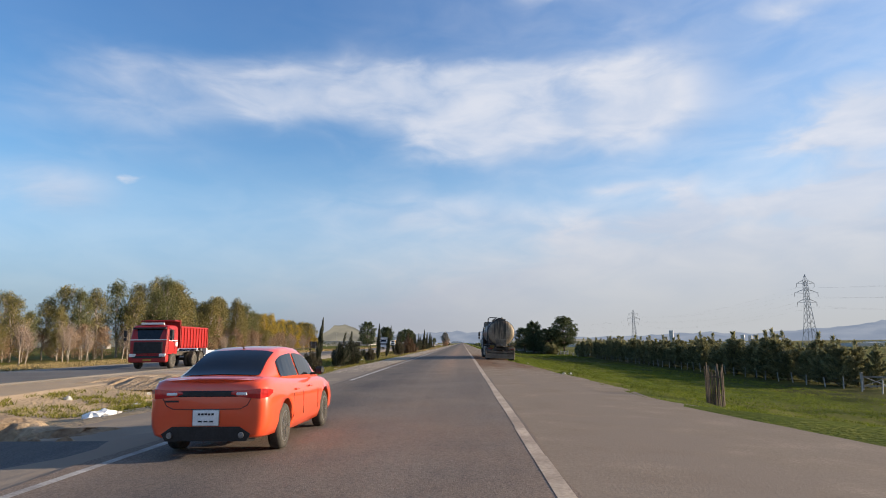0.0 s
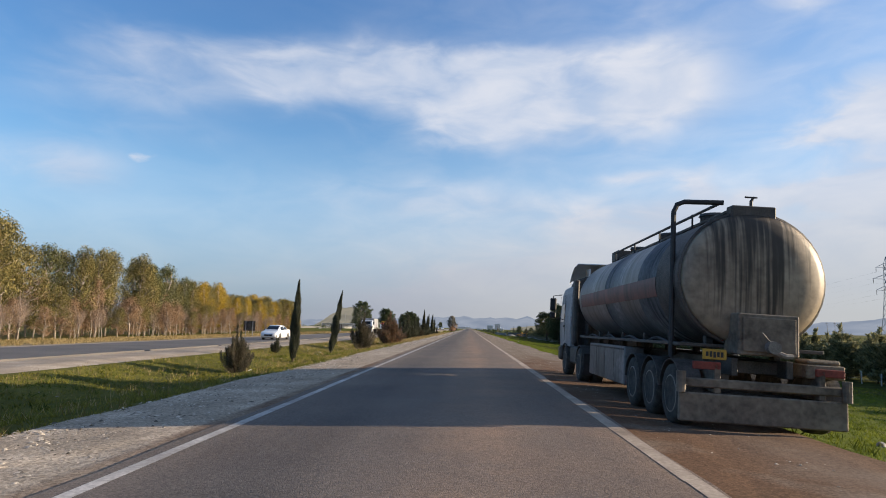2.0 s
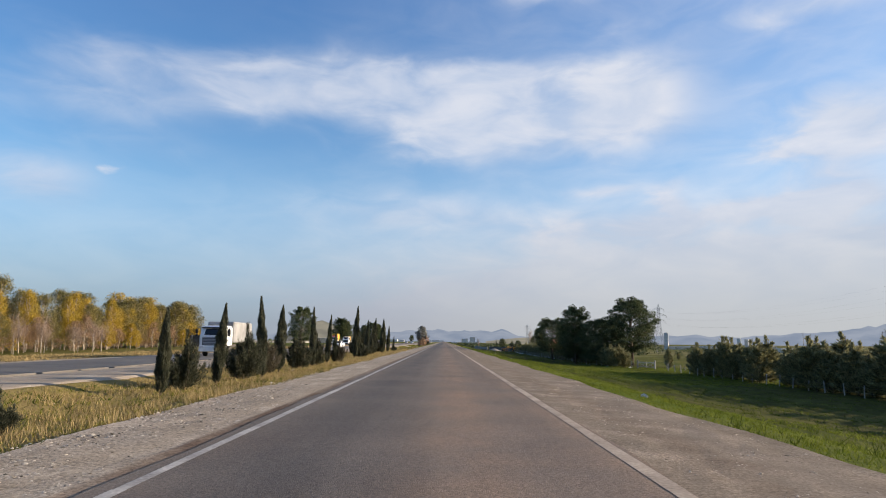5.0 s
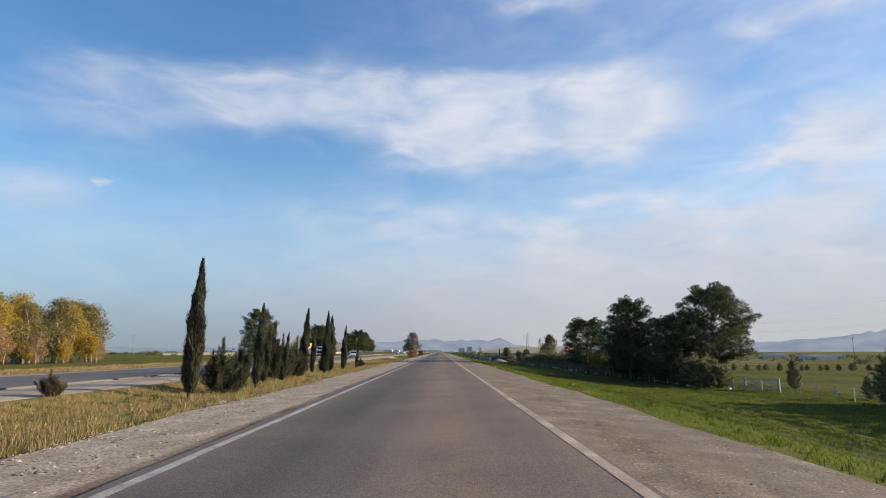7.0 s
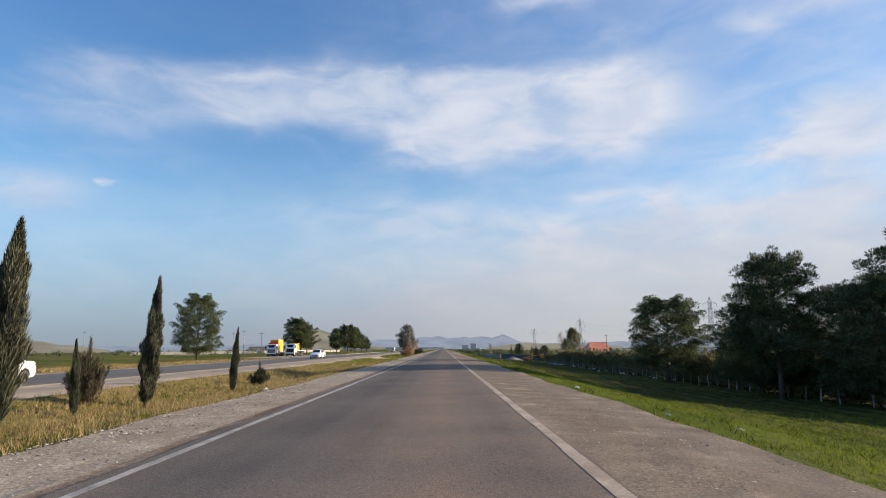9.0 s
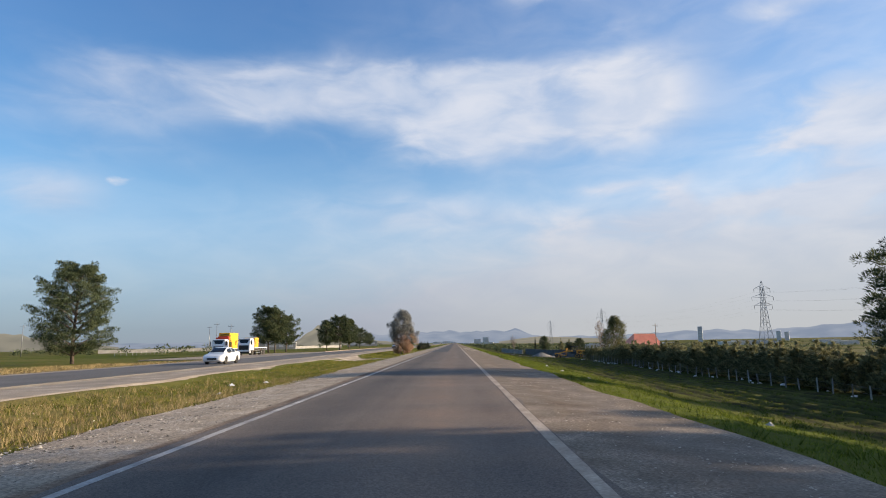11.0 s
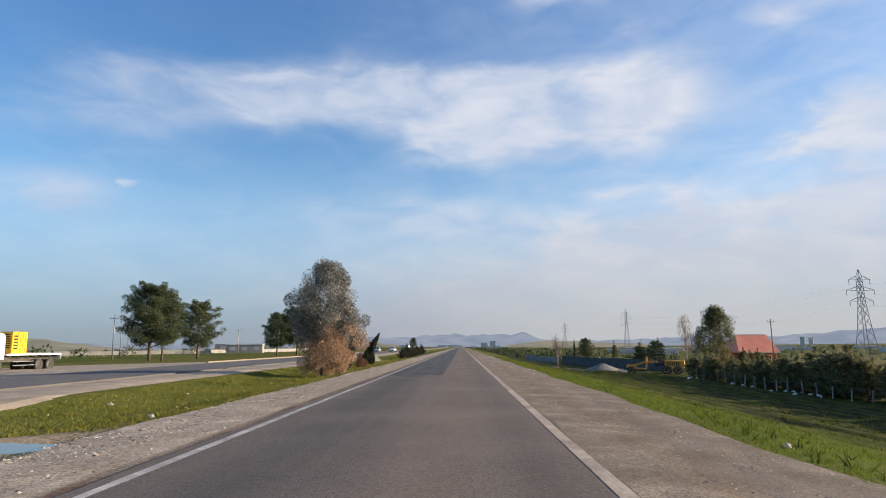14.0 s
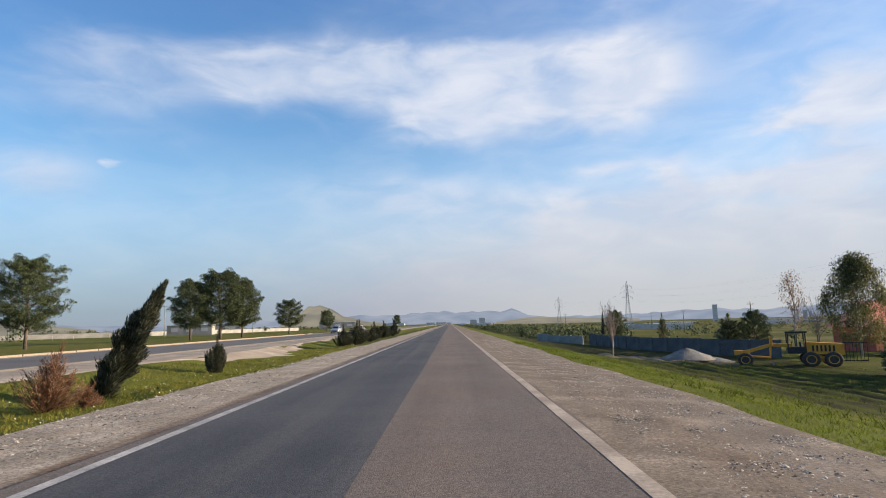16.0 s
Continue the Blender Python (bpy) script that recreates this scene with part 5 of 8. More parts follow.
# -- eucalyptus and autumn trees beyond the far road --
GUMS = [gum(81, M_EUC, skirt=M_TAN), gum(82, M_EUC_D, slim=0.15), gum(83, M_EUC, slim=0.19), gum(84, M_TAN, label="eucalyptus with withered brown foliage beside the far road", slim=0.13, clumps=60), gum(85, M_YEL, "poplar_tree", "autumn poplar with golden yellow leaves", None, 0.14), gum(86, M_EUC_D, skirt=M_TAN, slim=0.17)]
r = random.Random(7)
row = 0
for y in np.arange(66, 292, 3.7):
    x0 = -60.0 + 9.0 * smoothstep(70, 112, y) - 19.0 * smoothstep(130, 280, y)
    for back in (0, 1):
        t = float(smoothstep(90, 215, y))
        pick = r.random()
        if 168 < y < 285 and pick < (0.24 * t + 0.08 if y < 222 else 0.30):
            k = 4
        elif pick < 0.52:
            k = (0, 1, 5)[r.randrange(3)] if y < 200 else 2
        elif pick < 0.70:
            k = 3
        else:
            k = 2
        h = (7.4 + 6.4 * float(smoothstep(74, 112, y)) - 4.2 * t + 1.8 * float(smoothstep(235, 270, y)) + 1.5 * r.uniform(-1, 1)) * (0.62 if k == 3 else 1.0) * (1.03 if back else 0.95)
        put(("gum", k), GUMS[k], float(x0) - 6.0 * back + r.uniform(-1.8, 1.8), float(y) + r.uniform(-1.4, 1.4), h, r.uniform(0, 360), (r.uniform(-3, 3), r.uniform(-3, 3)), "", r.uniform(0.9, 1.25) * (1.55 if y > 240 else 1.0), "trees beyond the far road")
for y in np.arange(52, 66, 4.5):
    for back in (0, 1):
        put(("gum", 1), GUMS[1], -60.0 - 8 * back + r.uniform(-2, 2), float(y) + r.uniform(-2, 2), 7.2 + r.uniform(-1, 1), r.uniform(0, 360), (0, 0), "", 1.3, "trees beyond the far road")
for y in np.arange(60, 290, 3.0):
    x0 = float(-57.0 + 9.0 * smoothstep(70, 112, y) - 19.0 * smoothstep(130, 280, y))
    k = r.choice((3, 3, 0, 4 if y > 180 else 3))
    put(("gum", k), GUMS[k], x0 + r.uniform(-1.5, 2.5), float(y), r.uniform(3.2, 6.0), r.uniform(0, 360), (0, 0), "low brownish regrowth under the roadside trees", 1.7, "trees beyond the far road")
SAP = [bare_tree(91), bare_tree(92, label="leafless pinkish sapling beyond the far road")]
for y in np.arange(44, 215, 3.1):
    put(("sapling", row % 2), SAP[row % 2], -46.0 - 14 * float(smoothstep(110, 280, y)) + r.uniform(-3.0, 3.0), float(y), r.uniform(3.6, 5.4), r.uniform(0, 360), (r.uniform(-5, 5), r.uniform(-5, 5)), "", 1.1, "bare saplings")
    row += 1
put(("sapling", 0), SAP[0], 18.9, 442.3, 6.0, 20, (0, 0), "bare pale tree beside the gravel pile", 1.0)

# -- plantation of young pines on the lower ground --
YP = [young_pine(s) for s in (101, 102, 103, 104)]
r = random.Random(11)
for i, y in enumerate(np.arange(69, 224, 2.2)):
    for back in (0, 1):
        if r.random() < 0.08:
            continue
        put(("yp", (i + back) % 4), YP[(i + back) % 4], 43.2 + 2.6 * back + r.uniform(-0.6, 0.6), float(y) + r.uniform(-0.5, 0.5), (4.3 + 2.4 * r.random() ** 1.5), r.uniform(0, 360), (r.uniform(-5, 5), r.uniform(-5, 5)), "", r.uniform(1.2, 1.75))
for i, y in enumerate(np.arange(248, 425, 2.1)):
    for back in (0, 1):
        put(("yp", (i + back) % 4), YP[(i + back) % 4], 36.6 + 2.3 * back + r.uniform(-0.6, 0.6), float(y) + r.uniform(-0.5, 0.5), (r.uniform(3.6, 4.9) if y < 395 else r.uniform(2.6, 3.8)), r.uniform(0, 360), (r.uniform(-5, 5), r.uniform(-5, 5)), "", r.uniform(1.5, 2.1))
for i, t in enumerate(np.linspace(0, 1, 30)):
    x, y = 80.0 + 110.0 * float(t) + r.uniform(-1, 1), 345.0 + 35.0 * float(t) + r.uniform(-2, 2)
    put(("yp", i % 4), YP[i % 4], x, y, r.uniform(1.8, 2.8), r.uniform(0, 360), (0, 0), "low dark conifer in a distant row over the fields", r.uniform(1.5, 2.0))
put(("yp", 2), YP[2], 46.0, 230.0, 2.8, 80, (0, 0), "small round pine in the field beside the fence", 1.2)
put(("yp", 1), YP[1], 46.6, 245.0, 4.6, 30, (0, 0), "small pine beside the field gate", 0.9)

# -- trees round the red-roofed house --
put("housegum", gum(111, M_EUC_D, "broad_eucalyptus", "broad dark olive eucalyptus beside the red-roofed house", M_EUC, 0.27, 130, 170, 0.14), 51.2, 450.3, 12.9, 10)
put("birch", gum(112, M_TAN, "thin_tree", "thin tree with sparse yellowing leaves", None, 0.16, 24, 60, 0.3), 48.7, 460.0, 11.9, 70)
put(("bare", 2), bare_tree(93, 6.0, label="leafless reddish tree beside the house", trunk=M_TWIG, spread=0.8), 49.3, 455.5, 8.6, 0)
for x, y, h in ((57.0, 452.0, 4.6), (59.5, 454.5, 4.2), (62.0, 456.5, 4.4), (65.0, 459.0, 3.6)):
    put(("yp", 3), YP[3], x, y, h, x * 40, (0, 0), "young conifer in front of the red-roofed house", 1.3)
put(("yp", 2), YP[2], 38.0, 456.5, 5.4, 0, (0, 0), "bushy pine behind the blue-grey wall", 1.6)
put(("pine", 3), PINES[3], 41.2, 456.0, 6.0, 0, (0, 0), "low pine behind the blue-grey wall", 0.9)
put(("cypress", 0), COLS[0], 33.4, 505.0, 6.8, 0, (0, 0), "slim dark cypress behind the blue-grey wall", 0.8)
put(("yp", 0), YP[0], 41.5, 492.0, 6.0, 0, (0, 0), "conifer behind the blue-grey wall", 0.7)
put(("pine", 2), PINES[2], 38.0, 512.0, 7.0, 0, (0, 0), "round tree behind the blue-grey wall", 0.9)


def far_plants():
    """Low scrub and orchard rows far over the plain."""
    rr = np.random.default_rng(5)
    pts, n = [], 0
    for k in range(760):
        x, y = (rr.uniform(20, 60), rr.uniform(530, 900)) if k < 110 else (rr.uniform(-420, -90), rr.uniform(480, 1200)) if k < 260 else (rr.uniform(70, 700), rr.uniform(320, 1500))
        h = rr.uniform(1.4, 3.6)
        c = np.array([x, y, gz(x, y)]) + np.stack([rr.normal(0, h * 0.45, 60), rr.normal(0, h * 0.45, 60), rr.uniform(0, h, 60)], 1)
        pts.append(c)
    c = np.concatenate(pts)
    d = rr.normal(size=c.shape) + np.array([0, 0, 0.5])
    return tagged(quads("far_scrub", sprays(rr, c, d, rr.uniform(0.6, 1.4, len(c)), rr.uniform(0.3, 0.7, len(c))), M_PINE), "dark low scrub scattered over the plain", "scrub", kind="stuff")


far_plants()


# ---- vehicles ----
def wheel(parent, x, y, r, w, rim=None, spokes=0, rim_r=0.62):
    """A tyre with its rim as a piece of its own; the outer face looks away from the middle."""
    s = 1 if x > 0 else -1
    bm = bmesh.new()
    h = w / 2
    lathe_x(bm, x, y, r, ((-h * 0.9, r * 0.62), (-h, r * 0.80), (-h * 0.8, r * 0.97), (-h * 0.4, r), (h * 0.4, r), (h * 0.8, r * 0.97), (h, r * 0.80), (h * 0.9, r * 0.62)), 28)
    for v in bm.verts:
        if v.co.z < 0.012:
            v.co.z = 0.012
    tyre = part("tyre", bm, M_RUBBER, parent, smooth=True)
    bm = bmesh.new()
    rr = r * rim_r
    prof = ((h * 0.20, 0.01), (h * 0.20, rr * 0.98), (h * 0.90, rr), (h * 0.94, rr * 0.93), (h * 0.45, rr * 0.86), (h * 0.40, rr * 0.36), (h * 0.80, rr * 0.30), (h * 0.85, 0.01)) if not spokes else ((h * 0.2, 0.01), (h * 0.2, rr), (h * 0.92, rr), (h * 0.95, rr * 0.92), (h * 0.35, rr * 0.88), (h * 0.33, 0.01))
    lathe_x(bm, x, y, r, [(s * a, b) for a, b in prof], 24)
    for k in range(spokes):
        a = 2 * math.pi * k / spokes
        u, v = Vector((0, math.cos(a), math.sin(a))), Vector((0, -math.sin(a), math.cos(a)))
        c = Vector((x, y, r))
        ring = []
        for rad, wd in ((rr * 0.12, rr * 0.14), (rr * 0.95, rr * 0.10)):
            ring.append([c + u * rad + v * wd * i + Vector((s * h * j, 0, 0)) for i, j in ((-1, 0.55), (1, 0.55), (1, 0.90), (-1, 0.90))])
        ring_loft(bm, ring)
    if not spokes:
        for k in range(8):
            a = 2 * math.pi * k / 8
            cy, cz = y + math.cos(a) * rr * 0.45, r + math.sin(a) * rr * 0.45
            box(bm, x + s * h * 0.38, x + s * h * 0.5, cy - 0.018, cy + 0.018, cz - 0.018, cz + 0.018, 0)
    part("rim", bm, rim or M_RIM, tyre, smooth=False)
    return tyre


def spline(stations, sub=4):
    a = np.array(stations, float)
    out = []
    n = len(a)
    for i in range(n - 1):
        p0, p1, p2, p3 = a[max(i - 1, 0)], a[i], a[i + 1], a[min(i + 2, n - 1)]
        for k in range(sub):
            t = k / sub
            out.append(0.5 * (2 * p1 + (p2 - p0) * t + (2 * p0 - 5 * p1 + 4 * p2 - p3) * t * t + (3 * p1 - p0 - 3 * p2 + p3) * t ** 3))
    out.append(a[-1])
    return out


def bars(parent, name, x0, x1, y, z0, z1, n, material, seed=1, gap=0.3):
    """Writing that cannot be told: a row of plain bars."""
    r = random.Random(seed)
    bm = bmesh.new()
    w = (x1 - x0) / n
    for k in range(n):
        a = x0 + k * w
        box(bm, a + w * gap * 0.5, a + w * (1 - gap * 0.5), y - 0.004, y, z0 + r.uniform(0, 0.2) * (z1 - z0), z1 - r.uniform(0, 0.15) * (z1 - z0), 0)
    return part(name, bm, material, parent)


BODY = ((0.00, 0.70, 0.31, 0.86), (0.03, 0.815, 0.28, 0.97), (0.14, 0.89, 0.26, 1.035), (0.35, 0.912, 0.24, 1.06), (0.65, 0.918, 0.23, 1.05), (1.1, 0.918, 0.20, 1.02), (1.7, 0.915, 0.19, 0.985), (2.4, 0.91, 0.18, 0.96), (3.0, 0.91, 0.18, 0.945), (3.5, 0.912, 0.19, 0.925), (4.0, 0.905, 0.20, 0.87), (4.35, 0.87, 0.22, 0.79), (4.55, 0.78, 0.26, 0.70), (4.66, 0.58, 0.34, 0.58))
CABIN = ((0.36, 0.70, 1.02, 0.62, 1.045), (0.62, 0.75, 1.02, 0.60, 1.12), (1.0, 0.79, 1.00, 0.575, 1.30), (1.4, 0.815, 0.98, 0.57, 1.425), (1.85, 0.82, 0.965, 0.575, 1.465), (2.3, 0.82, 0.95, 0.575, 1.46), (2.7, 0.815, 0.945, 0.58, 1.41), (3.1, 0.81, 0.935, 0.60, 1.26), (3.5, 0.80, 0.925, 0.63, 1.05), (3.72, 0.78, 0.91, 0.66, 0.93))


def cabin_at(y):
    a = np.array(CABIN)
    return [float(np.interp(y, a[:, 0], a[:, k])) for k in range(1, 5)]


def sedan(m, paint_mat, label, name="sedan_car", group="", detail=True):
    ob = thing(name, m, label, "car", group)
    bm = bmesh.new()
    rings = []
    axles = (0.93, 3.63)
    st = np.array(spline(BODY, 6))
    dense = sorted(set(np.round(np.concatenate([st[:, 0]] + [ya + 0.395 * np.cos(np.linspace(0, math.pi, 15)) for ya in axles] + [[ya - 0.3951, ya + 0.3951] for ya in axles]), 4)))
    for y in dense:
        w, zb, zd = (float(np.interp(y, st[:, 0], st[:, k])) for k in (1, 2, 3))
        lift = max([0.325 + math.sqrt(max(0.395 ** 2 - (y - ya) ** 2, 0)) if abs(y - ya) < 0.395 else 0 for ya in axles])
        hh = zd - zb
        half = [(0.0, zb), (0.80 * w, zb), (0.93 * w, zb + 0.05 * hh), (0.985 * w, zb + 0.22 * hh), (w, zb + 0.45 * hh), (0.995 * w, zb + 0.66 * hh), (0.96 * w, zb + 0.86 * hh), (0.90 * w, zd - 0.02), (0.78 * w, zd), (0.4 * w, zd + 0.012), (0.0, zd + 0.016)]
        half = [(x, max(z, min(lift, zd - 0.06 + 0.004 * i))) if x > 0.62 * w and i < 7 else (x, z) for i, (x, z) in enumerate(half)]
        rings.append([(x, y, z) for x, z in half] + [(-x, y, z) for x, z in half[-2:0:-1]])
    ring_loft(bm, rings)
    part("body", bm, paint_mat, ob, smooth=True)
    for sx in (-1, 1):
        for y in axles:
            bm = bmesh.new()
            a = [2 * math.pi * k / 28 for k in range(28)]
            ring_loft(bm, [[(sx * 0.60, y + 0.390 * math.cos(t), 0.335 + 0.390 * math.sin(t) * (1 if math.sin(t) > 0 else 0.3)) for t in a], [(sx * 0.66, y + 0.390 * math.cos(t), 0.335 + 0.390 * math.sin(t) * (1 if math.sin(t) > 0 else 0.3)) for t in a]])
            part("wheel_arch", bm, M_BLACK, ob)
            wheel(ob, sx * 0.80, y, 0.325, 0.215, M_RIM, 5, 0.70)
    bm = bmesh.new()
    rings = []
    for y, wb, zb, wr, zr in spline(CABIN):
        half = [(0.0, zb - 0.03), (wb, zb - 0.03), (wb * 0.6 + wr * 0.4, zb + 0.38 * (zr - zb)), (wr + 0.055, zr - 0.16 * (zr - zb) - 0.01), (wr - 0.02, zr - 0.03 * (zr - zb)), (wr - 0.16, zr + 0.004), (0.0, zr + 0.016)]
        rings.append([(x, y, z) for x, z in half] + [(-x, y, z) for x, z in half[-2:0:-1]])
    ring_loft(bm, rings)
    part("roof", bm, paint_mat, ob, smooth=True)
    # glass
    for nm, ys in (("rear_window", np.linspace(0.46, 1.30, 9)), ("windscreen", np.linspace(2.74, 3.56, 9))):
        bm = bmesh.new()
        cs = np.array(spline(CABIN))
        rows = []
        for y in ys:
            wb, zb, wr, zr = (float(np.interp(y, cs[:, 0], cs[:, k])) for k in range(1, 5))
            px, pz = (0.0, wr - 0.16, wr - 0.02, wr + 0.055), (zr + 0.016, zr + 0.004, zr - 0.03 * (zr - zb), zr - 0.16 * (zr - zb) - 0.01)
            rows.append([(s, y, float(np.interp(abs(s), px, pz)) + 0.010) for s in np.linspace(-(wr - 0.01), wr - 0.01, 11)])
        patch(bm, rows)
        part(nm, bm, M_DARKGLASS, ob, smooth=True)
    for sx in (-1, 1):
        for nm, y0, y1, tilt0, tilt1 in (("rear_door_window", 1.02, 1.92, 0.55, 0.0), ("front_door_window", 2.02, 3.05, 0.0, 0.45)):
            bm = bmesh.new()
            lo, hi = [], []
            for k in range(6):
                t = k / 5
                y = y0 + (y1 - y0) * t
                wb, zb, wr, zr = cabin_at(y)
                for lst, f in ((lo, 0.10), (hi, 0.80)):
                    z = zb + f * (zr - zb)
                    x = float(np.interp(f, (0, 0.38, 0.84), (wb, wb * 0.6 + wr * 0.4, wr + 0.055))) + 0.010
                    lst.append((sx * x, y + (0.10 * f if nm[0] == "r" and k == 0 else 0), z))
            patch(bm, [lo, hi])
            part(nm, bm, M_DARKGLASS, ob)
        bm = bmesh.new()
        box(bm, sx * 0.86 if sx > 0 else -1.03, 1.03 if sx > 0 else -0.86, 2.90, 3.03, 0.98, 1.11, 0.035)
        box(bm, sx * 0.80 - 0.05, sx * 0.80 + 0.08 * (1 if sx > 0 else -0.2), 2.93, 2.99, 0.97, 1.01, 0.01)
        part("wing_mirror", bm, M_BLACK, ob, smooth=False)
        for y in (1.48, 2.36):
            part("door_handle", new_box(sx * 0.905 - 0.016, sx * 0.905 + 0.016, y, y + 0.19, 0.80, 0.83, 0.008), paint_mat, ob)
        for y, z1 in ((1.36, 0.88), (1.97, 0.88), (3.02, 0.86)):
            part("door_seam", new_box(sx * 0.911 - 0.004, sx * 0.911 + 0.004, y, y + 0.007, 0.40, z1 - 0.12, 0), M_BLACK, ob)
    # tail
    bm = bmesh.new()
    box(bm, -0.62, 0.62, -0.012, 0.10, 0.815, 0.895, 0.012)
    part("tail_band", bm, M_BLACK, ob, "black gloss band across the boot lid")
    for sx in (-1, 1):
        bm = bmesh.new()
        ring_loft(bm, [[(sx * x, y, z0), (sx * x, y - 0.004, (z0 + z1) / 2), (sx * x, y, z1), (sx * x * 0.93, y + 0.07, z1), (sx * x * 0.93, y + 0.07, z0)] for x, y, z0, z1 in ((0.36, -0.010, 0.835, 0.885), (0.60, -0.016, 0.80, 0.905), (0.79, 0.010, 0.785, 0.92), (0.878, 0.10, 0.80, 0.912), (0.912, 0.22, 0.85, 0.89))])
        part("tail_lamp", bm, M_LAMP_RED, ob, "red wrap-round tail lamp")
        bm = bmesh.new()
        box(bm, min(sx * 0.44, sx * 0.60), max(sx * 0.44, sx * 0.60), -0.026, 0.0, 0.835, 0.872, 0.008)
        part("reverse_lamp", bm, M_LAMP_CLEAR, ob, "clear reversing lamp")
        bm = bmesh.new()
        tube(bm, ((sx * 0.53, -0.035, 0.315), (sx * 0.53, 0.16, 0.315)), 0.040, 0.040, 14)
        part("exhaust_tip", bm, M_RIM, ob)
        bm = bmesh.new()
        ring_loft(bm, [[(sx * 0.60, 4.50, 0.60), (sx * 0.60, 4.50, 0.72), (sx * 0.60, 4.60, 0.68), (sx * 0.60, 4.60, 0.60)], [(sx * 0.84, 4.30, 0.66), (sx * 0.84, 4.30, 0.78), (sx * 0.82, 4.43, 0.75), (sx * 0.82, 4.43, 0.66)]])
        part("headlamp", bm, M_LAMP_CLEAR, ob)
    bm = bmesh.new()
    box(bm, -0.42, 0.42, 4.60, 4.68, 0.40, 0.56, 0.02)
    part("grille", bm, M_BLACK, ob)
    bm = bmesh.new()
    ring_loft(bm, [[(-0.60, 0.004, 0.235), (-0.66, -0.006, 0.33), (-0.50, -0.018, 0.425), (0.50, -0.018, 0.425), (0.66, -0.006, 0.33), (0.60, 0.004, 0.235)], [(-0.62, 0.30, 0.20), (-0.66, 0.30, 0.33), (-0.50, 0.30, 0.42), (0.50, 0.30, 0.42), (0.66, 0.30, 0.33), (0.62, 0.30, 0.20)]])
    part("rear_diffuser", bm, M_BLACK, ob, "black plastic lower bumper")
    bm = bmesh.new()
    box(bm, -0.19, 0.19, -0.030, -0.012, 0.44, 0.64, 0.006)
    plate = part("number_plate", bm, M_PLATE, ob)
    part("plate_frame", new_box(-0.20, 0.20, -0.024, -0.008, 0.43, 0.65, 0.006), M_RIM, plate)
    bars(plate, "lettering", -0.12, 0.13, -0.031, 0.575, 0.605, 5, M_BLACK, 3)
    bars(plate, "lettering", -0.12, 0.13, -0.031, 0.485, 0.505, 3, M_BLACK, 4)
    bm = bmesh.new()
    for z in (0.73,):
        box(bm, -0.70, 0.70, 0.006, 0.012, z, z + 0.008, 0)
    for pts in (((-0.66, -0.004, 0.80), (-0.60, -0.004, 0.70), (-0.50, -0.004, 0.655), (0.0, -0.004, 0.65), (0.50, -0.004, 0.655), (0.60, -0.004, 0.70), (0.66, -0.004, 0.80)),):
        tube(bm, pts, 0.006, 0.006, 4)
    box(bm, -0.62, -0.42, -0.006, 0.02, 0.745, 0.77, 0)
    part("boot_seam", bm, M_BLACK, ob)
    bm = bmesh.new()
    ring_loft(bm, [[(x, 0.04 + 0.10 * (x / 0.74) ** 2, 1.005), (x, 0.0 + 0.12 * (x / 0.74) ** 2, 1.05 - 0.03 * (x / 0.74) ** 2), (x, 0.26, 1.062 - 0.01 * abs(x)), (x, 0.26, 1.02)] for x in np.linspace(-0.74, 0.74, 11)])
    part("boot_lip", bm, paint_mat, ob, smooth=False)
    bm = bmesh.new()
    tube(bm, ((0, 1.46, 1.43), (0, 1.38, 1.475)), 0.022, 0.008, 6)
    part("antenna", bm, M_BLACK, ob)
    return ob


sedan(pose(-1.62, 8.40, -0.006, 0, 0, -0.5) @ Matrix.Diagonal((0.92, 0.92, 1.0, 1.0)), M_ORANGE, "glossy orange saloon car with tinted rear window on the road")


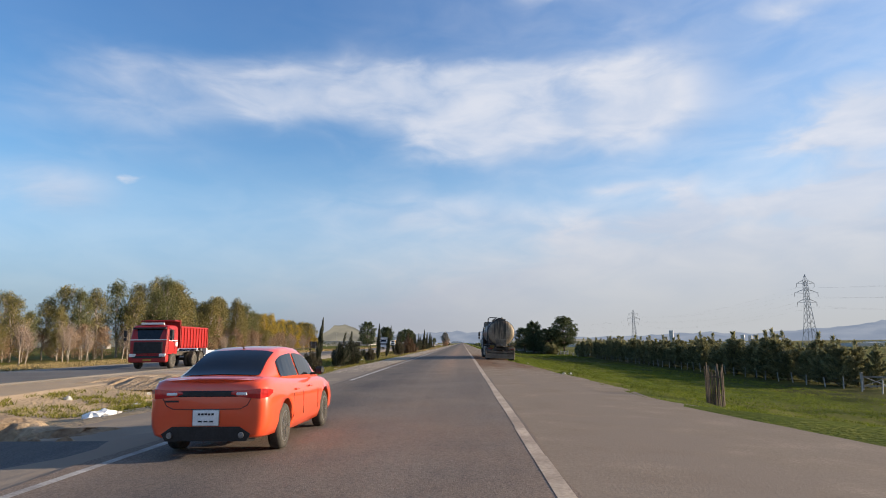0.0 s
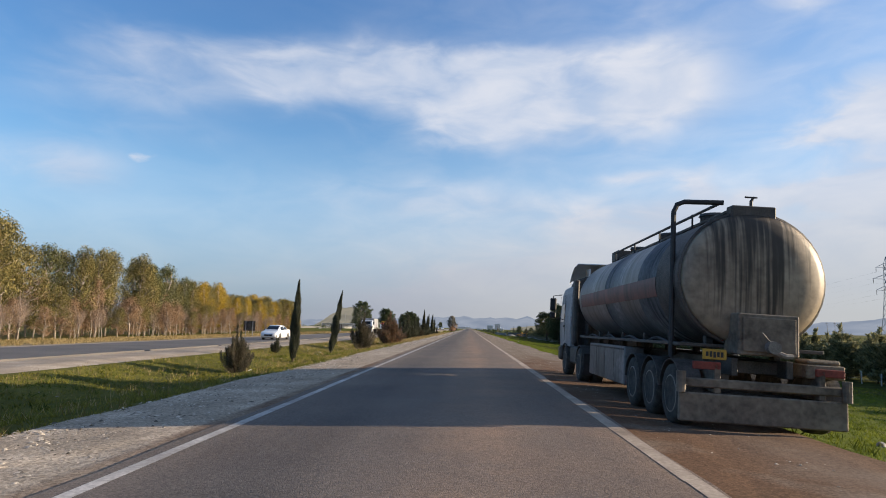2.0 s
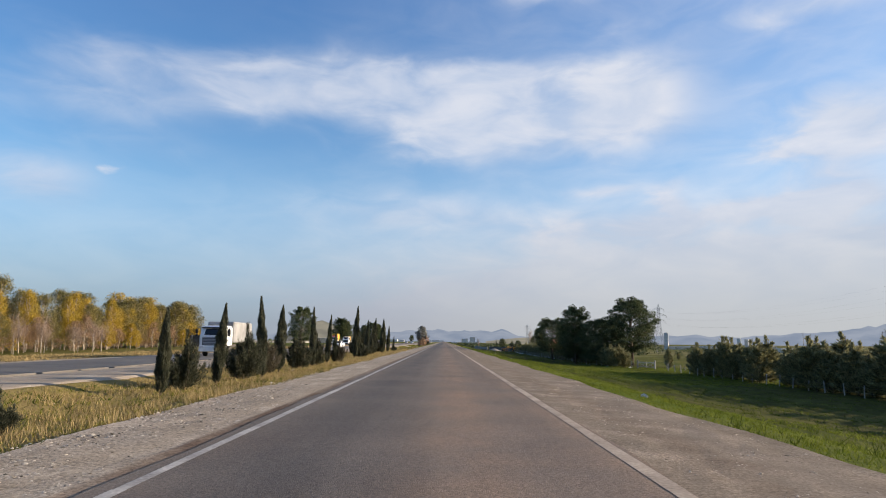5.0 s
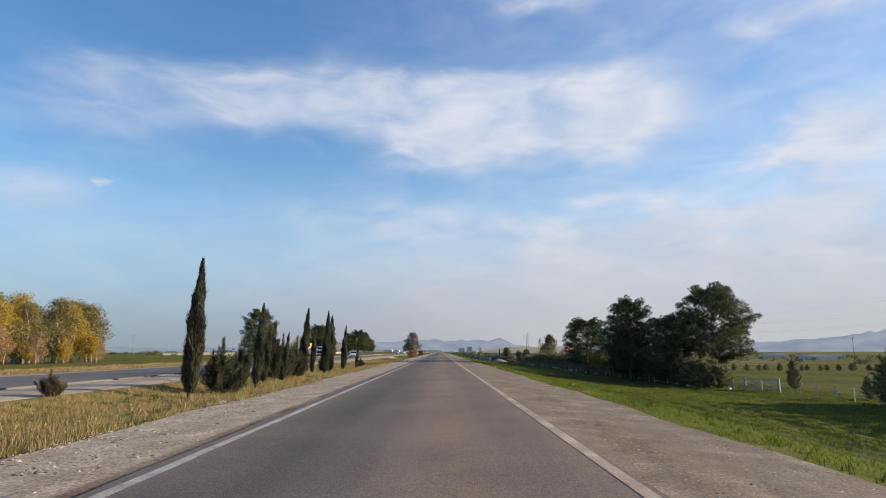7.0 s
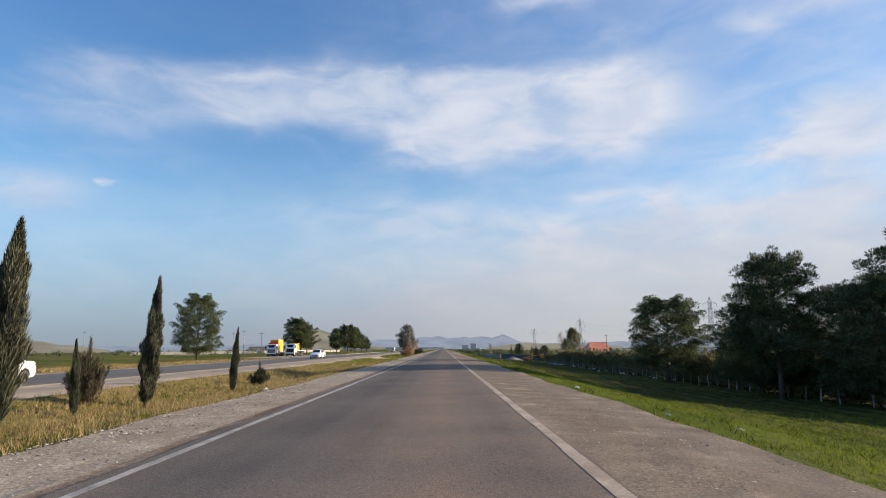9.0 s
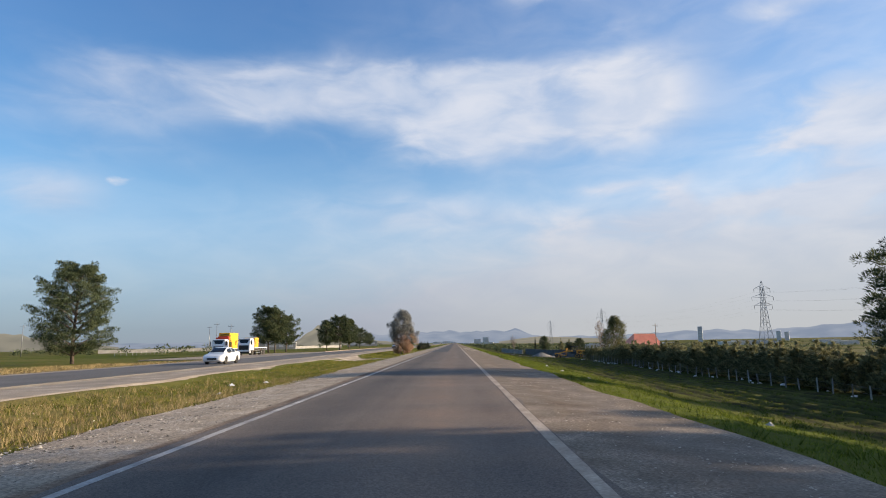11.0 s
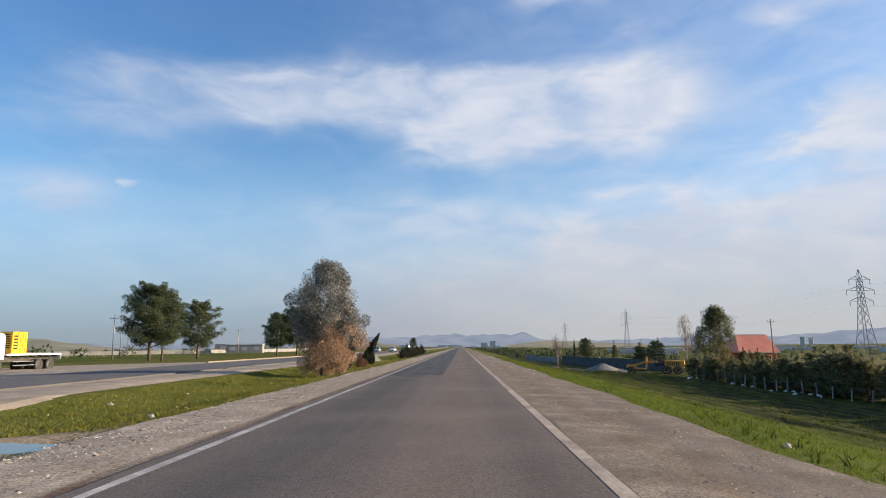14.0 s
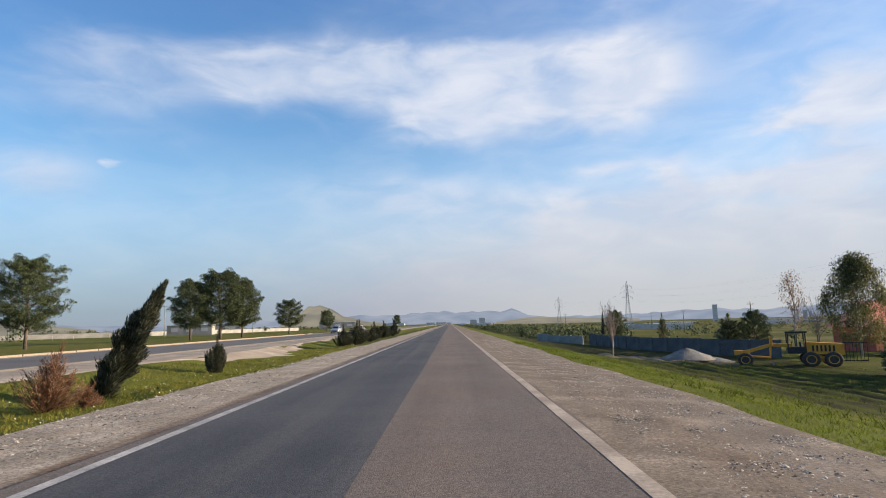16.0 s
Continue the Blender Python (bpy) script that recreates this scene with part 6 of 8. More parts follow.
def truck_cab(ob, y0, length, z0, z1, w, paint_mat, grille_mat, sleeper=False, visor=True, band=None, win=(0.53, 0.82)):
    """A cab-over cab with its nose at y0; forward is +y."""
    h = w / 2
    H = z1 - z0
    bm = bmesh.new()
    rings = []
    for z, f, b, ww in ((z0, 0.0, 0, 0.97), (z0 + 0.35 * H, -0.01, 0, 1.0), (z0 + 0.50 * H, -0.05, 0, 1.0), (z0 + 0.86 * H, -0.24, 0.0, 0.97), (z0 + 0.96 * H, -0.36, 0.06, 0.93), (z1, -0.55, 0.18, 0.84)):
        x = h * ww
        yf, yb = y0 + f, y0 - length + b
        c = 0.10
        rings.append([(-x + c, yf, z), (x - c, yf, z), (x, yf - c, z), (x, yb + 0.03, z), (x - 0.03, yb, z), (-x + 0.03, yb, z), (-x, yb + 0.03, z), (-x, yf - c, z)])
    ring_loft(bm, rings)
    cab = part("cab", bm, paint_mat, ob)
    bm = bmesh.new()
    patch(bm, [[(x * 0.90, y0 + 0.012 - (0.06 if t == 0 else 0.235) - (0.05 if abs(x) > h * 0.9 else 0), z0 + (win[0] if t == 0 else win[1] + 0.02) * H) for x in (-h, -h * 0.6, 0, h * 0.6, h)] for t in (0, 1)])
    part("windscreen", bm, M_DARKGLASS, cab)
    for sx in (-1, 1):
        bm = bmesh.new()
        x = sx * (h + 0.008)
        f = [bm.verts.new(p) for p in ((x, y0 - 0.28, z0 + win[0] * H), (x, y0 - 1.10, z0 + win[0] * H), (x * 0.985, y0 - 1.10, z0 + win[1] * H), (x * 0.985, y0 - 0.40, z0 + win[1] * H))]
        bm.faces.new(f)
        part("side_window", bm, M_DARKGLASS, cab)
        for yy in (y0 - 0.18, y0 - 1.22):
            part("door_seam", new_box(x - 0.004, x + 0.004, yy - 0.008, yy + 0.008, z0 + 0.08 * H, z0 + 0.85 * H, 0), M_BLACK, cab)
        part("door_handle", new_box(x - 0.02, x + 0.02, y0 - 1.12, y0 - 0.94, z0 + (win[0] - 0.09) * H, z0 + (win[0] - 0.06) * H, 0.005), M_BLACK, cab)
        bm = bmesh.new()
        tube(bm, ((sx * (h - 0.02), y0 - 0.20, z0 + 0.88 * H), (sx * (h + 0.25), y0 + 0.02, z0 + 0.86 * H), (sx * (h + 0.25), y0 + 0.02, z0 + 0.44 * H), (sx * (h - 0.02), y0 - 0.12, z0 + 0.46 * H)), 0.018, 0.018, 6)
        box(bm, sx * (h + 0.25) - 0.11, sx * (h + 0.25) + 0.11, y0 - 0.03, y0 + 0.06, z0 + 0.60 * H, z0 + 0.82 * H, 0.03)
        box(bm, sx * (h + 0.25) - 0.10, sx * (h + 0.25) + 0.10, y0 - 0.03, y0 + 0.06, z0 + 0.47 * H, z0 + 0.57 * H, 0.03)
        part("mirror", bm, M_BLACK, cab)
        bm = bmesh.new()
        box(bm, min(sx * (h - 0.48), sx * (h - 0.06)), max(sx * (h - 0.48), sx * (h - 0.06)), y0 - 0.02, y0 + 0.095, z0 - 0.17, z0 + 0.04, 0.03)
        part("headlamp", bm, M_LAMP_CLEAR, cab)
        bm = bmesh.new()
        tube(bm, ((sx * 0.35, y0 - 0.03, z0 + 0.51 * H), (sx * 0.02, y0 - 0.01, z0 + 0.55 * H)), 0.010, 0.008, 5)
        part("wiper", bm, M_BLACK, cab)
    part("grille_panel", new_box(-h * 0.76, h * 0.76, y0 - 0.05, y0 + 0.012, z0 + 0.03 * H, z0 + 0.42 * H, 0.01), M_BLACK, cab)
    for k in range(5):
        bm = bmesh.new()
        z = z0 + (0.06 + 0.075 * k) * H
        box(bm, -h * 0.72, h * 0.72, y0 - 0.02, y0 + 0.03, z, z + 0.048 * H, 0.012)
        part("grille_slat", bm, grille_mat, cab)
    if band:
        bm = bmesh.new()
        box(bm, -h * 0.98, h * 0.98, y0 - 0.03, y0 + 0.012, z0 + 0.43 * H, z0 + 0.50 * H, 0.01)
        part("band", bm, band, cab)
    bm = bmesh.new()
    box(bm, -h, h, y0 - 0.35, y0 + 0.07, z0 - 0.52, z0 - 0.02, 0.06)
    part("bumper", bm, M_STEEL if grille_mat is M_STEEL else paint_mat, ob)
    if visor:
        bm = bmesh.new()
        box(bm, -h * 0.86, h * 0.86, y0 - 0.30, y0 - 0.06, z0 + 0.86 * H, z0 + 0.92 * H, 0.02)
        part("sun_visor", bm, M_BLACK, cab)
    return cab


def chassis(ob, y0, y1, z=0.85, half=0.42):
    bm = bmesh.new()
    for sx in (-1, 1):
        box(bm, sx * half - 0.05, sx * half + 0.05, y0, y1, z - 0.14, z + 0.14, 0.01)
    for y in np.arange(y0 + 0.3, y1, 1.1):
        box(bm, -half, half, y, y + 0.10, z - 0.10, z + 0.10, 0.01)
    return part("chassis_frame", bm, M_STEEL, ob)


def axle_set(ob, ys, r=0.50, w=0.30, dual=False, track=1.06, rim=None):
    for y in ys:
        bm = bmesh.new()
        tube(bm, ((-track, y, r), (track, y, r)), 0.09, 0.09, 8)
        part("axle", bm, M_STEEL, ob)
        for sx in (-1, 1):
            wheel(ob, sx * track, y, r, w, rim or M_DUSTRIM)
            if dual:
                wheel(ob, sx * (track - 0.36), y, r, w, rim or M_DUSTRIM)


def mudguards(ob, ys, r, track, w=0.34, material=None):
    for y in ys:
        for sx in (-1, 1):
            bm = bmesh.new()
            rows = []
            for rad in (r * 1.12, r * 1.16):
                rows.append([(rad, a) for a in np.linspace(0.15, math.pi - 0.15, 12)])
            ring_loft(bm, [[(sx * track + dx, y + rad * math.cos(a), r + rad * math.sin(a)) for rad, dx in ((r * 1.12, -w / 2), (r * 1.12, w / 2), (r * 1.16, w / 2), (r * 1.16, -w / 2))] for a in np.linspace(0.15, math.pi - 0.15, 12)])
            part("mudguard", bm, material or M_STEEL, ob)


def tanker(m):
    """Tank lorry, rear at y = 0, 13.4 m long."""
    ob = thing("tanker_lorry", m, "grimy parked tank lorry with tar-streaked rear and red side band", "lorry")
    cz, rx, rz = 2.47, 1.16, 1.14
    n = 40

    def ell(y, s, up=0.0):
        return [(rx * s * math.cos(2 * math.pi * k / n), y, cz + up + rz * s * math.sin(2 * math.pi * k / n)) for k in range(n)]
    tilt = lambda y: 0.004 * (y - 1)
    bm = bmesh.new()
    ring_loft(bm, [ell(y, s, tilt(y)) for y, s in ((0.62, 1.0), (3.1, 1.0), (3.12, 1.012), (3.22, 1.012), (3.24, 1.0), (6.2, 1.0), (6.22, 1.012), (6.32, 1.012), (6.34, 1.0), (9.7, 1.0), (10.08, 0.97), (10.30, 0.82), (10.40, 0.5), (10.42, 0.05))])
    tank = part("tank", bm, M_TANK, ob, "dark grimy grey cylindrical tank", smooth=True)
    bm = bmesh.new()
    ring_loft(bm, [ell(y, s, tilt(y)) for y, s in ((0.60, 1.025), (0.74, 1.025), (0.76, 1.0))], cap=False)
    ring_loft(bm, [ell(y, s, tilt(y)) for y, s in ((0.60, 1.025), (0.58, 0.99))], cap=False)
    part("end_flange", bm, M_STEEL, tank, smooth=True)
    bm = bmesh.new()
    ring_loft(bm, [ell(y, s, tilt(0.6)) for y, s in ((0.62, 0.995), (0.50, 0.96), (0.42, 0.85), (0.37, 0.65), (0.335, 0.4), (0.325, 0.15), (0.323, 0.02))])
    part("tank_end", bm, M_TANKEND, tank, "dished tank end streaked with black tar", smooth=True)
    for sx in (-1, 1):
        bm = bmesh.new()
        rows = []
        for y in np.linspace(1.9, 9.5, 18):
            rows.append([(sx * (rx + 0.016) * math.cos(a), y, cz + tilt(y) + (rz + 0.016) * math.sin(a)) for a in np.linspace(-0.26, 0.06, 6)])
        patch(bm, rows if sx > 0 else rows[::-1])
        part("red_band", bm, M_TANKRED, tank, "faded red painted band", smooth=True)
        bm = bmesh.new()
        rows = []
        for y in np.linspace(0.78, 1.9, 6):
            rows.append([(sx * (rx + 0.008) * math.cos(a), y, cz + tilt(y) + (rz + 0.008) * math.sin(a)) for a in np.linspace(-1.2, 1.45, 18)])
        patch(bm, rows if sx > 0 else rows[::-1])
        part("tar_stain", bm, M_STEEL, tank, "dark tar-stained rear section", smooth=True)
    bm = bmesh.new()
    box(bm, -0.36, 0.36, 0.50, 0.74, cz + rz - 0.14, cz + rz + 0.10, 0.02)
    box(bm, -0.30, 0.30, 0.74, 9.0, cz + rz + 0.02, cz + rz + 0.08, 0.01)
    part("catwalk", bm, M_STEEL, tank)
    bm = bmesh.new()
    for y in (2.2, 4.8, 7.4):
        bm = bmesh.new()
        ring_loft(bm, [[(r0 * math.cos(2 * math.pi * k / 16), y + r0 * math.sin(2 * math.pi * k / 16), z) for k in range(16)] for r0, z in ((0.26, cz + rz - 0.02), (0.26, cz + rz + 0.20), (0.29, cz + rz + 0.20), (0.27, cz + rz + 0.25))])
        part("hatch", bm, M_STEEL, tank)
    part("valve_box", new_box(-0.34, 0.34, 8.6, 9.35, cz + rz + 0.02, cz + rz + 0.32, 0.02), M_STEEL, tank)
    bm = bmesh.new()
    tube(bm, ((0.0, 0.62, cz + rz + 0.05), (0.0, 0.62, cz + rz + 0.20), (0.05, 0.62, cz + rz + 0.28)), 0.03, 0.02, 6)
    tube(bm, ((-0.1, 0.62, cz + rz + 0.27), (0.1, 0.62, cz + rz + 0.27)), 0.015, 0.015, 6)
    part("vent_valve", bm, M_STEEL, tank)
    bm = bmesh.new()
    x = -1.16
    tube(bm, ((x, 0.95, 1.10), (x, 0.95, 2.2), (x, 0.95, 3.62), (x + 0.05, 0.93, 3.75), (x + 0.16, 0.90, 3.80), (-0.38, 0.80, 3.80)), 0.045, 0.045, 8)
    tube(bm, ((-0.42, 0.80, 3.80), (-0.42, 8.6, 3.82)), 0.028, 0.028, 6)
    for y in (2.2, 4.3, 6.4, 8.5):
        tube(bm, ((-0.42, y, 3.45), (-0.42, y, 3.84)), 0.018, 0.018, 5)
    part("handrail", bm, M_BLACK, ob, "black bent pipe handrail")
    # rear gear
    bm = bmesh.new()
    box(bm, -0.42, 0.50, 0.06, 0.62, 1.22, 1.88, 0.02)
    cabinet = part("pump_cabinet", bm, M_BUMPER, ob, "rusty pump cabinet with outlet valve")
    bm = bmesh.new()
    box(bm, -0.36, 0.44, 0.035, 0.065, 1.28, 1.82, 0.01)
    part("cabinet_door", bm, M_BUMPER, cabinet)
    bm = bmesh.new()
    tube(bm, ((0.06, 0.10, 1.36), (0.06, -0.10, 1.36)), 0.10, 0.10, 16)
    tube(bm, ((0.06, -0.04, 1.30), (0.22, -0.06, 1.24), (0.34, -0.05, 1.24)), 0.05, 0.04, 8)
    tube(bm, ((-0.02, -0.10, 1.45), (-0.14, -0.12, 1.58)), 0.015, 0.012, 5)
    part("outlet_valve", bm, M_DUSTRIM, cabinet, "dull metal outlet valve")
    bm = bmesh.new()
    box(bm, -1.34, 1.15, -0.02, 0.10, 0.68, 0.82, 0.02)
    box(bm, -1.34, 1.15, -0.06, 0.02, 0.16, 0.60, 0.02)
    for xx in (-0.75, 0.8):
        box(bm, xx - 0.05, xx + 0.05, 0.0, 0.5, 0.60, 1.05, 0.01)
    part("rear_bumper", bm, M_BUMPER, ob, "dirty brown steel bumper beams")
    for xx in (-1.32, 1.12):
        bm = bmesh.new()
        tube(bm, ((xx, -0.08, 0.60), (xx, -0.08, 0.92)), 0.07, 0.07, 10)
        part("bumper_end", bm, M_BUMPER, ob)
    bm = bmesh.new()
    box(bm, 0.62, 1.20, 0.10, 0.62, 0.92, 1.14, 0.02)
    box(bm, 0.66, 1.16, 0.14, 0.58, 1.14, 1.22, 0.03)
    part("tool_tray", bm, M_WOOD, ob)
    for xx in (-1.12, 0.72):
        bm = bmesh.new()
        box(bm, xx, xx + 0.42, 0.0, 0.06, 0.96, 1.08, 0.01)
        part("tail_lamp", bm, M_LAMP_DIRTY, ob)
    bm = bmesh.new()
    box(bm, -0.98, -0.62, 0.0, 0.02, 1.12, 1.28, 0.005)
    plate = part("number_plate", bm, M_PLATE_Y, ob)
    bars(plate, "lettering", -0.94, -0.66, -0.001, 1.15, 1.25, 5, M_BLACK, 6)
    # running gear
    chassis(ob, 0.2, 13.0, 1.02)
    bm = bmesh.new()
    for y in (0.9, 2.8, 4.6, 6.6, 8.2, 9.4):
        for sx in (-1, 1):
            box(bm, sx * 0.55 - 0.06, sx * 0.55 + 0.06, y, y + 0.14, 1.1, 1.62, 0.01)
    box(bm, -1.15, 1.15, 0.6, 9.6, 1.30, 1.36, 0.01)
    part("tank_cradle", bm, M_STEEL, ob)
    axle_set(ob, (0.78, 1.98, 3.18), 0.50, 0.34, False, 1.06)
    mudguards(ob, (0.78, 1.98, 3.18), 0.50, 1.06)
    axle_set(ob, (9.2,), 0.50, 0.32, True, 1.08)
    mudguards(ob, (9.2, 12.0), 0.50, 1.06)
    axle_set(ob, (12.0,), 0.50, 0.30, False, 1.06)
    for sx in (-1, 1):
        bm = bmesh.new()
        box(bm, min(sx * 0.78, sx * 1.20), max(sx * 0.78, sx * 1.20), 3.95, 7.72, 0.36, 1.18, 0.02)
        locker = part("side_locker", bm, M_TANK, ob)
        bm = bmesh.new()
        for y in (4.9, 5.85, 6.8):
            box(bm, sx * 1.20 - 0.006, sx * 1.20 + 0.006, y, y + 0.02, 0.46, 1.14, 0)
        box(bm, sx * 1.20 - 0.012, sx * 1.20 + 0.012, 3.98, 7.68, 1.10, 1.14, 0)
        part("locker_seam", bm, M_STEEL, locker)
        bm = bmesh.new()
        box(bm, min(sx * 0.70, sx * 1.16), max(sx * 0.70, sx * 1.16), 9.95, 11.25, 0.45, 1.0, 0.06)
        part("fuel_tank", bm, M_STEEL, ob)
        bm = bmesh.new()
        box(bm, sx * 1.06 - 0.17, sx * 1.06 + 0.17, 8.45, 8.48, 0.25, 0.85, 0.01)
        part("mud_flap", bm, M_BLACK, ob)
        bm = bmesh.new()
        tube(bm, [(sx * 0.9, y, 1.36 + 0.06 * math.sin(y * 3)) for y in np.linspace(1.0, 9.4, 22)], 0.03, 0.03, 6)
        part("side_hose", bm, M_BLACK, ob)
    cab = truck_cab(ob, 13.35, 2.3, 0.98, 3.02, 2.44, M_TANKSIDE, M_STEEL, True, win=(0.40, 0.70))
    # dark rounded high roof and an open wind deflector on it
    bm = bmesh.new()
    ring_loft(bm, [[(1.10 * s * math.cos(a), y, 2.84 + up * math.sin(a) ** 0.6) for a in np.linspace(0.0, math.pi, 13)] for y, s, up in ((11.05, 0.99, 0.50), (11.15, 1.0, 0.56), (11.9, 1.0, 0.56), (12.35, 0.96, 0.42), (12.7, 0.90, 0.12))])
    part("high_roof", bm, M_STEEL, cab, "dark rounded raised cab roof")
    bm = bmesh.new()
    rows = []
    for t in np.linspace(0, 1, 8):
        y = 12.35 - 1.1 * t
        up = 3.25 + 0.50 * math.sin(t * 1.5) ** 0.8
        rows.append([(-1.08, y, up - 0.10), (-1.0, y, up), (0.0, y, up + 0.03), (1.0, y, up), (1.08, y, up - 0.10)])
    patch(bm, rows)
    patch(bm, [[(x, y, z - 0.025) for x, y, z in row] for row in rows[::-1]])
    patch(bm, [rows[-1], [(x, y - 0.005, z - 0.025) for x, y, z in rows[-1]]])
    for sx in (-0.6, 0.6):
        box(bm, sx - 0.02, sx + 0.02, 11.3, 11.9, 3.2, 3.6, 0)
    part("roof_deflector", bm, M_WHITE, cab, "curved dusty white roof wind deflector")
    bm = bmesh.new()
    box(bm, -1.10, 1.10, 10.92, 11.04, 1.0, 3.0, 0.04)
    part("cab_back", bm, M_STEEL, ob)
    for sx in (-1, 1):
        part("side_fairing", new_box(sx * 1.10 - 0.08, sx * 1.10 + 0.08, 10.62, 11.02, 1.05, 3.15, 0.05), M_STEEL, ob)
    bm = bmesh.new()
    tube(bm, ((-0.7, 10.80, 1.0), (-0.7, 10.80, 3.0)), 0.09, 0.09, 10)
    part("exhaust_stack", bm, M_STEEL, ob)
    return ob


tanker(pose(5.38, 58.0, -0.19, 0, 3.0, 0.6) @ Matrix.Diagonal((1.07, 1.0, 1.04, 1.0)))


def dump_truck(m):
    ob = thing("dump_truck", m, "bright red tipper lorry with ribbed body on the far road", "lorry")
    chassis(ob, 0.2, 7.4, 0.95)
    axle_set(ob, (1.2, 2.55), 0.52, 0.30, True, 1.06)
    axle_set(ob, (6.55,), 0.52, 0.30, False, 1.06)
    mudguards(ob, (1.2, 2.55), 0.52, 1.06)
    truck_cab(ob, 7.7, 1.8, 0.95, 2.85, 2.45, M_REDP, M_BLACK, win=(0.50, 0.85))
    bm = bmesh.new()
    box(bm, -1.2, 1.2, 0.1, 5.5, 1.30, 1.42, 0.02)
    box(bm, -1.22, -1.14, 0.1, 5.5, 1.42, 2.75, 0.02)
    box(bm, 1.14, 1.22, 0.1, 5.5, 1.42, 2.75, 0.02)
    box(bm, -1.2, 1.2, 5.42, 5.5, 1.42, 3.25, 0.02)
    box(bm, -1.2, 1.2, 0.06, 0.14, 1.36, 2.70, 0.02)
    box(bm, -1.15, 1.15, 5.5, 6.4, 3.12, 3.20, 0.02)
    bed = part("tipper_body", bm, M_REDP, ob)
    for sx in (-1, 1):
        for y in np.linspace(0.2, 5.4, 10):
            part("rib", new_box(min(sx * 1.22, sx * 1.29), max(sx * 1.22, sx * 1.29), y - 0.05, y + 0.05, 1.34, 2.75, 0.01), M_REDP, bed)
        part("top_rail", new_box(sx * 1.2 - 0.07, sx * 1.2 + 0.09, 0.06, 5.5, 2.70, 2.82, 0.02), M_REDP, bed)
    bm = bmesh.new()
    box(bm, -0.26, 0.26, 7.72, 7.785, 0.52, 0.64, 0.005)
    plate = part("number_plate", bm, M_PLATE_Y, ob)
    for sx in (-1, 1):
        part("door_stripe", new_box(sx * 1.236 - 0.006, sx * 1.236 + 0.006, 6.0, 7.5, 1.80, 1.86, 0), M_WHITE, ob, "white painted stripe")
        part("door_lettering", new_box(sx * 1.236 - 0.006, sx * 1.236 + 0.006, 6.0, 6.35, 1.45, 1.74, 0), M_WHITE, ob, "white painted block on the cab side")
        part("rear_panel", new_box(min(sx * 0.95, sx * 1.26), max(sx * 0.95, sx * 1.26), 0.02, 0.30, 0.75, 1.30, 0.02), M_WHITE, ob, "white rear mudguard panel")
    part("front_stripe", new_box(-1.18, 1.18, 7.66, 7.70, 1.86, 1.92, 0.005), M_WHITE, ob, "white painted stripe")
    part("lower_grille", new_box(-0.95, 0.95, 7.72, 7.79, 0.70, 0.86, 0.01), M_BLACK, ob)
    part("roof_board", new_box(-0.75, 0.75, 7.05, 7.2, 2.88, 3.02, 0.02), M_WHITE, ob)
    return ob


dump_truck(pose(-19.2, 47.6, 0.0, 0, 0, 184))


